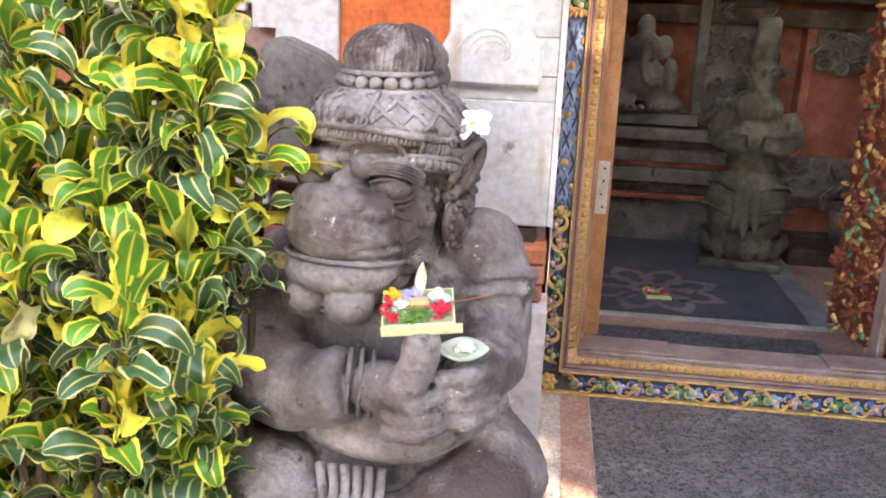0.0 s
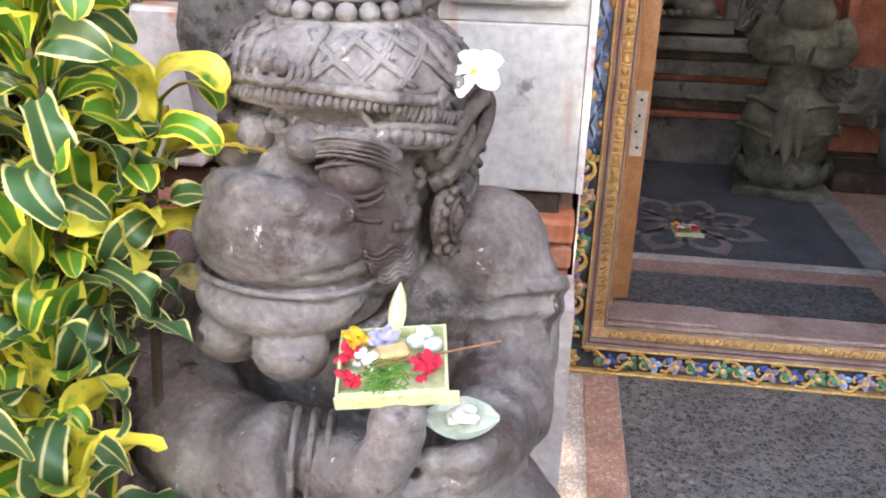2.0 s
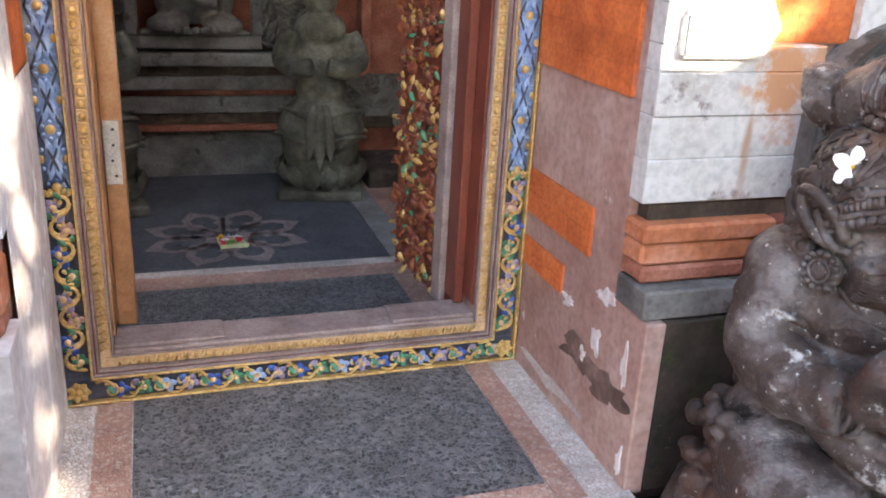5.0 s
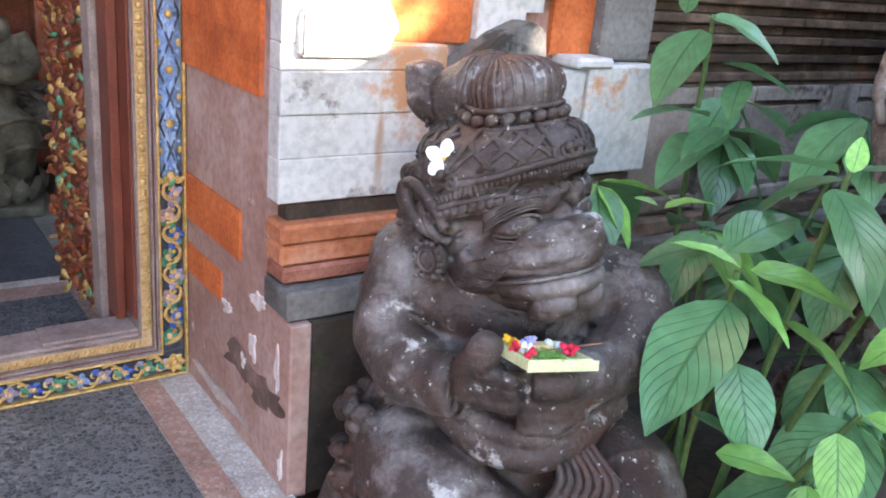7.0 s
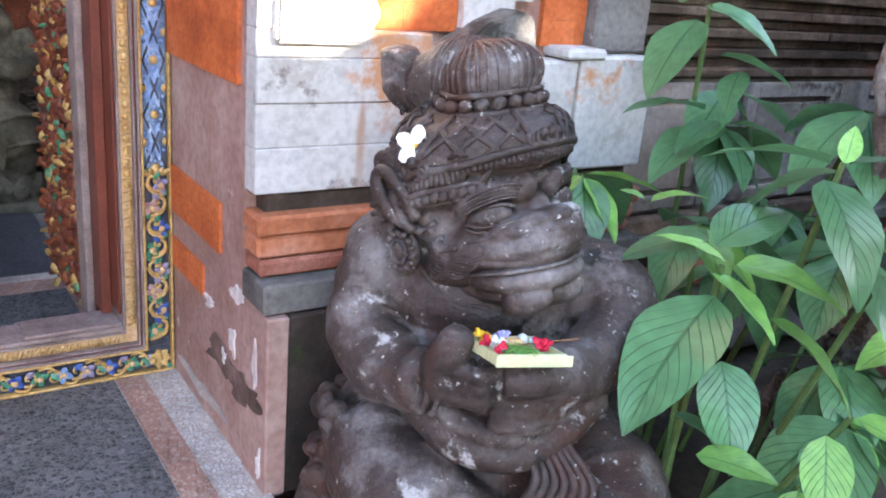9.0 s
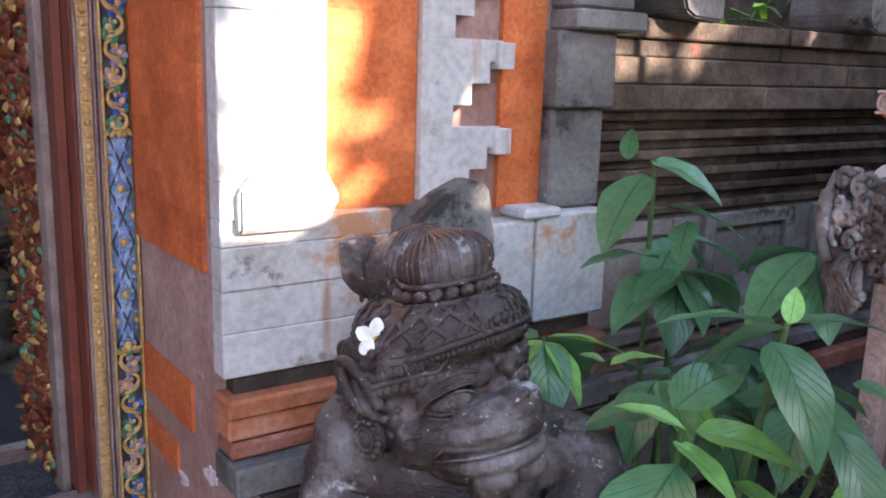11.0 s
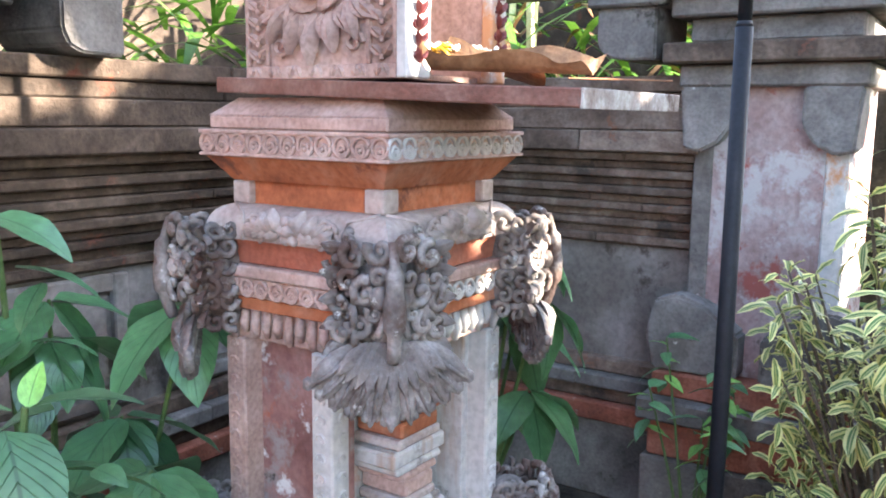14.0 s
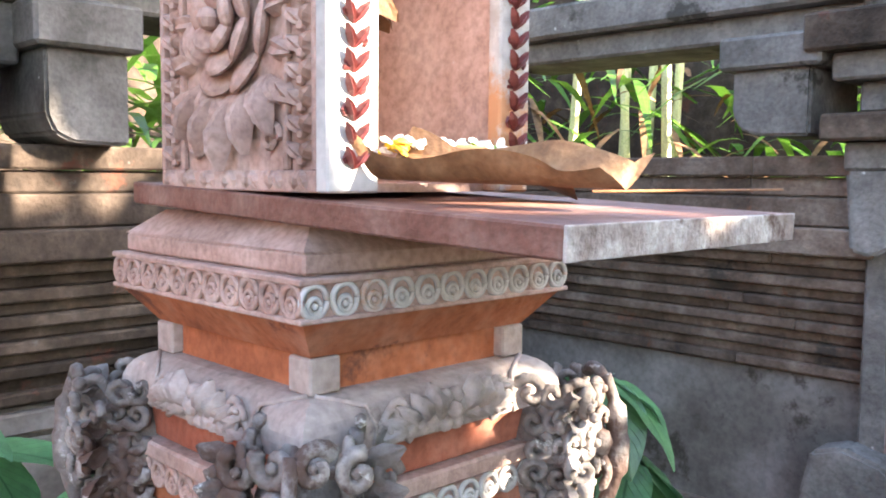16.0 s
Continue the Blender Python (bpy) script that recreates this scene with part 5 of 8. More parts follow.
def fingers(bm, runs, r):
    for run in runs:
        p = bez(run, 5)
        tube(bm, p, [r * (1.0 + 0.10 * math.sin(i * 1.3)) for i in range(len(p))], 10)
        ball(bm, p[-1], r * 1.02, None, 10)


def body_west(bm, detail=False):
    if detail:
        # wrist cuff, arm bands, splits of the sash
        for k in range(3):
            tube(bm, [Vector((-0.040 + 0.022 * k, -0.245, 0.600)) + 0.060 * (math.cos(a * 0.42) * Vector((0.15, -0.9, 0.3)) + math.sin(a * 0.42) * Vector((0, 0.3, 0.95))) for a in range(16)], 0.005, 6)
        for j in range(3):
            tube(bm, bez([(-0.23, -0.10, 0.50 - 0.018 * j), (-0.06, -0.215, 0.475 - 0.018 * j), (0.10, -0.225, 0.480 - 0.018 * j), (0.235, -0.10, 0.515 - 0.018 * j)], 6), 0.006, 6)
        for j in range(6):
            tube(bm, bez([(-0.10 + 0.025 * j, -0.235, 0.42), (-0.085 + 0.022 * j, -0.275, 0.37), (-0.11 + 0.024 * j, -0.285, 0.30), (-0.08 + 0.02 * j, -0.29, 0.22)], 5), [0.010] * 5 + [0.013] * 5 + [0.010] * 5 + [0.008], 6)
        return
    E = lambda c, r: ball(bm, c, r, None, 20)
    E((-0.02, 0.06, 0.12), (0.36, 0.30, 0.20))
    E((-0.02, 0.05, 0.33), (0.30, 0.25, 0.16))
    E((0.0, 0.05, 0.60), (0.215, 0.17, 0.22))
    E((0.03, 0.03, 0.73), (0.19, 0.125, 0.11))
    E((0.0, -0.02, 0.505), (0.235, 0.205, 0.085))
    E((0.168, 0.04, 0.785), (0.098, 0.110, 0.098))
    E((-0.235, 0.05, 0.690), (0.115, 0.120, 0.120))
    tube(bm, bez([(0.175, 0.04, 0.79), (0.205, 0.025, 0.71), (0.205, -0.02, 0.625), (0.205, -0.12, 0.600), (0.190, -0.19, 0.622)], 6), [0.085] * 6 + [0.082] * 6 + [0.078] * 6 + [0.062] * 6 + [0.052], 16)
    tube(bm, bez([(-0.25, 0.05, 0.70), (-0.285, -0.02, 0.595), (-0.235, -0.13, 0.548), (-0.13, -0.205, 0.560), (-0.035, -0.245, 0.598)], 6), [0.105] * 6 + [0.095] * 6 + [0.088] * 6 + [0.074] * 6 + [0.056], 16)
    # plain double bands round the upper arm
    for z, r in ((0.735, 0.0945), (0.700, 0.0925)):
        tube(bm, [(0.200, 0.027, z + 0.010), (0.204, 0.018, z - 0.010)], r, 20)
    E((0.030, -0.262, 0.602), (0.072, 0.050, 0.052))
    tube(bm, bez([(0.015, -0.270, 0.600), (0.060, -0.292, 0.612), (0.090, -0.296, 0.660), (0.100, -0.294, 0.705)], 6), [0.034] * 6 + [0.037] * 6 + [0.035] * 6 + [0.032], 14)
    E((0.100, -0.294, 0.712), (0.035, 0.034, 0.026))
    fingers(bm, [[(0.035, -0.280, 0.590 - 0.030 * k), (0.085, -0.302, 0.590 - 0.028 * k), (0.128, -0.285, 0.596 - 0.024 * k)] for k in range(3)], 0.021)
    E((0.190, -0.205, 0.620), (0.062, 0.058, 0.048))
    fingers(bm, [[(0.225, -0.215, 0.640 - 0.028 * k), (0.190, -0.265, 0.640 - 0.028 * k), (0.140, -0.270, 0.630 - 0.026 * k)] for k in range(4)], 0.0205)
    # rolled sash, crossed legs
    tube(bm, bez([(-0.24, -0.02, 0.52), (-0.10, -0.19, 0.475), (0.08, -0.215, 0.470), (0.235, -0.06, 0.515)], 6), 0.034, 12)
    tube(bm, bez([(-0.20, -0.08, 0.575), (-0.05, -0.20, 0.530), (0.10, -0.205, 0.530), (0.22, -0.08, 0.570)], 6), 0.026, 12)
    tube(bm, bez([(0.17, 0.02, 0.36), (0.225, -0.13, 0.345), (0.11, -0.235, 0.30), (-0.08, -0.25, 0.25)], 6), [0.12] * 6 + [0.105] * 6 + [0.085] * 6 + [0.07], 16)
    tube(bm, bez([(-0.22, 0.02, 0.36), (-0.28, -0.11, 0.335), (-0.15, -0.235, 0.31), (0.04, -0.255, 0.24)], 6), [0.13] * 6 + [0.115] * 6 + [0.09] * 6 + [0.07], 16)
    rubble(bm, 8, 90, -0.02, 0.05, 0.32, 0.27, 0.02, 0.28, 0.028)
    box(bm, (-0.38, -0.28, -0.02), (0.34, 0.34, 0.05))


def body_east(bm, detail=False):
    if detail:
        # arm band with its scroll, cuffs, cloth falling in waves between the legs
        tube(bm, bez([(-0.245, -0.030, 0.712), (-0.19, -0.070, 0.702), (-0.12, -0.070, 0.678)], 6), 0.011, 8)
        tube(bm, bez([(-0.245, -0.030, 0.694), (-0.19, -0.072, 0.684), (-0.12, -0.072, 0.660)], 6), 0.009, 8)
        for k in range(3):
            tube(bm, [Vector((-0.085 + 0.020 * k, -0.195 - 0.012 * k, 0.594)) + 0.056 * (math.cos(a * 0.42) * Vector((0.3, -0.9, 0.2)) + math.sin(a * 0.42) * Vector((0, 0.2, 0.97))) for a in range(16)], 0.006, 6)
        for j in range(7):
            tube(bm, bez([(0.14 + 0.012 * j, -0.215 + 0.004 * j, 0.50), (0.17 + 0.018 * j, -0.26, 0.44), (0.15 + 0.020 * j, -0.275, 0.38), (0.19 + 0.024 * j, -0.28, 0.33), (0.17 + 0.026 * j, -0.285, 0.27)], 5), [0.008] * 5 + [0.011] * 5 + [0.010] * 5 + [0.010] * 5 + [0.007], 6)
        for j in range(3):
            curl(bm, (0.17 + 0.075 * j, -0.275 + 0.012 * j, 0.37 - 0.02 * j), (1, 0, 0), (0, 0, 1), 0.038, 1.1, 0.22, 6, 1.0 + j, 14)
        return
    E = lambda c, r: ball(bm, c, r, None, 20)
    E((0.04, 0.06, 0.10), (0.40, 0.32, 0.22))
    E((0.03, 0.05, 0.33), (0.31, 0.25, 0.17))
    E((0.03, 0.04, 0.58), (0.225, 0.180, 0.20))
    E((0.02, 0.0, 0.70), (0.205, 0.130, 0.115))
    E((0.06, -0.02, 0.54), (0.225, 0.195, 0.10))
    E((-0.165, 0.06, 0.745), (0.105, 0.112, 0.105))
    E((0.205, 0.07, 0.735), (0.110, 0.11, 0.100))
    tube(bm, bez([(-0.165, 0.03, 0.74), (-0.195, 0.0, 0.665), (-0.190, -0.05, 0.598), (-0.115, -0.150, 0.575), (-0.045, -0.215, 0.600)], 6), [0.092] * 6 + [0.086] * 6 + [0.080] * 6 + [0.066] * 6 + [0.052], 16)
    tube(bm, bez([(0.215, 0.07, 0.745), (0.300, 0.03, 0.735), (0.318, -0.03, 0.675), (0.255, -0.12, 0.620), (0.175, -0.205, 0.628)], 6), [0.085] * 6 + [0.082] * 6 + [0.076] * 6 + [0.064] * 6 + [0.050], 16)
    # left hand upright with a round thumb, right hand a fist under the tray
    E((-0.012, -0.240, 0.628), (0.056, 0.046, 0.062))
    tube(bm, bez([(-0.035, -0.225, 0.625), (-0.022, -0.258, 0.672), (-0.008, -0.266, 0.708)], 6), [0.036] * 6 + [0.036] * 6 + [0.034], 14)
    E((-0.006, -0.266, 0.712), (0.035, 0.032, 0.030))
    fingers(bm, [[(-0.005, -0.262, 0.600 + 0.026 * k), (0.040, -0.288, 0.604 + 0.026 * k), (0.078, -0.268, 0.612 + 0.024 * k)] for k in range(3)], 0.020)
    E((0.130, -0.235, 0.645), (0.070, 0.050, 0.044))
    tube(bm, bez([(0.185, -0.225, 0.645), (0.135, -0.275, 0.655), (0.085, -0.282, 0.652)], 6), [0.036] * 6 + [0.036] * 6 + [0.034], 14)
    fingers(bm, [[(0.200, -0.215, 0.625 - 0.026 * k), (0.150, -0.262, 0.615 - 0.026 * k), (0.085, -0.268, 0.600 - 0.024 * k)] for k in range(3)], 0.021)
    # rolled sash under the hands, thighs
    tube(bm, bez([(-0.07, -0.17, 0.560), (0.03, -0.225, 0.515), (0.14, -0.220, 0.515), (0.27, -0.11, 0.585)], 6), 0.027, 12)
    tube(bm, bez([(-0.09, -0.15, 0.520), (0.03, -0.225, 0.470), (0.16, -0.220, 0.475), (0.29, -0.10, 0.545)], 6), 0.034, 12)
    tube(bm, bez([(-0.10, 0.02, 0.36), (-0.13, -0.13, 0.34), (0.0, -0.235, 0.31), (0.13, -0.255, 0.22)], 6), [0.13] * 6 + [0.125] * 6 + [0.105] * 6 + [0.07], 16)
    tube(bm, bez([(0.26, 0.02, 0.34), (0.345, -0.10, 0.30), (0.26, -0.22, 0.25), (0.10, -0.255, 0.16)], 6), [0.14] * 6 + [0.13] * 6 + [0.105] * 6 + [0.07], 16)
    E((-0.17, 0.03, 0.30), (0.11, 0.16, 0.20))
    rubble(bm, 12, 90, 0.02, 0.05, 0.33, 0.27, 0.05, 0.36, 0.028)
    rubble(bm, 13, 110, -0.17, 0.02, 0.11, 0.15, 0.12, 0.46, 0.022)
    box(bm, (-0.34, -0.28, -0.02), (0.44, 0.34, 0.05))


guardian(body_west, (-0.31, -1.13, 0.005), 0.0, (-0.020, -0.030, 1.065), (-0.358, -0.934), (0.934, -0.358), 1.0, 1.0, 0.0, 0.0,
         [(-0.03, 0.0, 1.185), (-0.085, 0.015, 1.175), (-0.112, 0.025, 1.150), (-0.120, 0.030, 1.125), (-0.118, 0.030, 1.105)],
         STATUE, "grey carved stone monkey guardian holding an offering, by the croton")
EAST = pose(1.675, -1.15, -0.045, 0, 0, -36.7)
guardian(body_east, EAST.translation, -36.7, (0.010, 0.0, 1.018), (0.707, -0.707), (-0.707, -0.707), 1.12, 0.80, 0.22, 0.07,
         [(-0.03, 0.0, 1.188), (-0.100, 0.020, 1.170), (-0.145, 0.040, 1.135), (-0.180, 0.055, 1.165), (-0.180, 0.060, 1.215)],
         STATUE_DARK, "dark brown-grey carved stone monkey guardian with a curled topknot")


# ---- flowers and offerings ----
def frangipani(at, nrm, size, spin=0.0, stalk=True):
    nrm, size = Vector(nrm).normalized(), size * 0.86
    u = nrm.orthogonal().normalized()
    v = nrm.cross(u)
    f = thing("frangipani_flower", at, "fresh white frangipani flower with a yellow heart tucked by the ear", "flower", "frangipani flowers")
    for k in range(5):
        a = spin + k * 2 * math.pi / 5
        d = math.cos(a) * u + math.sin(a) * v
        s = nrm.cross(d)
        bm = bmesh.new()
        rows = []
        for i in range(6):
            t = i / 5
            w = size * 0.37 * math.sin(math.pi * (0.06 + 0.84 * t ** 1.2))
            lift = nrm * size * (0.10 + 0.22 * t - 0.28 * t * t)
            rows.append([bm.verts.new(d * size * t + lift + s * w * q + nrm * w * 0.35 * q * q + nrm * w * 0.3 * q) for q in (-1, -0.4, 0.3, 1)])
        for a_, b_ in zip(rows, rows[1:]):
            for q in range(3):
                bm.faces.new((a_[q], a_[q + 1], b_[q + 1], b_[q]))
        part("petal", bm, PETAL, f, smooth=True)
    bm = bmesh.new()
    ball(bm, nrm * size * 0.08, size * 0.14, seg=8)
    part("heart", bm, YELLOW, f, "yellow heart", smooth=True)
    if stalk:
        bm = bmesh.new()
        tube(bm, [nrm * 0.0, nrm * -size * 0.3 + u * size * 0.1, nrm * -size * 0.6 + u * size * 0.45], size * 0.055, 6)
        part("stalk", bm, YELLOW, f)


frangipani((-0.157, -1.205, 1.070), (-0.15, -0.62, 0.75), 0.046, 0.9)
frangipani(EAST @ Vector((-0.118, -0.110, 1.022)), (-0.45, -0.88, 0.15), 0.046, 1.3)


def offering(at, m, size, tall_leaf, label, deep=1.0):
    """A palm-leaf tray, its flowers, sweets and incense stick."""
    tray = new("offering_tray")
    tray.matrix_world = Matrix.Translation(at) @ m @ Matrix.Diagonal((1, deep, 1, 1))
    tagged(tray, label, "offering", "palm leaf offerings")
    s = size / 2
    bm = bmesh.new()
    box(bm, (-s, -s, 0), (s, s, 0.003))
    for lo, hi in (((-s, -s, 0.003), (s, -s + 0.003, 0.020)), ((-s, s - 0.003, 0.003), (s, s, 0.020)), ((-s, -s, 0.003), (-s + 0.003, s, 0.020)), ((s - 0.003, -s, 0.003), (s, s, 0.020))):
        box(bm, lo, hi)
    box(bm, (-s - 0.002, -s - 0.003, -0.002), (s + 0.012, -s, 0.018), 0.001)
    part("tray", bm, PALM, tray, "folded pale palm leaf tray")
    rng = random.Random(int(size * 1000) + 3)

    def cluster(name, mt, c, n, spread, r):
        bm = bmesh.new()
        for i in range(n):
            p = Vector((c[0] + rng.uniform(-spread, spread), c[1] + rng.uniform(-spread, spread), 0.012 + rng.random() * 0.016))
            a = rng.random() * 6.28
            petal(bm, p, (math.cos(a), math.sin(a), rng.uniform(0.1, 0.7)), (0, 0, 1), r * rng.uniform(0.8, 1.3), r * 0.9, 0.35, 3)
        part(name, bm, mt, tray, smooth=True)
    cluster("red_petals", RED, (s * 0.60, -s * 0.35), 13, 0.010, 0.017)
    cluster("red_petals", RED, (-s * 0.74, -s * 0.60), 9, 0.006, 0.013)
    cluster("red_petals", RED, (-s * 0.80, s * 0.12), 8, 0.006, 0.012)
    cluster("yellow_petals", YELLOW, (-s * 0.65, s * 0.60), 14, 0.009, 0.014)
    cluster("violet_petals", VIOLET, (-s * 0.15, s * 0.55), 14, 0.011, 0.014)
    cluster("white_petals", PETAL, (-s * 0.50, -s * 0.10), 10, 0.009, 0.014)
    bm = bmesh.new()
    for i in range(90):
        p = Vector((rng.uniform(-s * 0.45, s * 0.25), rng.uniform(-s * 0.9, -s * 0.1), 0.012 + 0.01 * rng.random()))
        a = rng.random() * 6.28
        q = Vector((math.cos(a), math.sin(a), 0)) * 0.014
        tube(bm, [p - q, p + Vector((0, 0, 0.005)), p + q], 0.0009, 3)
    part("shredded_leaf", bm, SHRED, tray)
    bm = bmesh.new()
    box(bm, (-0.020, -0.004, 0.016), (0.020, 0.020, 0.030), 0.004, Euler((0.1, 0.1, 0.3)))
    part("biscuit", bm, BISCUIT, tray)
    for c in ((s * 0.45, s * 0.50), (s * 0.75, s * 0.35), (s * 0.60, s * 0.72)):
        bm = bmesh.new()
        ball(bm, (c[0], c[1], 0.020), (0.014, 0.011, 0.009), Euler((rng.random(), rng.random(), rng.random())).to_matrix().to_4x4(), 8)
        part("wrapped_sweet", bm, FOIL, tray, smooth=True)
    bm = bmesh.new()
    tube(bm, [(-s * 0.5, -s * 0.3, 0.022), (s * 2.0, s * 0.15, 0.030)], 0.0015, 5)
    part("incense_stick", bm, INCENSE, tray)
    if tall_leaf:
        bm = bmesh.new()
        petal(bm, (0.0, s * 0.75, 0.01), (0.10, 0.75, 0.35), (0, -0.4, 1), 0.085, 0.022, 0.06, 5)
        part("leaf_blade", bm, PALM, tray)


# left tray stands tilted towards the path, on the raised fingers
offering((-0.222, -1.388, 0.750), Euler((radians(15), radians(-5), radians(8))).to_matrix().to_4x4(), 0.128, True, "palm leaf offering with red petals and sweets in the statue's hands", 0.85)
offering(EAST @ Vector((0.100, -0.268, 0.694)), EAST.to_3x3().to_4x4() @ Euler((radians(-11), radians(5), radians(24))).to_matrix().to_4x4(), 0.135, False, "palm leaf offering with red and white petals in dark stone hands", 1.0)
offering((0.615, 1.66, IN + 0.001), Euler((0, 0, 0.1)).to_matrix().to_4x4(), 0.12, False, "small palm leaf offering on the inner floor")
bm = bmesh.new()
petal(bm, (-0.182, -1.388, 0.690), (0.98, 0.05, 0.06), (0, -0.45, 1), 0.088, 0.062, -0.14, 7)
cup = solid("leaf_cup", bm, GLASS_GREEN, "pale green leaf with white rice in stone hands", "leaf cup")
bm = bmesh.new()
for k in range(14):
    a = k * 2.4
    ball(bm, (-0.138 + 0.012 * math.cos(a), -1.391 + 0.009 * math.sin(a), 0.694 + 0.003 * (k % 4)), (0.010, 0.008, 0.007), seg=6)
solid("rice", bm, PETAL, "small heap of white rice on a leaf", "rice", "stuff", smooth=True)


# ---- carved shrine pillar ----
PX, PY = 3.065, -1.65
pillar = thing("shrine_pillar", (PX, PY, -0.12), "carved rosy sandstone and brick shrine pillar with corner ornaments", "shrine")
Z0 = 0.12      # the pillar's own zero lies this far under the step


def ring_box(bm, hw, z0, z1, bevel=0.004, hw_top=None):
    """A square course; hw_top gives it sloped sides."""
    if hw_top is None:
        box(bm, (-hw, -hw, z0 + Z0), (hw, hw, z1 + Z0), bevel)
        return
    lo = [bm.verts.new((sx * hw, sy * hw, z0 + Z0)) for sx, sy in ((-1, -1), (1, -1), (1, 1), (-1, 1))]
    hi = [bm.verts.new((sx * hw_top, sy * hw_top, z1 + Z0)) for sx, sy in ((-1, -1), (1, -1), (1, 1), (-1, 1))]
    bm.faces.new(lo[::-1])
    bm.faces.new(hi)
    for k in range(4):
        bm.faces.new((lo[k], lo[(k + 1) % 4], hi[(k + 1) % 4], hi[k]))


def course(name, mat, *rings):
    bm = bmesh.new()
    for r in rings:
        ring_box(bm, *r)
    return part(name, bm, mat, pillar)


def faces():
    """The four sides: outward normal and the way along."""
    return [(Vector((-1, 0, 0)), Vector((0, -1, 0))), (Vector((0, -1, 0)), Vector((1, 0, 0))), (Vector((1, 0, 0)), Vector((0, 1, 0))), (Vector((0, 1, 0)), Vector((-1, 0, 0)))]


course("foot", SLAB_MOSS, (0.36, -0.12, 0.06), (0.33, 0.062, 0.20), (0.30, 0.202, 0.30))
course("foot_moulding", LICHEN_MAUVE, (0.27, 0.302, 0.38), (0.29, 0.382, 0.42), (0.25, 0.422, 0.48))
bm = bmesh.new()
box(bm, (-0.180, -0.03, 0.482 + Z0), (0.180, 0.180, 1.0 + Z0), 0.004)
box(bm, (-0.180, -0.085, 0.482 + Z0), (-0.150, -0.0305, 1.0 + Z0), 0.003)
part("shaft", bm, LICHEN_MAUVE, pillar, "mauve brick shaft blotched with white lichen")
bm = bmesh.new()
box(bm, (-0.149, -0.037, 0.484 + Z0), (0.179, -0.031, 0.998 + Z0), 0.002)
box(bm, (0.150, -0.180, 0.484 + Z0), (0.179, -0.038, 0.998 + Z0), 0.002)
part("niche_lining", bm, SLAB, pillar, "pale plaster lining of the open niche")
# stepped baluster that stands in the niche
for z0, z1, w, mt in ((0.483, 0.545, 0.130, SLAB), (0.546, 0.575, 0.112, SLAB), (0.576, 0.600, 0.088, SLAB), (0.601, 0.625, 0.066, ROSE_GREY), (0.626, 0.665, 0.055, ROSE), (0.666, 0.685, 0.070, ROSE), (0.686, 0.705, 0.088, SLAB), (0.706, 0.745, 0.105, SLAB), (0.746, 0.770, 0.085, ROSE_GREY), (0.771, 0.810, 0.072, BRICK_WORN), (0.811, 0.850, 0.090, BRICK_WORN), (0.851, 0.90, 0.115, SLAB), (0.901, 0.998, 0.130, SLAB_MOSS)):
    bm = bmesh.new()
    box(bm, (-0.02 - w, -0.175, z0 + Z0), (-0.02 + w, -0.040, z1 + Z0), 0.006)
    part("baluster_course", bm, mt, pillar)
course("fringe_ground", ROSE, (0.225, 0.985, 1.06))
course("brick_band", BRICK_WORN, (0.25, 1.062, 1.09, 0.002))
course("brick_band", BRICK_RED, (0.245, 1.167, 1.222, 0.002))
circles = course("circle_band", ROSE, (0.257, 1.092, 1.135, 0.003), (0.268, 1.137, 1.165, 0.004))
course("cove", BRICK_WORN, (0.215, 1.350, 1.404, 0, 0.258))
course("neck_panel", BRICK_WORN, (0.198, 1.297, 1.349, 0))
cap = course("cap_band", ROSE, (0.262, 1.405, 1.463, 0.003), (0.270, 1.4055, 1.413, 0.002), (0.270, 1.455, 1.464, 0.002))
course("cap_slope", ROSE, (0.252, 1.465, 1.495, 0.004), (0.252, 1.4955, 1.534, 0, 0.205))
for sx_ in (-1, 1):
    for sy_ in (-1, 1):
        bm = bmesh.new()
        box(bm, (sx_ * 0.218 - 0.026 * (sx_ > 0) * 2 + 0, sy_ * 0.218 - 0.052 * (sy_ > 0), 1.2975 + Z0), (sx_ * 0.218 + 0.052 * (sx_ < 0), sy_ * 0.218 + 0.052 * (sy_ < 0), 1.3485 + Z0), 0.003)
        part("neck_post", bm, ROSE_GREY, pillar, "pale stone corner post")
        # carved post of the shaft
        bm = bmesh.new()
        c = Vector((sx_ * 0.205, sy_ * 0.205 if sx_ > 0 or sy_ > 0 else -0.060, 0))
        box(bm, (c.x - 0.03, c.y - 0.03, 0.48 + Z0), (c.x + 0.03, c.y + 0.03, 0.985 + Z0), 0.004)
        z = 0.50
        while z < 0.96:
            curl(bm, (c.x - 0.0 * sx_, c.y + sy_ * 0.031, z + 0.02 + Z0), (1, 0, 0), (0, 0, 1), 0.018, 0.9, 0.25, 5, n=8)
            curl(bm, (c.x + sx_ * 0.031, c.y, z + 0.02 + Z0), (0, 1, 0), (0, 0, 1), 0.018, 0.9, 0.25, 5, n=8)
            z += 0.045
        part("shaft_post", bm, SLAB if sy_ < 0 else ROSE, pillar, "pale post with a carved running leaf")
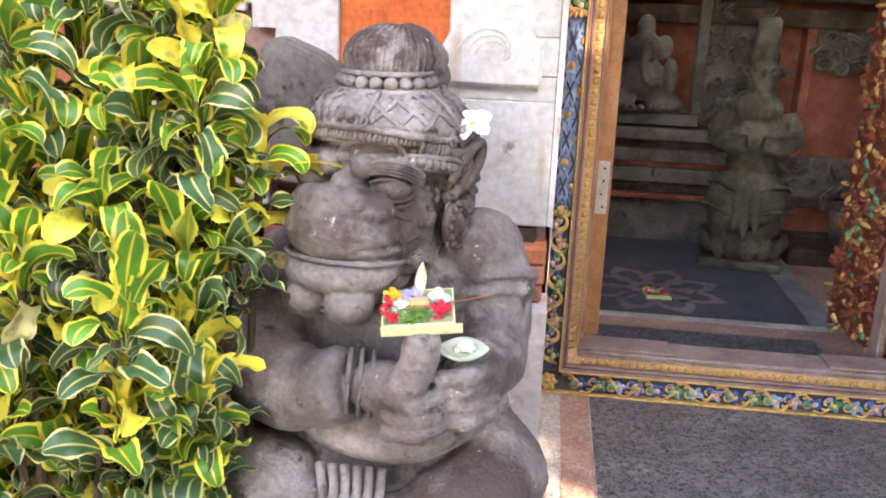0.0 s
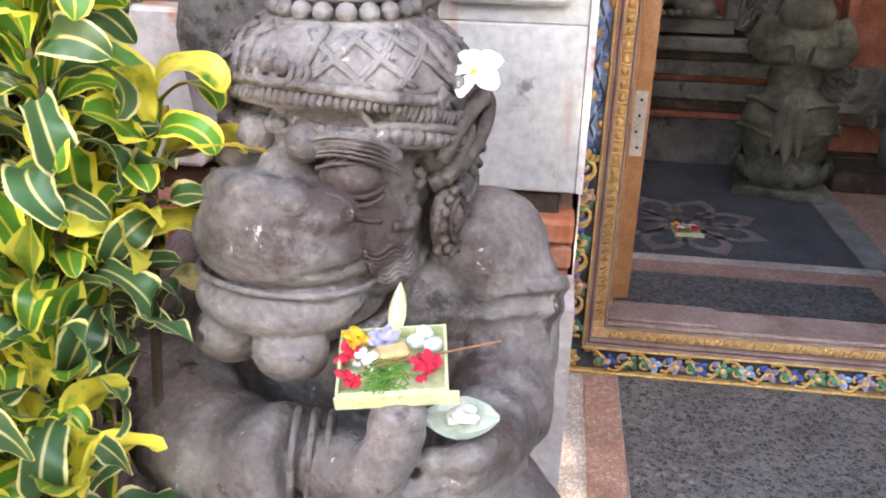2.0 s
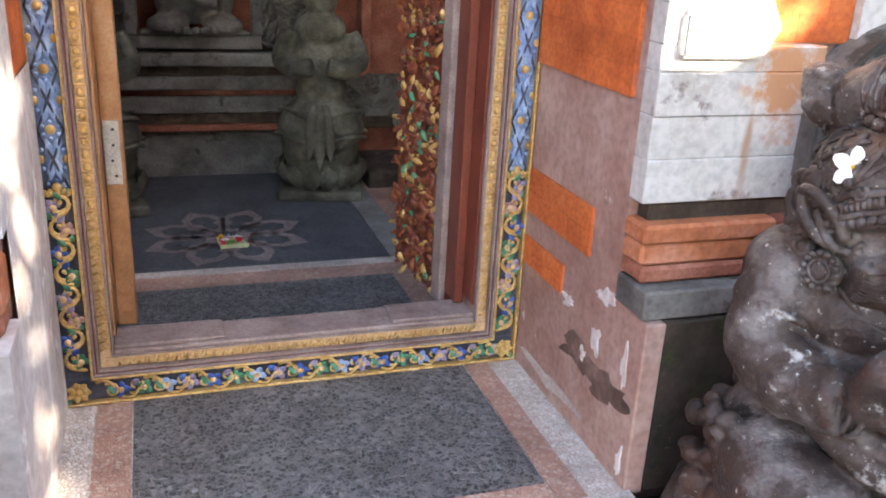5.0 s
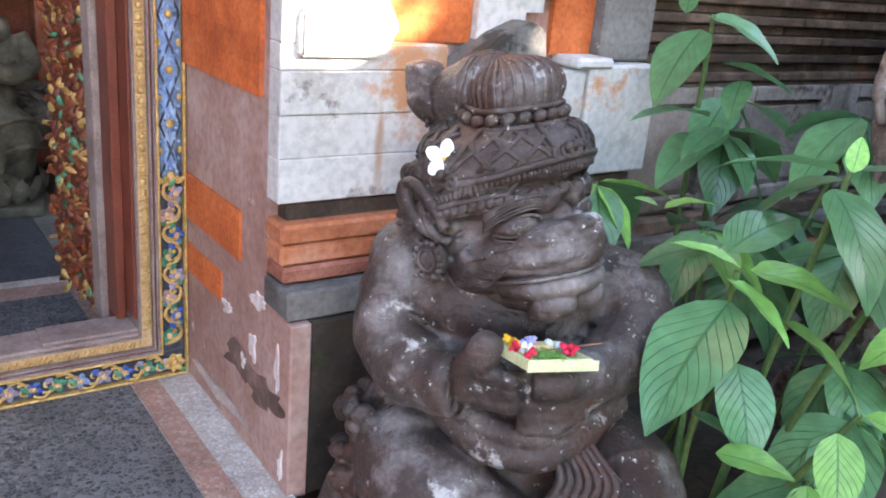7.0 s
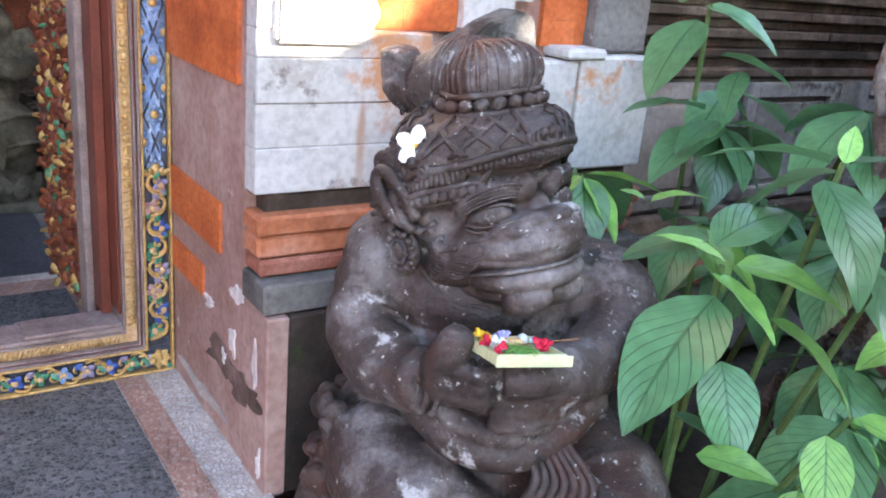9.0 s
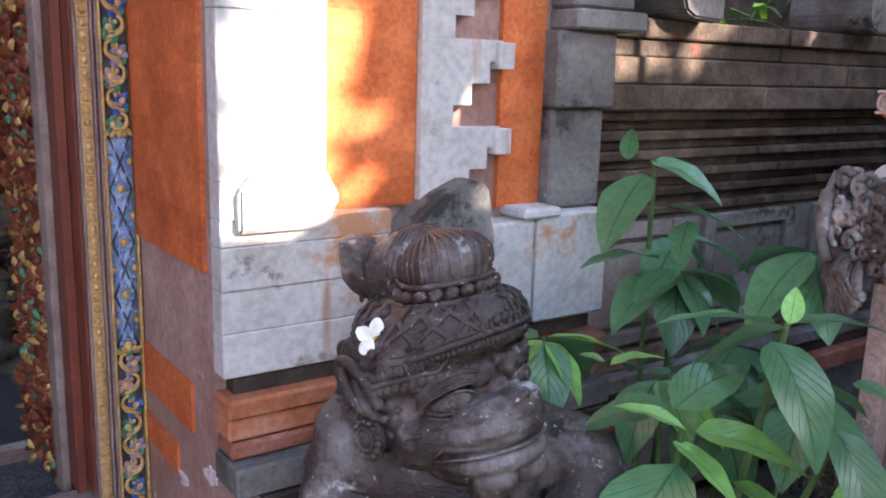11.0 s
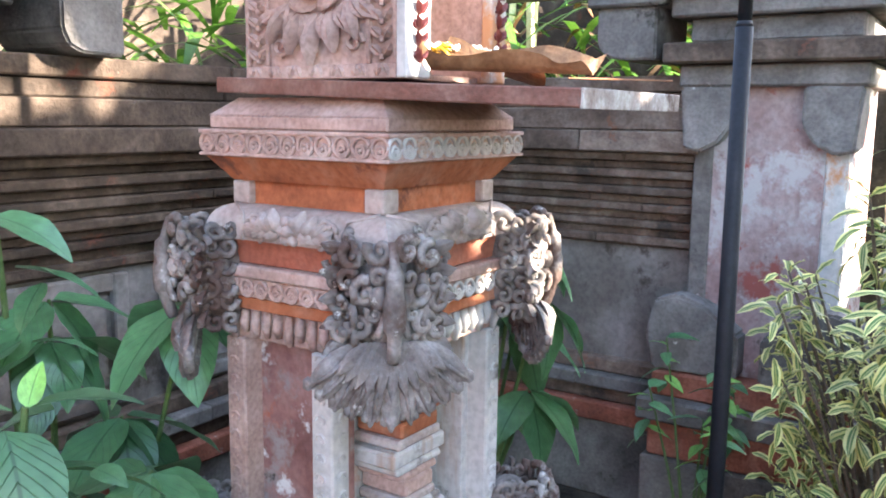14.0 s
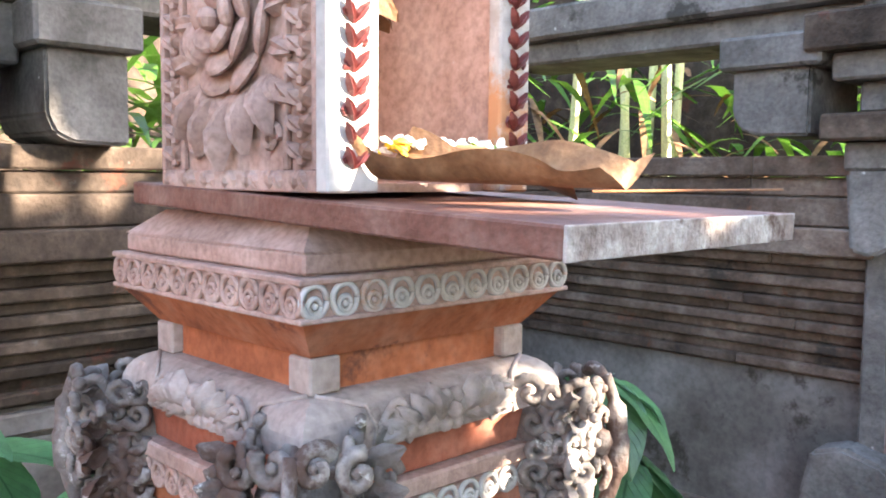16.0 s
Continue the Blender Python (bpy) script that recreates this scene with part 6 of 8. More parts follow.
# rounded torus with flower relief on each side
bm = bmesh.new()
ring_box(bm, 0.262, 1.222, 1.297, 0.0)
es = [e for e in bm.edges if abs(e.verts[0].co.z - e.verts[1].co.z) < 1e-4 and e.verts[0].co.z > 1.29 + Z0]
bmesh.ops.bevel(bm, geom=es, offset=0.055, segments=6, affect="EDGES", profile=0.5)
torus = part("torus", bm, ROSE_GREY, pillar, "rounded stone course with flower relief", smooth=False)
for nrm, al in faces():
    bm = bmesh.new()
    o = nrm * 0.262 + Vector((0, 0, 1.252 + Z0))
    rise_ = Vector((0, 0, 1))
    for k in range(6):
        a = k * math.pi / 3
        ball(bm, o + (al * math.cos(a) + rise_ * math.sin(a)) * 0.022, (0.014, 0.014, 0.014), seg=9)
    ball(bm, o + nrm * 0.010, 0.014, seg=9)
    for f in (1, -1):
        for bx, bz, r_ in ((0.060, 0.010, 0.017), (0.090, -0.014, 0.016), (0.118, 0.012, 0.015)):
            curl(bm, o + al * f * bx + rise_ * bz + nrm * 0.004, al * f, rise_, r_, 1.3, 0.36, 6, bx * 50, 14, f)
        tube(bm, bez([o + al * f * 0.02, o + al * f * 0.06 - rise_ * 0.02, o + al * f * 0.10 + rise_ * 0.03, o + al * f * 0.14 - rise_ * 0.01], 5), 0.006, 6)
    for f in (1, -1):
        for j in range(4):
            petal(bm, o + al * f * (0.028 + 0.018 * j) + Vector((0, 0, -0.012)), al * f * (0.3 + 0.2 * j) + Vector((0, 0, 1 - 0.2 * j)), nrm, 0.062 - 0.004 * j, 0.026, 0.5, 3)
            petal(bm, o + al * f * (0.028 + 0.020 * j) + Vector((0, 0, 0.0)), al * f * 0.9 + Vector((0, 0, -0.5)), nrm, 0.045, 0.022, 0.5, 3)
        curl(bm, o + al * f * 0.112 + nrm * 0.008, al, (0, 0, 1), 0.020, 1.2, 0.26, 5, 1.0, 12, f)
        tube(bm, [o + al * f * 0.145 + Vector((0, 0, -0.03)), o + al * f * 0.140 + Vector((0, 0, 0.0)), o + al * f * 0.15 - nrm * 0.01 + Vector((0, 0, 0.03)), o + al * f * 0.21 - nrm * 0.045 + Vector((0, 0, 0.046))], 0.004, 5)
    part("flower_relief", bm, ROSE_GREY, torus, smooth=True)
    # rows of ring ornaments on the cap and the lower band
    for host, off, zc, r, n, span in ((cap, 0.262, 1.434, 0.0205, 11, 0.245), (circles, 0.257, 1.1135, 0.0185, 11, 0.225)):
        for i in range(n):
            bm = bmesh.new()
            c = nrm * (off + 0.003) + al * (-span + 2 * span * i / (n - 1)) + Vector((0, 0, zc + Z0))
            for rr, th in ((r, 0.0048), (r * 0.48, 0.004)):
                tube(bm, [c + rr * (math.cos(a * math.pi / 8) * al + Vector((0, 0, math.sin(a * math.pi / 8)))) * (1 if rr == r else 1) + Vector((0, 0, 0 if rr == r else -r * 0.3)) for a in range(17)], th, 5)
            ball(bm, c + Vector((0, 0, -r * 0.3)), r * 0.28, seg=6)
            # -y rings get paler stone: the stronger light there is put into colour
            part("ring_ornament", bm, SLAB if nrm.y < -0.5 else ROSE, host, smooth=True)
    # hanging fringe and side flange
    bm = bmesh.new()
    for i in range(13):
        x = -0.205 + 0.41 * i / 12
        ln = 0.075 - 0.02 * abs(math.sin(i * 1.3))
        tube(bm, [nrm * 0.229 + al * x + Vector((0, 0, 1.058 + Z0)), nrm * 0.236 + al * x + Vector((0, 0, 1.058 - ln * 0.6 + Z0)), nrm * 0.230 + al * x + Vector((0, 0, 1.058 - ln + Z0))], [0.010, 0.013, 0.007], 6)
    # same for the fringe: its brighter -y side is a paler stone
    part("fringe", bm, SLAB if nrm.y < -0.5 else ROSE, pillar, smooth=True)


def corner_ornament(sx_, sy_, zc, size, fan=True):
    """A leafy mask of scrolls, with a fan of plumes under it."""
    d = Vector((sx_, sy_, 0)).normalized()
    s = Vector((0, 0, 1)).cross(d)
    up = Vector((0, 0, 1))
    o = Vector((sx_ * 0.225, sy_ * 0.225, zc + Z0))
    bm = bmesh.new()
    k = size
    ball(bm, o - d * 0.01, (0.105 * k, 0.105 * k, 0.18 * k), seg=16)
    P = lambda a, b, c: o + d * (a * k) + s * (b * k) + up * (c * k)
    rng = random.Random(int(zc * 100) + int(sx_ * 3 + sy_))
    for f in (1, -1):
        for (a, b, c, r, t) in ((0.12, 0.035, 0.165, 0.036, 0.5), (0.085, 0.105, 0.145, 0.034, 1.2), (0.10, 0.075, 0.045, 0.038, 2.0), (0.075, 0.118, 0.075, 0.030, 2.5), (0.09, 0.085, -0.045, 0.034, 0.2), (0.05, 0.140, 0.01, 0.030, 1.5), (0.05, 0.135, -0.075, 0.026, 0.9), (0.125, 0.04, 0.09, 0.026, 3.0), (0.02, 0.150, 0.12, 0.026, 0.1), (0.12, 0.05, -0.01, 0.022, 0.7), (0.04, 0.15, 0.065, 0.022, 2.2)):
            curl(bm, P(a, b * f, c), s * f + d * -0.5, up, r * k * 1.1, 1.15, 0.42, 7, t, 16, f, 0.012)
            ball(bm, P(a + 0.008, b * f, c), r * k * 0.34, seg=7)
        for c in (0.155, 0.095, 0.03, -0.03, -0.09, -0.145):
            for a_ in (0.075, 0.02, -0.03):
                r_ = 0.030 + 0.008 * rng.random()
                curl(bm, P(a_ - 0.02 * abs(c) / 0.15, f * (0.104 - 0.25 * abs(c) ** 2 - 0.2 * max(0, a_ - 0.05)), c + 0.02 * rng.random()), d, up, r_ * k, 1.2, 0.40, 6, 6 * rng.random(), 12, 1 if rng.random() < 0.5 else -1, 0.012)
        for j in range(6):
            ball(bm, P(0.06 + 0.03 * rng.random(), f * (0.06 + 0.09 * rng.random()), -0.10 + 0.26 * rng.random()), 0.014 * k, seg=7)
        for j in range(5):
            petal(bm, P(0.02, f * 0.11, 0.14 - 0.06 * j), s * f + up * (0.5 - 0.25 * j) + d * 0.2, d + s * f * 0.4, 0.085 * k, 0.05 * k, 0.3, 3)
        # cheeks and teeth of the mask
        ball(bm, P(0.125, f * 0.034, 0.035), (0.03 * k, 0.03 * k, 0.036 * k), seg=9)
        tube(bm, bez([P(0.13, f * 0.012, 0.0), P(0.145, f * 0.03, -0.04), P(0.125, f * 0.045, -0.08)], 4), [0.014 * k] * 4 + [0.012 * k] * 4 + [0.003 * k], 6)
    tube(bm, bez([P(0.14, 0, 0.19), P(0.165, 0, 0.11), P(0.17, 0, 0.03), P(0.165, 0, -0.06), P(0.14, 0, -0.14)], 5), [0.014 * k] * 5 + [0.026 * k] * 5 + [0.032 * k] * 5 + [0.02 * k] * 5 + [0.016 * k], 8)
    if fan:
        for j in range(-5, 6):
            a = j * 0.185
            ln = (0.27 - 0.014 * abs(j)) * k
            at0 = P(0.06, 0.035 * j * 0.5, -0.11)
            way = s * math.sin(a) * 0.95 - up * math.cos(a) + d * 0.10
            petal(bm, at0, way, d, ln * 0.92, 0.075 * k, 0.16, 5)
            for tip_ in (-1, 1):
                ball(bm, at0 + way.normalized() * ln * 0.80 + s * tip_ * 0.016 * k, (0.017 * k, 0.017 * k, 0.022 * k), seg=7)
            petal(bm, P(0.085, 0.03 * j * 0.4, -0.10), way + d * 0.15, d, ln * 0.6, 0.045 * k, 0.25, 4)
            tube(bm, [at0 + d * 0.012, at0 + way.normalized() * ln * 0.5 + d * 0.030, at0 + way.normalized() * ln * 0.85 + d * 0.010], [0.006 * k, 0.008 * k, 0.004 * k], 5)
        for j in range(3):
            petal(bm, P(0.09, 0, -0.12 - 0.05 * j), -up + d * 0.15, d, 0.13 * k, 0.06 * k, 0.2, 4)
    part("corner_ornament", bm, ORNAMENT, pillar, "weathered grey carved mask of scrolls and plumes", smooth=True)


for a, b in ((-1, -1), (1, -1), (-1, 1), (1, 1)):
    corner_ornament(a * 1.10, b * 1.10, 1.130, 0.70)
    corner_ornament(a * 1.18, b * 1.18, 0.47, 0.66, False)
    corner_ornament(a * 1.45, b * 1.45, 0.20, 0.60, False)

# plank laid across the pillar
plank = thing("offering_shelf", (3.0575, -1.70, 1.5355), "worn red-brown wooden shelf laid across the shrine pillar", "shelf")
plank.matrix_world = pose(3.0575, -1.70, 1.5355, 2.0, 0, 0)
bm = bmesh.new()
box(bm, (-0.2425, -0.605, 0.0), (0.2425, 0.28, 0.034), 0.003)
part("board", bm, PLANK, plank)
bm = bmesh.new()
box(bm, (-0.2405, -0.6105, -0.001), (0.2445, -0.6055, 0.0345), 0.001)
part("end_strip", bm, FLAKED, plank, "flaking whitewashed end")

# ---- upper shrine house ----
house = thing("shrine_house", (0, 0, 1.5705), "rosy carved sandstone spirit house with an open niche", "shrine")
bm = bmesh.new()
box(bm, (2.835, -1.915, 0), (2.885, -1.50, 0.75), 0.003)
box(bm, (3.145, -1.915, 0), (3.195, -1.50, 0.75), 0.003)
box(bm, (2.885, -1.55, 0), (3.145, -1.50, 0.75), 0)
box(bm, (2.885, -1.90, 0), (3.145, -1.55, 0.012), 0)
part("body", bm, ROSE, house, "plain rosy stone walls of the niche")
bm = bmesh.new()
box(bm, (2.80, -1.95, 0.75), (3.23, -1.47, 0.82), 0.006)
box(bm, (2.83, -1.93, 0.822), (3.20, -1.49, 0.95), 0.006)
part("cornice", bm, ROSE, house)
for x0, x1 in ((2.822, 2.905), (3.135, 3.202)):
    bm = bmesh.new()
    box(bm, (x0, -1.94, 0), (x1, -1.915, 0.75), 0.003)
    fr = part("front_post", bm, SLAB, house, "pale post with red painted carving")
    bm = bmesh.new()
    z = 0.03
    k = 0
    while z < 0.72:
        for f in (1, -1):
            petal(bm, ((x0 + x1) / 2, -1.939, z), (f * 0.5, -0.2, 0.8), (0, -1, 0), 0.034, 0.013, 0.25, 3)
        curl(bm, ((x0 + x1) / 2 + (0.012 if k % 2 else -0.012), -1.942, z + 0.012), (1, 0, 0), (0, 0, 1), 0.009, 1.1, 0.3, 5, k, 8)
        z += 0.030
        k += 1
    tagged(part("red_carving", bm, MAROON, fr, "maroon painted leaf carving"), "maroon painted leaf carving", kind="stuff")
# carved flower panel on the side
bm = bmesh.new()
X0 = 2.835
for lo, hi in (((X0 - 0.012, -1.915, 0.0), (X0, -1.508, 0.028)), ((X0 - 0.010, -1.848, 0.028), (X0, -1.838, 0.75)), ((X0 - 0.010, -1.575, 0.028), (X0, -1.565, 0.75)), ((X0 - 0.012, -1.915, 0.028), (X0, -1.905, 0.75)), ((X0 - 0.012, -1.518, 0.028), (X0, -1.508, 0.75)), ((X0 - 0.010, -1.838, 0.44), (X0, -1.575, 0.455))):
    box(bm, lo, hi, 0.002)
N, AL, UP = Vector((-1, 0, 0)), Vector((0, -1, 0)), Vector((0, 0, 1))
ctr = Vector((X0, -1.707, 0.235))
def rose(bm, c, nrm, al, k):
    """A carved rose of cupped round petals, ring over ring."""
    up = nrm.cross(al)
    for cnt, rad, r, lift in ((7, 0.078, 0.036, 0.004), (6, 0.052, 0.031, 0.018), (5, 0.029, 0.024, 0.030)):
        for i in range(cnt):
            a = i * 2 * math.pi / cnt + rad * 9
            d = (al * math.cos(a) + up * math.sin(a)).normalized()
            t = nrm.cross(d)
            m = Matrix((d, t, nrm)).transposed().to_4x4() @ Matrix.Rotation(-0.6, 4, "Y")
            ball(bm, c + (d * rad + nrm * lift) * k, (r * k, r * 1.12 * k, 0.011 * k), m, 12)
    ball(bm, c + nrm * 0.040 * k, 0.017 * k, seg=9)


rose(bm, ctr, N, AL, 1.0)
for k in range(5):
    f = (k - 2) / 2
    for w_ in (-1, 0, 1):
        petal(bm, ctr + AL * (f * 0.080 + w_ * 0.008) - UP * (0.100 - 0.02 * abs(f)), AL * (f * 0.45 + 0.45 * w_) - UP * 1.0 + N * (0.18 if w_ == 0 else 0.05), N, (0.110 if w_ == 0 else 0.075) - 0.02 * abs(f), 0.026, 0.32, 4)
        petal(bm, ctr + AL * (f * 0.080 + w_ * 0.008) + UP * (0.100 - 0.02 * abs(f)), AL * (f * 0.45 + 0.45 * w_) + UP * 1.0 + N * (0.18 if w_ == 0 else 0.05), N, 0.090 if w_ == 0 else 0.065, 0.026, 0.32, 4)
for f in (1, -1):
    for j in range(4):
        petal(bm, ctr + AL * f * (0.075 + 0.01 * j) + UP * (0.06 - 0.05 * j), AL * f + UP * (0.3 - 0.3 * j) + N * 0.1, N, 0.06, 0.036, 0.3, 3)
    curl(bm, ctr + AL * f * 0.10 - UP * 0.165 + N * 0.006, AL, UP, 0.024, 1.2, 0.28, 5, 0, 12, f)
    z = 0.04
    while z < 0.72:
        y = -1.876 if f > 0 else -1.542
        for q in (1, -1):
            petal(bm, (X0, y, z), AL * q * 0.7 + UP * 0.7 + N * 0.15, N, 0.036, 0.022, 0.35, 3)
        ball(bm, (X0 - 0.006, y, z), 0.008, seg=6)
        z += 0.034
for k in range(14):
    petal(bm, Vector((X0 - 0.011, -1.895 + k * 0.0285, 0.004)), UP + AL * (0.4 if k % 2 else -0.4), N, 0.026, 0.018, 0.3, 3)
for k in range(30):
    rr = random.Random(k)
    petal(bm, (X0, -1.83 + 0.25 * rr.random(), 0.47 + 0.25 * rr.random()), AL * rr.uniform(-1, 1) + UP, N, 0.06, 0.035, 0.3, 3)
part("flower_panel", bm, ROSE, house, "carved lotus flower panel", smooth=False)

# offering leaf on the shelf
bm = bmesh.new()
rows = []
for i in range(29):
    t = i / 28
    row = []
    for j in range(7):
        u = j / 6 * 2 - 1
        w = 0.10 * math.sin(math.pi * (0.1 + 0.85 * t))
        row.append(bm.verts.new((2.90 + 0.13 * t + 0.05 * u, -1.945 - 0.30 * t - w * u * 0.35 + 0.02 * math.sin(7 * t) + 0.008 * math.sin(19 * t + 3 * u), 1.576 + 0.050 * (1 - 0.8 * t) * (0.25 + u * u) + 0.010 * math.sin(11 * t + 2 * u) * u + 0.020 * t * t * u * u + 0.010 * max(0, u))))
    rows.append(row)
for a, b in zip(rows, rows[1:]):
    for j in range(6):
        bm.faces.new((a[j], a[j + 1], b[j + 1], b[j]))
ob = solid("dry_leaf", bm, DRY_LEAF, "curled dry brown banana leaf on the shelf", "leaf", smooth=True)
bm = bmesh.new()
rows = []
for i in range(13):
    t = i / 12
    rows.append([bm.verts.new((2.93 + 0.26 * t, -1.985 - 0.06 * math.sin(3 * t) + 0.05 * u, 1.600 + 0.018 * math.sin(4 * t) + 0.05 * (0.5 - t) * 0.5 + 0.014 * u)) for u in (-1, -0.3, 0.3, 1)])
for a, b in zip(rows, rows[1:]):
    for j in range(3):
        bm.faces.new((a[j], a[j + 1], b[j + 1], b[j]))
tagged(solid("dry_leaf", bm, DRY_LEAF, "long curled dry leaf under the shrine offering", "leaf", smooth=True), group="dry leaves")
rng = random.Random(4)
for nm, mt, n, cx, lab in (("white_petals", PETAL, 60, 3.02, "heap of white petals in the shrine niche"), ("marigold_petals", YELLOW, 26, 2.955, "orange marigold petals beside white ones"), ("shredded_leaves", SHRED, 20, 3.08, "bits of green leaf among the petals")):
    bm = bmesh.new()
    for i in range(n):
        a = rng.random() * 6.28
        sp = 0.09 if nm[0] == "w" else 0.03 if nm[0] == "m" else 0.08
        petal(bm, (cx + rng.uniform(-sp, sp), -1.945 + rng.uniform(-0.04, 0.03), 1.612 + 0.022 * rng.random()), (math.cos(a), math.sin(a), rng.uniform(0, 0.8)), (0, 0, 1), 0.022, 0.014, 0.3, 3)
    solid(nm, bm, mt, lab, "petals", smooth=True)
bm = bmesh.new()
tube(bm, [(3.05, -2.17, 1.576), (3.31, -2.29, 1.579)], 0.0016, 5)
solid("incense_stick", bm, INCENSE, "thin incense stick lying on the shelf end", "incense")
bm = bmesh.new()
for k in range(5):
    a = k * 1.26
    petal(bm, (3.00, -1.75, 1.86), (math.cos(a), math.sin(a), -0.5), (0, 0, 1), 0.10, 0.06, 0.4, 4)
solid("withered_garland", bm, DRY_LEAF, "withered orange leaf garland hanging in the niche", "garland")
bm = bmesh.new()
tube(bm, [(3.0, -1.75, 1.90), (3.0, -1.75, 2.33)], 0.002, 5)
solid("garland_thread", bm, DRY_LEAF, "thread that holds the garland in the niche", "thread")

# black steel pole
bm = bmesh.new()
tube(bm, [(3.85, -2.29, -0.13), (3.85, -2.29, 1.74)], 0.0235, 16)
tube(bm, [(3.85, -2.29, 1.74), (3.85, -2.29, 1.755)], [0.0235, 0.019], 16)
tube(bm, [(3.85, -2.29, 1.755), (3.85, -2.29, 3.2)], 0.0185, 16)
solid("lamp_pole", bm, BLACK_METAL, "slim black painted steel pole", "pole", smooth=True)


# ---- garden walls ----
def moulded_wall(name, origin, turn, length, label, stone=DARK_WALL):
    """A wall along its own x, its face to -y, with moulded courses under an open parapet."""
    w = thing(name, origin, label, "wall", kind="structure", turn=turn)
    bm = bmesh.new()
    box(bm, (0, 0.06, 0.9705), (length, 0.30, 1.50))
    part("core", bm, stone, w)
    bm = bmesh.new()
    box(bm, (0, 0.06, -0.3), (length, 0.30, 0.97))
    part("plaster_field", bm, PLASTER, w)
    layers = [(-0.12, 0.22, 0.14, SLAB_MOSS), (0.222, 0.30, 0.17, BRICK_DULL), (0.302, 0.36, 0.12, stone), (0.362, 0.42, 0.15, SLAB_MOSS), (0.422, 0.48, 0.10, stone)]
    zs = [(0.98, 0.07), (1.015, 0.045), (1.05, 0.075), (1.085, 0.06), (1.12, 0.095), (1.155, 0.075), (1.19, 0.11), (1.225, 0.09), (1.26, 0.125), (1.295, 0.10), (1.33, 0.14)]
    for (z, d) in zs:
        layers.append((z, z + 0.0335, d, stone))
    layers += [(1.366, 1.45, 0.185, stone), (1.452, 1.54, 0.165, stone), (1.542, 1.60, 0.15, stone), (1.602, 1.665, 0.17, stone)]
    for z0, z1, d, mt in layers:
        x = 0.0
        k = 0
        while x < length - 0.01:
            step = 1.25 + 0.3 * math.sin(k * 2.3 + z0 * 31)
            x1 = min(x + step, length)
            if length - x1 < 0.15:
                x1 = length
            bm = bmesh.new()
            box(bm, (x + 0.0006, 0.10 - d + 0.004 * math.sin(k * 1.7 + z0 * 13), z0), (x1 - 0.0006, 0.10, z1), 0.006)
            part("moulding", bm, mt, w)
            x, k = x1, k + 1
    # framed sunk panels under the mouldings
    x = 0.10
    while x < length - 0.3 and length > 2:
        bm = bmesh.new()
        for lo, hi in (((x, 0.03, 0.50), (x + 0.06, 0.062, 0.96)), ((x + 0.52, 0.03, 0.50), (x + 0.58, 0.062, 0.96)), ((x + 0.06, 0.03, 0.90), (x + 0.52, 0.062, 0.96)), ((x + 0.06, 0.03, 0.50), (x + 0.52, 0.062, 0.55))):
            box(bm, lo, hi, 0.006)
        box(bm, (x + 0.08, 0.048, 0.57), (x + 0.50, 0.063, 0.88), 0.008)
        part("sunk_panel", bm, PLASTER, w)
        x += 0.72
    # parapet: hanging stones, cap
    bm = bmesh.new()
    box(bm, (0, -0.08, 2.02), (length, 0.25, 2.10), 0.01)
    part("cap_stone", bm, SLAB_MOSS, w)
    bm = bmesh.new()
    box(bm, (0, -0.14, 2.102), (length, 0.28, 2.22), 0.012)
    part("cap_stone", bm, SLAB_MOSS, w)
    return w


def hanging_stone(w, x, z0=1.665, z1=1.90, wd=0.21, d=0.16):
    """A lobed stone that hangs from the parapet's cap."""
    bm = bmesh.new()
    prof = [(-wd / 2, z1), (-wd / 2, z0 + 0.07), (-wd * 0.40, z0 + 0.025), (-wd * 0.2, z0 + 0.004), (wd * 0.25, z0), (wd * 0.5, z0 + 0.0), (wd / 2, z1)]
    f = bm.faces.new([bm.verts.new((x + px, -d, pz)) for px, pz in prof])
    ex = bmesh.ops.extrude_face_region(bm, geom=[f])
    bmesh.ops.translate(bm, vec=(0, d + 0.2, 0), verts=[v for v in ex["geom"] if isinstance(v, bmesh.types.BMVert)])
    bmesh.ops.bevel(bm, geom=list(bm.edges), offset=0.008, segments=2, affect="EDGES")
    part("hanging_stone", bm, SLAB_MOSS, w)
    bm = bmesh.new()
    box(bm, (x - wd * 0.65, -d - 0.03, z1), (x + wd * 0.65, 0.22, 2.018), 0.01)
    part("stone_block", bm, SLAB_MOSS, w)


gw = moulded_wall("wall_garden_north", (2.62, -0.45, 0), 0, 2.35, "dark mossy moulded garden wall with an open parapet")
hanging_stone(gw, 0.46)
hanging_stone(gw, 1.55)
bm = bmesh.new()
for lo, hi in (((0.0, -0.05, 1.67), (0.10, 0.2, 2.018)), ((0.10, -0.02, 1.80), (0.30, 0.2, 1.86)), ((0.12, -0.04, 1.862), (0.34, 0.2, 2.018))):
    box(bm, lo, hi, 0.008)
part("stone_block", bm, SLAB_MOSS, gw)
ge = moulded_wall("wall_garden_east", (4.85, -0.45, 0), -90, 1.45, "brown moulded garden wall beside the shrine", BROWN_WALL)
hanging_stone(ge, 1.17, 1.72, 1.92, 0.24)


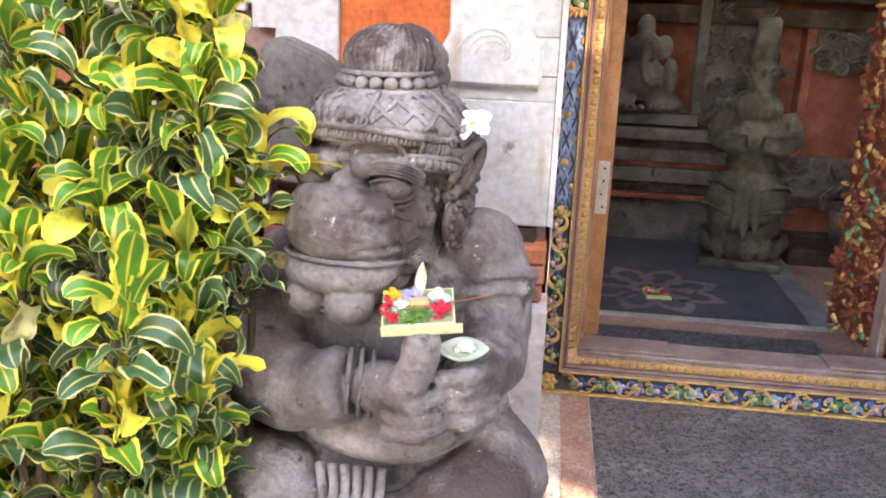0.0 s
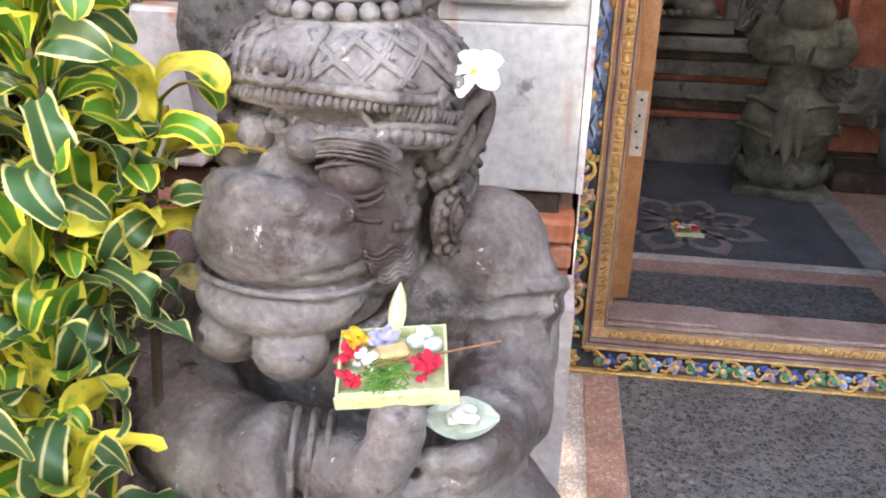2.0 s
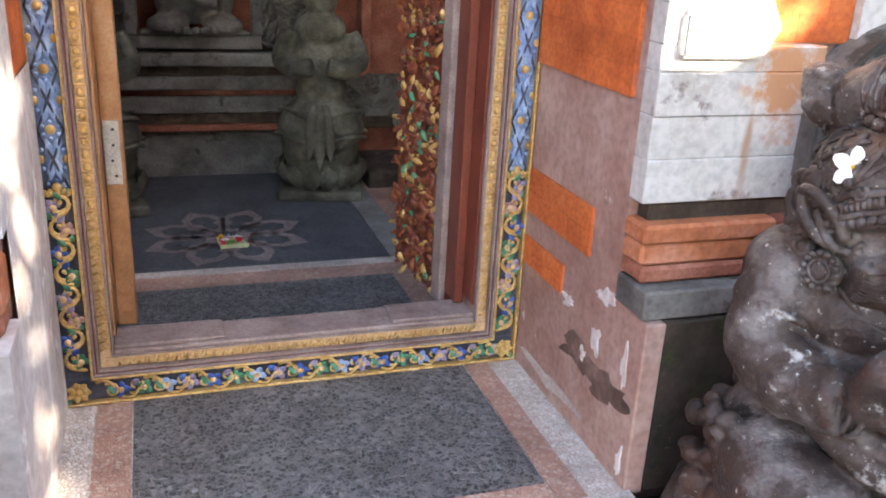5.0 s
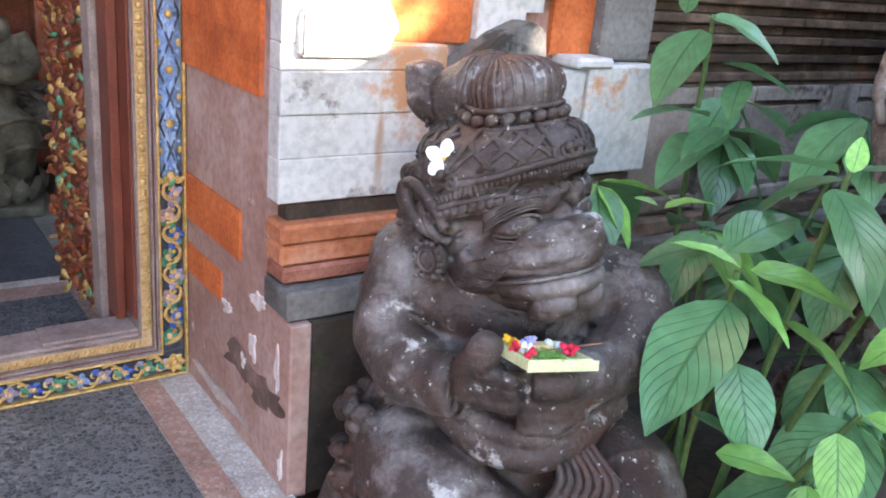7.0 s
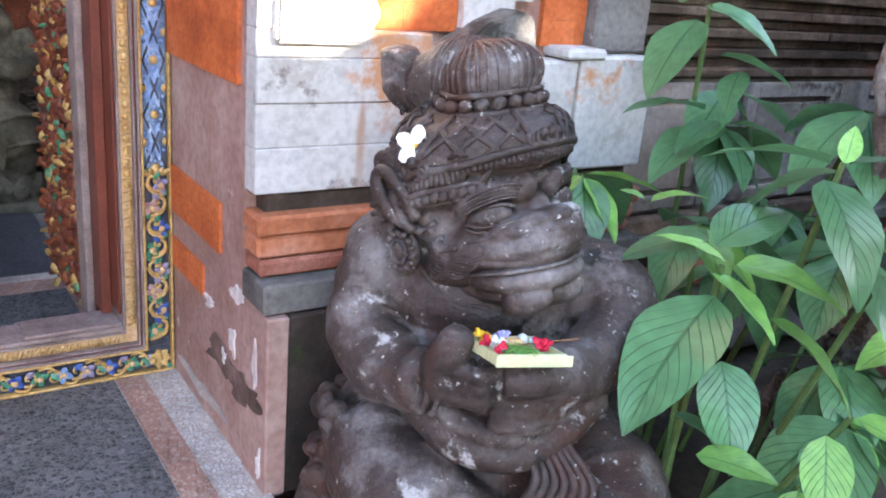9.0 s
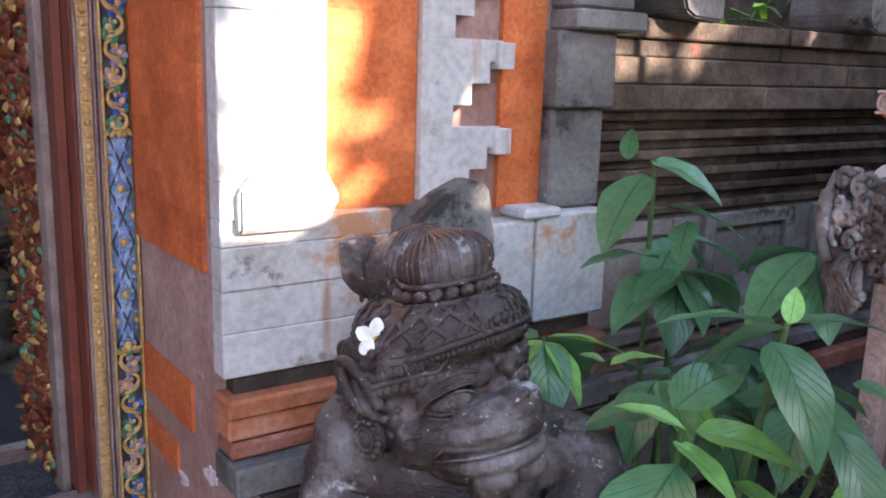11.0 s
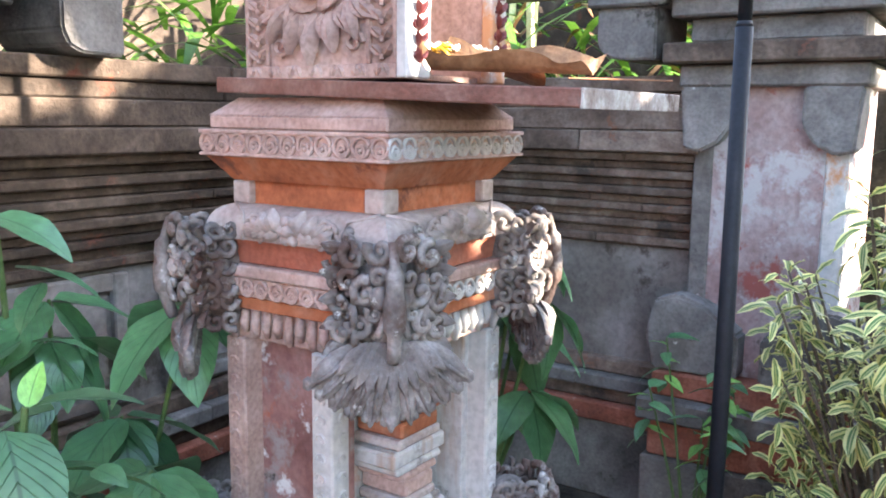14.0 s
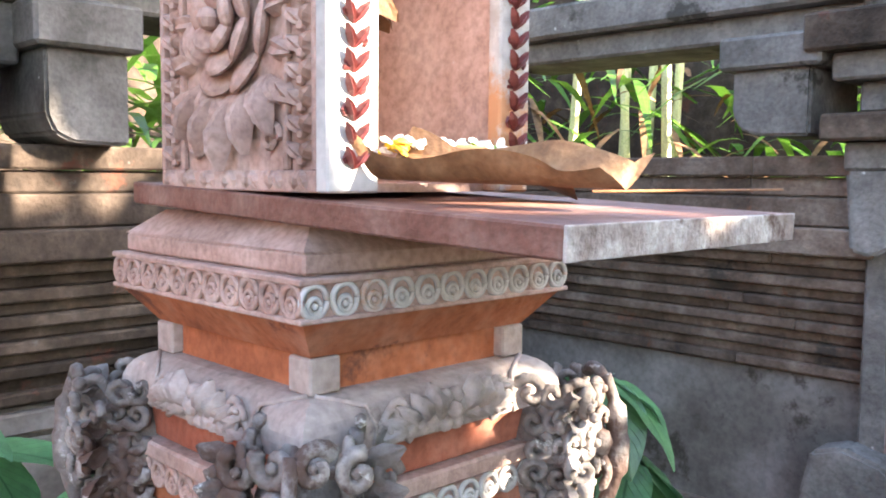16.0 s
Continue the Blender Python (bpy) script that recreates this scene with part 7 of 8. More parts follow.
def garden_pier():
    p = thing("wall_pier", (4.80, -2.15, 0), "mauve rendered garden pier with grey carved wings", "wall", kind="structure")
    bm = bmesh.new()
    box(bm, (0.0, -0.27, -0.3), (0.6, 0.27, 1.64), 0.004)
    part("core", bm, PIER_WASH, p)
    for lo, hi, mt in (((-0.012, -0.275, 0.0), (0.05, -0.20, 1.40), SLAB), ((-0.008, 0.20, 0.0), (0.05, 0.275, 1.64), SLAB_MOSS), ((-0.06, -0.33, 1.62), (0.6, 0.33, 1.70), SLAB_MOSS), ((-0.12, -0.38, 1.703), (0.6, 0.38, 1.78), DARK_WALL), ((-0.04, -0.30, 1.783), (0.6, 0.30, 1.87), SLAB_MOSS), ((-0.10, -0.36, 1.873), (0.6, 0.36, 1.95), SLAB_MOSS), ((-0.16, -0.42, 1.953), (0.6, 0.42, 2.06), DARK_WALL), ((-0.05, -0.3, 2.063), (0.6, 0.3, 2.5), SLAB_MOSS),
                       ((-0.16, -0.40, -0.12), (0.0, 0.38, 0.18), SLAB_MOSS), ((-0.14, -0.38, 0.182), (0.0, 0.36, 0.33), BRICK_DULL), ((-0.18, -0.40, 0.332), (0.0, 0.40, 0.42), SLAB_MOSS), ((-0.12, -0.36, 0.422), (0.0, 0.36, 0.52), BRICK_DULL)):
        bm = bmesh.new()
        box(bm, lo, hi, 0.008)
        part("moulding", bm, mt, p)
    for sy_, y0 in ((1, 0.04), (-1, -0.04)):
        bm = bmesh.new()
        prof = [(y0, 0.525), (y0 + sy_ * 0.33, 0.525), (y0 + sy_ * 0.36, 0.66), (y0 + sy_ * 0.33, 0.80), (y0 + sy_ * 0.24, 0.83), (y0 + sy_ * 0.13, 0.80), (y0 + sy_ * 0.06, 0.74), (y0, 0.70)]
        f = bm.faces.new([bm.verts.new((-0.11, py, pz)) for py, pz in prof])
        ex = bmesh.ops.extrude_face_region(bm, geom=[f])
        bmesh.ops.translate(bm, vec=(0.12, 0, 0), verts=[v for v in ex["geom"] if isinstance(v, bmesh.types.BMVert)])
        bmesh.ops.bevel(bm, geom=list(bm.edges), offset=0.012, segments=2, affect="EDGES")
        part("carved_wing", bm, SLAB_MOSS, p)
        bm = bmesh.new()
        prof = [(sy_ * 0.12, 1.618), (sy_ * 0.12, 1.48), (sy_ * 0.17, 1.41), (sy_ * 0.24, 1.375), (sy_ * 0.30, 1.39), (sy_ * 0.32, 1.618)]
        f = bm.faces.new([bm.verts.new((-0.07, py, pz)) for py, pz in prof])
        ex = bmesh.ops.extrude_face_region(bm, geom=[f])
        bmesh.ops.translate(bm, vec=(0.20, 0, 0), verts=[v for v in ex["geom"] if isinstance(v, bmesh.types.BMVert)])
        bmesh.ops.bevel(bm, geom=list(bm.edges), offset=0.01, segments=2, affect="EDGES")
        part("hanging_stone", bm, SLAB_MOSS, p)


garden_pier()


# ---- plants ----
def aim(at, d, roll=0.0, scale=1.0):
    """The pose of a leaf at at, that runs along d with its face up."""
    d = Vector(d).normalized()
    q = d.to_track_quat("Y", "Z").to_matrix().to_4x4()
    return Matrix.Translation(at) @ q @ Matrix.Rotation(roll, 4, "Y") @ Matrix.Scale(scale, 4)


def put_leaf(plant, mesh, m):
    ob = new("leaf", mesh)
    ob.parent = plant
    ob.matrix_basis = m
    return ob


def croton(at, seed, spots, label):
    plant = thing("croton_shrub", at, label, "shrub", "croton shrubs")
    young = [curled_leaf("croton_leaf", 0.125 + 0.010 * k, 0.050 + 0.005 * (k % 3), (1.3, 2.4, 0.9, 3.2, 1.8, 0.6)[k], (-0.7, 0.9, 0.3, -0.4, 1.6, 0.5)[k], 0.10 + 0.05 * (k % 3), CROTON, k) for k in range(6)]
    old = [curled_leaf("croton_leaf_old", 0.130 + 0.010 * k, 0.044 + 0.004 * (k % 3), (2.2, 3.4, 1.6, 2.8, 1.2, 4.0)[k], (-1.1, 0.9, 0.3, -1.6, 1.4, 0.7)[k], 0.14 + 0.05 * (k % 3), CROTON_OLD, k) for k in range(6)]
    rng = random.Random(seed)
    for i, tip in enumerate(spots):
        tip = Vector(tip) - Vector(at)
        bm = bmesh.new()
        root = Vector((rng.uniform(-0.08, 0.08), rng.uniform(-0.06, 0.06), 0))
        mid = root.lerp(tip, 0.5) + Vector((0, 0, 0.10))
        tube(bm, bez([root, mid, tip], 5), [0.011] * 5 + [0.008] * 5 + [0.005], 6)
        part("branch", bm, BARK, plant)
        n = 17
        out = Vector((tip.x * 0.6, -0.25, 0.15))
        for k in range(n):
            a = k * 2.4 + i
            tilt = 0.20 + 0.80 * (k / n)
            side = Vector((math.cos(a), math.sin(a), 0))
            d = (Vector((0, 0, 1)) * math.cos(tilt * 1.55) + side * math.sin(tilt * 1.55) + out).normalized()
            p = tip - Vector((0, 0, 1)) * 0.14 * (k / n) + side * 0.008
            put_leaf(plant, (young if k < 9 else old)[rng.randrange(6)], aim(p, d, rng.uniform(-0.7, 0.7), rng.uniform(0.70, 1.05)))
    return plant


def edge(z):
    """How near the statue the shrubs reach at this height."""
    for z0, x0, z1, x1 in ((-1, -0.56, 0.25, -0.56), (0.25, -0.56, 0.5, -0.60), (0.5, -0.62, 0.9, -0.55), (0.9, -0.52, 1.05, -0.49), (1.05, -0.49, 1.3, -0.62), (1.3, -0.62, 2, -0.62)):
        if z0 <= z < z1:
            return x0 + (x1 - x0) * (z - z0) / (z1 - z0)
    return -0.62


def scatter(seed, n, x0, width, depth, top=1.38):
    """Branch tips spread over a bush from low to high."""
    rng = random.Random(seed)
    out = []
    for i in range(n):
        z = 0.06 + (top - 0.06) * (i + 0.5) / n
        hi = min(x0 + width, edge(z))
        lo = min(x0, hi - 0.12)
        out.append((lo + (hi - lo) * ((i * 0.618 + 0.11 * rng.random()) % 1.0), depth - 0.09 * math.sin(math.pi * min(1, z / 1.3)) + 0.14 * rng.random(), z))
    return out


croton_near = croton((-0.66, -1.36, -0.12), 21, scatter(5, 27, -0.72, 0.40, -1.38), "bushy croton shrub with yellow-edged twisted leaves beside the statue")
croton((-0.84, -1.34, -0.12), 24, scatter(8, 27, -0.94, 0.30, -1.40), "full croton shrub with curling yellow-edged leaves")
croton((-1.12, -1.38, -0.12), 22, scatter(6, 27, -1.26, 0.36, -1.42), "tall croton shrub with yellow-edged twisted leaves")
croton((-0.88, -1.50, -0.12), 23, scatter(7, 22, -1.10, 0.44, -1.50, 1.05), "low croton shrub with yellow-edged leaves at the path")


def whorl(plant, at, leaves, mesh_new, mesh_old, stem_from, seed):
    rng = random.Random(seed)
    bm = bmesh.new()
    a, b = Vector(stem_from), Vector(at)
    tube(bm, bez([a, a.lerp(b, 0.5) + Vector((0.02, 0, 0.03)), b], 6), [0.010] * 6 + [0.007] * 6 + [0.005], 6)
    part("stem", bm, STEM, plant)
    for az, drop, scale, new_ in leaves:
        d = Vector((math.cos(radians(az)) * math.cos(radians(drop)), math.sin(radians(az)) * math.cos(radians(drop)), -math.sin(radians(drop))))
        m = (mesh_new if new_ else mesh_old)[rng.randrange(2)]
        put_leaf(plant, m, aim(b + d * 0.012, d, rng.uniform(-0.25, 0.25), scale))


def hung_leaf(plant, mesh, base, tip, length, droop, roll=0.0):
    """A leaf laid from base to tip, arched between them."""
    a, b = Vector(base), Vector(tip)
    run, fall = length * (1 - 0.25 * droop), length * droop
    m = aim(a, b - a, roll, (b - a).length / math.hypot(run, fall)) @ Matrix.Rotation(math.atan2(fall, run), 4, "X")
    return put_leaf(plant, mesh, m)


BR_OLD = [leaf_mesh("broad_leaf", 0.27, 0.150, 0.16, 0.28 + 0.10 * k, 0.02, BROAD, 10, 0.1 * k, 0.2) for k in range(2)]
BR_NEW = [leaf_mesh("broad_leaf_young", 0.22, 0.118, 0.22, 0.22 + 0.10 * k, 0.02, BROAD_NEW, 10, 0.1 * k, 0.2) for k in range(2)]


def broadleaf(at, label, whorls):
    plant = thing("broadleaf_plant", at, label, "plant", "broadleaf plants")
    for i, (p, leaves) in enumerate(whorls):
        whorl(plant, Vector(p) - Vector(at), leaves, BR_NEW, BR_OLD, Vector((p[0] * 0.3 + at[0] * 0.7, p[1] * 0.3 + at[1] * 0.7, at[2] - 0.0)) - Vector(at), i + int(at[0] * 10))
    return plant


N_, O_ = True, False
YELLOW_LEAF = leaf_material("all yellow croton leaf", (0.66, 0.50, 0.03), (0.80, 0.68, 0.10), 0.40, None, 0.35)
fallen = hung_leaf(croton_near, curled_leaf("yellow_leaf", 0.10, 0.030, 0.5, 0.4, 0.06, YELLOW_LEAF), Vector((-0.436, -1.430, 1.018)) - croton_near.matrix_world.translation, Vector((-0.371, -1.400, 0.994)) - croton_near.matrix_world.translation, 0.09, 0.05)
tagged(fallen, "all yellow leaf")
near_plant = broadleaf((2.10, -1.42, -0.12), "leafy green plant with broad veined leaves beside the dark statue", [
    ((2.50, -1.52, 0.50), [(230, 20, 1.0, O_), (260, 40, 1.1, O_), (-70, 25, 1.0, O_), (180, 30, 1.0, O_), (0, 20, 0.9, O_), (90, 10, 0.9, O_)]),
    ((2.20, -1.66, 0.34), [(220, 25, 0.9, N_), (190, 50, 0.9, O_), (-60, 35, 1.0, O_), (-100, 50, 1.0, N_), (80, 10, 0.8, O_), (140, 20, 0.9, O_)]),
    ((2.05, -1.05, 0.86), [(190, 15, 0.75, N_), (-40, -5, 0.85, N_), (240, 30, 0.8, O_), (20, 15, 1.0, O_), (110, 10, 0.8, O_), (-80, 35, 0.8, N_)]),
    ((2.30, -1.20, 0.76), [(200, 15, 0.9, O_), (-20, 10, 1.1, O_), (250, 20, 0.9, N_), (-60, 30, 1.0, N_), (60, 0, 0.8, O_)]),
    ((2.02, -1.74, 0.30), [(200, 10, 0.9, O_), (240, 30, 1.0, O_), (-70, 20, 1.0, N_), (-20, 15, 0.9, N_), (100, 5, 0.8, O_)]),
    ((2.36, -1.64, 0.44), [(210, 30, 1.05, O_), (245, 50, 1.0, N_), (-75, 35, 1.05, O_), (170, 20, 1.0, O_), (10, 20, 1.0, O_), (-30, 30, 0.9, N_)]),
    ((2.60, -1.66, 0.62), [(205, 25, 1.0, O_), (240, 45, 1.0, O_), (-70, 30, 1.0, O_), (160, 10, 0.9, N_), (20, 15, 0.9, O_)]),
    ((2.62, -1.40, 0.72), [(200, 25, 1.0, O_), (250, 20, 1.0, O_), (-60, 30, 1.0, O_), (120, 10, 0.9, O_), (30, 10, 0.9, O_)]),
])
tall_plant = broadleaf((2.66, -0.85, -0.12), "tall broad-leaved green plant before the mossy garden wall", [
    ((2.72, -0.88, 1.02), [(-15, 10, 1.1, O_), (-50, 45, 1.0, O_), (200, 25, 0.9, O_)]),
    ((2.70, -0.90, 0.92), [(182, 6, 1.15, O_), (0, 10, 1.2, O_), (225, 42, 0.95, O_), (-60, 35, 1.0, O_), (255, 20, 0.8, O_)]),
    ((2.80, -1.05, 0.72), [(200, 15, 1.1, O_), (-20, 15, 1.1, O_), (240, 35, 1.0, O_), (-70, 35, 1.0, O_), (100, 10, 0.9, O_)]),
    ((2.60, -1.15, 0.60), [(200, 15, 1.0, O_), (-30, 20, 1.0, O_), (250, 30, 1.0, O_), (150, 10, 0.9, O_)]),
    ((2.90, -1.20, 1.02), [(170, 25, 1.15, O_), (230, 40, 1.0, O_), (20, 25, 0.9, O_), (90, 10, 0.9, O_)]),
])
broadleaf((4.05, -1.25, -0.12), "dark broad-leaved plant behind the shrine pillar", [
    ((3.95, -1.45, 0.98), [(-60, 10, 0.95, O_), (-100, 40, 1.0, O_), (170, 5, 0.9, O_), (20, 10, 1.0, O_), (-20, 35, 1.0, O_)]),
    ((3.88, -1.62, 1.12), [(-80, 25, 0.95, O_), (-120, 45, 0.9, O_), (-40, 30, 0.95, O_), (60, 10, 0.9, O_)]),
    ((3.95, -1.66, 0.92), [(-75, 40, 1.05, O_), (-110, 60, 1.0, O_), (-35, 35, 1.0, O_), (200, 30, 0.9, O_)]),
    ((4.10, -1.50, 0.80), [(-70, 25, 1.1, O_), (-110, 55, 1.1, O_), (150, 20, 0.9, O_), (0, 20, 1.0, O_)]),
    ((4.00, -1.60, 0.58), [(-80, 30, 1.1, O_), (-120, 50, 1.0, O_), (180, 20, 0.9, O_), (-30, 25, 1.0, O_)]),
    ((4.20, -1.35, 0.45), [(-90, 20, 1.1, O_), (190, 30, 1.0, O_), (0, 20, 1.0, O_), (230, 50, 1.0, O_)]),
])
# single leaves of the two plants, each from its stalk to its tip
NEAR_LEAVES = [
    ((1.994, -1.521, 0.74), (1.754, -1.565, 0.521), O_),
    ((1.976, -1.578, 0.633), (1.919, -1.686, 0.463), O_),
    ((1.995, -1.503, 0.783), (2.01, -1.657, 0.695), N_),
    ((2.033, -1.524, 0.801), (2.175, -1.683, 0.738), N_),
    ((2.018, -1.511, 0.805), (1.924, -1.403, 0.835), N_),
    ((2.088, -1.579, 0.705), (2.143, -1.757, 0.566), N_),
    ((2.233, -1.545, 0.995), (2.031, -1.399, 0.985), O_),
    ((2.22, -1.548, 0.964), (2.153, -1.715, 0.761), O_),
    ((2.261, -1.564, 0.999), (2.391, -1.69, 0.993), O_),
    ((2.254, -1.56, 0.998), (2.299, -1.538, 1.066), N_),
    ((2.288, -1.667, 0.802), (2.228, -1.804, 0.618), O_),
    ((2.188, -1.745, 0.548), (2.26, -1.903, 0.458), N_),
    ((2.095, -1.747, 0.535), (2.027, -1.821, 0.395), N_),
    ((1.883, -1.563, 0.536), (1.938, -1.701, 0.461), O_),
    ((1.858, -1.65, 0.503), (1.931, -1.774, 0.494), N_),
    ((2.336, -1.505, 0.961), (2.23, -1.351, 0.823), O_),
    ((2.037, -1.449, 0.83), (1.916, -1.326, 0.753), O_),
    ((2.084, -1.429, 0.805), (2.304, -1.44, 0.856), O_),
    ((2.089, -1.219, 0.844), (2.044, -1.18, 0.857), N_),
    ((2.077, -1.248, 0.847), (2.181, -1.318, 0.864), N_),
    ((2.288, -1.688, 0.908), (2.297, -1.767, 0.892), O_),
    ((2.266, -1.496, 0.857), (2.481, -1.626, 0.771), O_),
]
TALL_LEAVES = [
    ((2.578, -0.856, 1.206), (2.399, -0.888, 0.998), O_),
    ((2.598, -0.854, 1.244), (2.687, -1.044, 1.138), O_),
    ((2.615, -0.918, 1.122), (2.717, -1.102, 1.052), O_),
    ((2.567, -0.942, 0.978), (2.34, -0.861, 0.957), O_),
    ((2.589, -0.97, 0.952), (2.443, -0.976, 0.865), O_),
    ((2.607, -0.986, 0.946), (2.683, -1.132, 0.92), O_),
    ((2.655, -0.964, 1.083), (2.561, -1.017, 0.978), O_),
    ((2.548, -0.816, 1.246), (2.529, -0.843, 1.337), O_),
]
for plant, leaves in ((near_plant, NEAR_LEAVES), (tall_plant, TALL_LEAVES)):
    o = plant.matrix_world.translation
    for k, (base, tip, young_) in enumerate(leaves):
        hung_leaf(plant, (BR_NEW if young_ else BR_OLD)[k % 2], Vector(base) - o, Vector(tip) - o, 0.22 if young_ else 0.27, (0.22 if young_ else 0.28) + 0.10 * (k % 2), 0.25 * math.sin(k * 2.3))
for plant, base, top in ((near_plant, (2.14, -1.44, -0.12), (2.25, -1.56, 1.00)), (near_plant, (2.06, -1.42, -0.12), (2.01, -1.51, 0.80)), (near_plant, (2.16, -1.46, -0.12), (2.29, -1.67, 0.80)), (near_plant, (2.10, -1.48, -0.12), (2.18, -1.74, 0.55)), (tall_plant, (2.64, -0.86, -0.12), (2.60, -0.87, 1.25))):
    o = plant.matrix_world.translation
    bm = bmesh.new()
    tube(bm, bez([Vector(base) - o, Vector(base).lerp(Vector(top), 0.5) - o + Vector((0.02, 0.02, 0.0)), Vector(top) - o], 6), [0.011] * 6 + [0.008] * 6 + [0.006], 7)
    part("stem", bm, STEM, plant)
SM = [leaf_mesh("small_leaf", 0.13, 0.062, 0.2, 0.3, 0.02, BROAD, 7), leaf_mesh("small_leaf", 0.11, 0.055, 0.2, 0.2, 0.02, BROAD_NEW, 7)]
seedling = thing("young_shrub", (4.50, -2.02, -0.12), "small green shrub at the foot of the garden pier", "shrub")
rng = random.Random(31)
for i in range(7):
    tip = Vector((rng.uniform(-0.16, 0.12), rng.uniform(-0.18, 0.16), rng.uniform(0.45, 0.80)))
    bm = bmesh.new()
    tube(bm, [(0, 0, 0), tip * 0.6 + Vector((0.01, 0, 0)), tip], [0.007, 0.005, 0.003], 5)
    part("stem", bm, STEM, seedling)
    for k in range(7):
        a = k * 2.4 + i
        put_leaf(seedling, SM[k % 2], aim(tip - Vector((0, 0, 0.03 * k)), (math.cos(a), math.sin(a), 0.25 - 0.12 * k), 0.2, rng.uniform(0.7, 1.05)))

# small-leaved variegated bush at the path's end
bush = thing("variegated_bush", (4.25, -2.80, -0.12), "dense bush of small yellow-edged leaves", "bush")
BL = [leaf_mesh("bush_leaf", 0.088 + 0.012 * k, 0.030, 0.3, 0.2 + 0.25 * k, 0.10, BUSH, 7, 0.5 * k, 0.3, 1.1) for k in range(3)]
rng = random.Random(77)
for i in range(96):
    a, r = rng.random() * 6.28, 0.47 * math.sqrt(rng.random())
    tip = Vector((r * math.cos(a) * 0.9, r * math.sin(a), 0.22 + rng.random() ** 0.8 * 1.42 * (1 - 0.6 * r)))
    bm = bmesh.new()
    tube(bm, bez([(tip.x * 0.2, tip.y * 0.2, 0), tip * 0.6 + Vector((0.02, 0.01, 0)), tip], 4), [0.009] * 4 + [0.006] * 4 + [0.003], 5)
    part("branch", bm, BARK, bush)
    for k in range(15):
        b_ = k * 2.4 + i
        put_leaf(bush, BL[k % 3], aim(tip - Vector((0, 0, 0.013 * k)), (math.cos(b_), math.sin(b_), 1.0 - 0.12 * k), rng.uniform(-0.5, 0.5), rng.uniform(0.8, 1.15)))


# ---- garden beyond the walls: joined masses of leaves ----
def leaf_mass(name, n, place, length, width, mat, label, seed, droop=0.5, up=0.5):
    rng = random.Random(seed)
    verts, fcs, uvs = [], [], []
    for i in range(n):
        p = Vector(place(rng))
        a = rng.random() * 6.28
        d = Vector((math.cos(a), math.sin(a), rng.uniform(-0.4, 1.0) * up * 2)).normalized()
        s = d.cross(Vector((0, 0, 1))).normalized()
        L, W = length * rng.uniform(0.6, 1.3), width * rng.uniform(0.7, 1.2)
        b0 = len(verts)
        for j in range(5):
            t = j / 4
            w = W * 0.5 * (0.25 + math.sin(math.pi * min(1, t * 0.9 + 0.1))) * (1 - 0.6 * t * t)
            c = p + d * L * t - Vector((0, 0, 1)) * droop * L * t * t
            verts += [c - s * w, c + s * w]
            uvs += [(0.0, t), (1.0, t)]
        for j in range(4):
            fcs.append((b0 + 2 * j, b0 + 2 * j + 1, b0 + 2 * j + 3, b0 + 2 * j + 2))
    me = bpy.data.meshes.new(name)
    me.from_pydata([tuple(v) for v in verts], [], fcs)
    layer = me.uv_layers.new(name="UVMap")
    for lp in me.loops:
        layer.data[lp.index].uv = uvs[lp.vertex_index]
    me.materials.append(mat)
    return tagged(new(name, me), label, "foliage", kind="stuff")


leaf_mass("garden_foliage", 260, lambda r: (r.uniform(2.8, 5.2), r.uniform(0.15, 1.3), r.uniform(1.2, 2.3)), 0.55, 0.05, JUNGLE, "strap-leaved green plants beyond the garden wall", 3)
leaf_mass("garden_foliage", 330, lambda r: (r.uniform(5.3, 6.8), r.uniform(-2.0, 1.0), r.uniform(1.1, 2.6)), 0.5, 0.05, JUNGLE, "sunlit strap leaves and canes beyond the wall", 4)
leaf_mass("garden_foliage", 120, lambda r: (r.uniform(5.3, 6.6), r.uniform(-2.0, 0.6), r.uniform(1.3, 2.4)), 0.45, 0.035, DRY_LEAF, "dry brown leaves among the garden plants", 6)
leaf_mass("garden_foliage", 1900, lambda r: (r.uniform(6.5, 9.5), r.uniform(-5.5, -2.3), r.uniform(-0.1, 1.0) + 0.9 * r.random() ** 2), 0.34, 0.075, JUNGLE, "pale sunlit shrubs at the end of the garden", 5)
bm = bmesh.new()
box(bm, (3.2, 1.6, -0.3), (7.2, 1.8, 3.4))
box(bm, (7.0, -2.3, -0.3), (7.2, 1.6, 3.4))
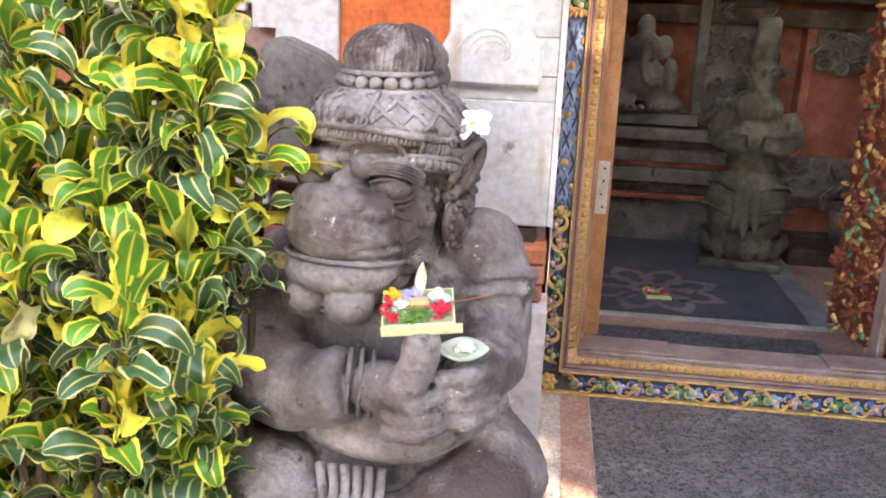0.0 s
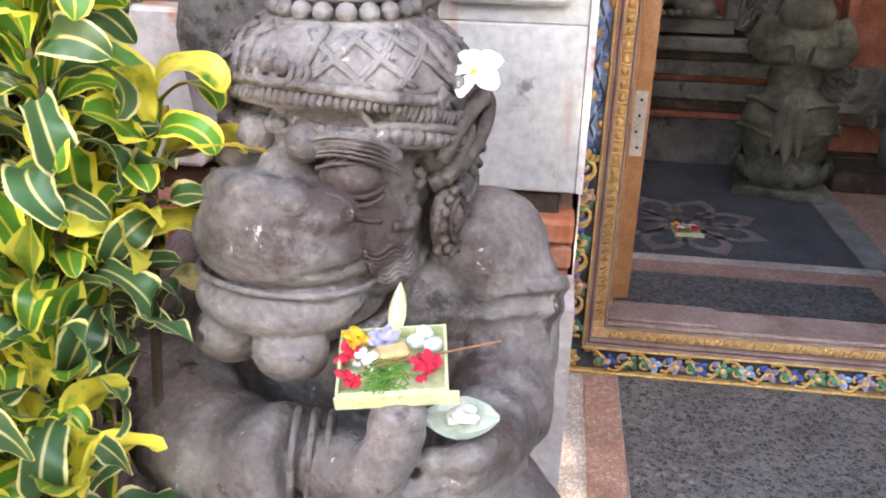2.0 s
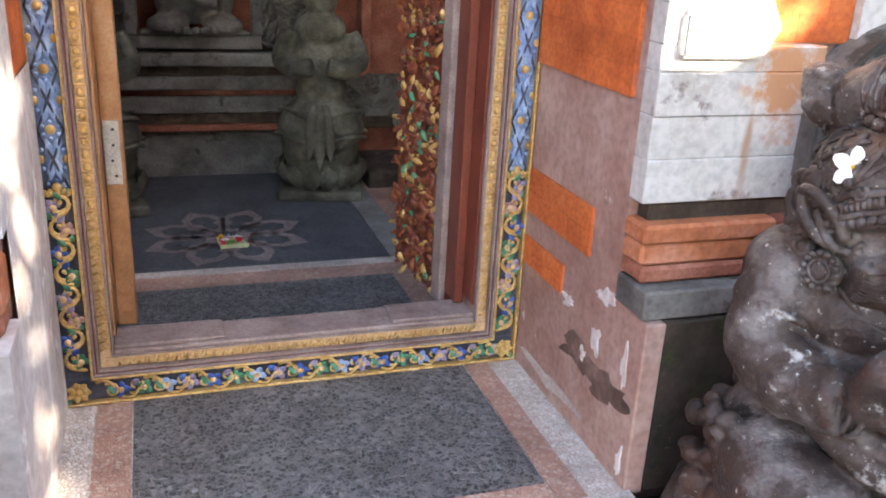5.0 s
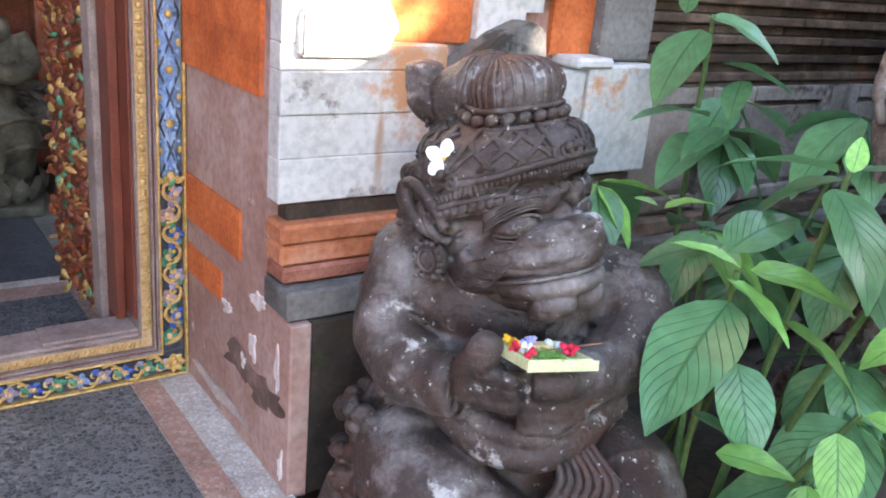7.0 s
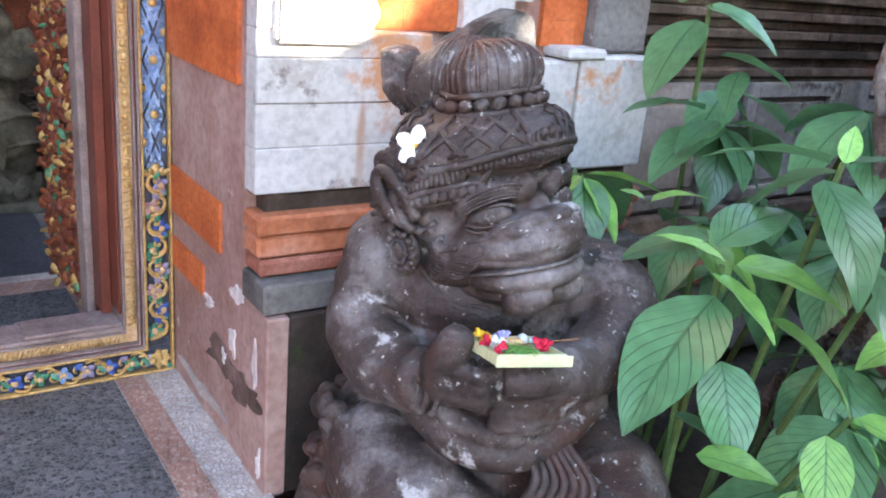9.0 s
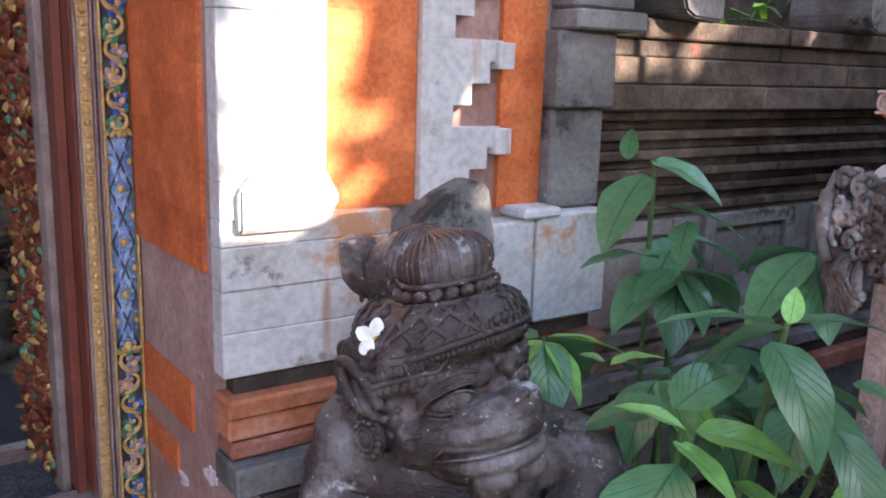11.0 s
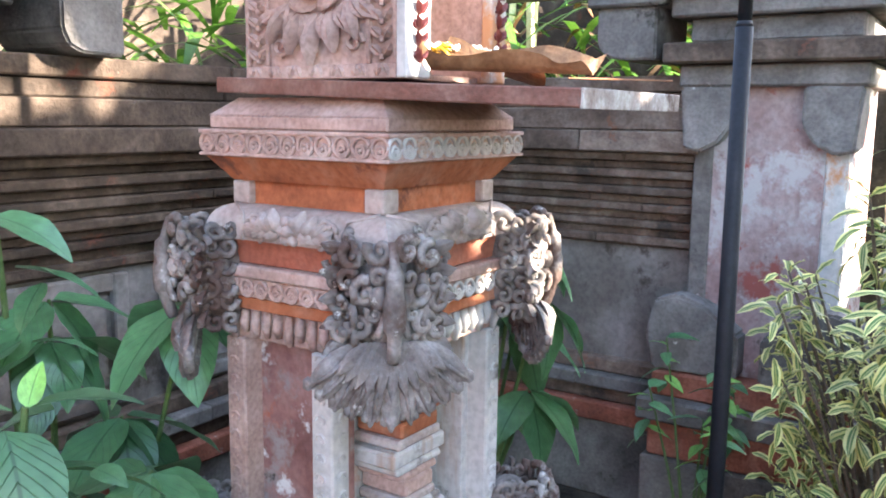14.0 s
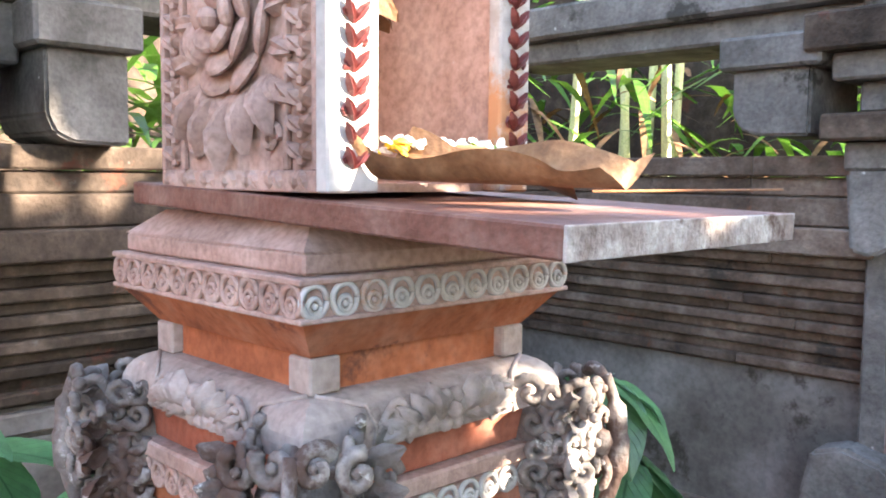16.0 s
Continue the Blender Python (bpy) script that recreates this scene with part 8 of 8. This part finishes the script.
solid("wall_garden_back", bm, DARK_WALL, "dark wall behind the garden plants", "wall", "structure")
bm = bmesh.new()
box(bm, (10.0, -8.0, -0.3), (10.2, 2.0, 2.2))
solid("wall_far", bm, WHITE_WALL, "pale rendered wall at the far side of the garden", "wall", "structure")
bm = bmesh.new()
for i in range(9):
    r = random.Random(i)
    x, y = r.uniform(5.4, 6.4), r.uniform(-1.9, 0.2)
    tube(bm, [(x, y, -0.12), (x + r.uniform(-0.2, 0.2), y + r.uniform(-0.3, 0.3), 3.0)], 0.022, 8)
solid("bamboo_canes", bm, PALM, "slender pale canes beyond the garden wall", "canes", "stuff")
# boundary walls behind the walker, and unseen crowns added to shade the gate
bm = bmesh.new()
box(bm, (-4.2, -7.0, -0.3), (-4.0, 0.3, 2.6))
box(bm, (-4.0, 0.0, -0.3), (-1.22, 0.3, 2.6))
solid("wall_boundary", bm, BRICK_DULL, "brick boundary wall along the path", "wall", "structure")
sh = Vector((math.cos(radians(SUN_AZ)), math.sin(radians(SUN_AZ)), 0))
sw = Vector((-sh.y, sh.x, 0))
TAN = math.tan(radians(SUN_EL))


def clear(w, q):
    """Whether a gap is cut in the added crowns here for a sun patch: across the sun's way, and in height over it."""
    gaps = ((0.80, 1.42, 0.46, 2.1), (1.42, 1.92, -0.08, 0.56), (1.78, 2.22, -0.55, -0.06), (2.05, 2.85, 0.58, 0.97), (1.66, 1.98, 0.52, 1.08), (1.56, 1.74, 0.54, 0.96), (-0.10, 0.26, 1.00, 2.1), (-0.38, -0.01, -0.45, 0.98), (3.02, 9, -1.3, 9))
    return any(a < w < b and c < q < d for a, b, c, d in gaps)


def hedge_place(r):
    while True:
        w, q, s = r.uniform(-4.5, 4.5), r.uniform(-3.6, 2.4), r.uniform(7.6, 8.4)
        if not clear(w, q):
            p = sh * s + sw * w
            z = q + s * TAN
            if z > 0:
                return (p.x, p.y, z)


leaf_mass("tree_crowns", 46000, hedge_place, 0.28, 0.18, JUNGLE, "unseen dense tree crowns added to shade the gate", 9, 0.3, 0.3)
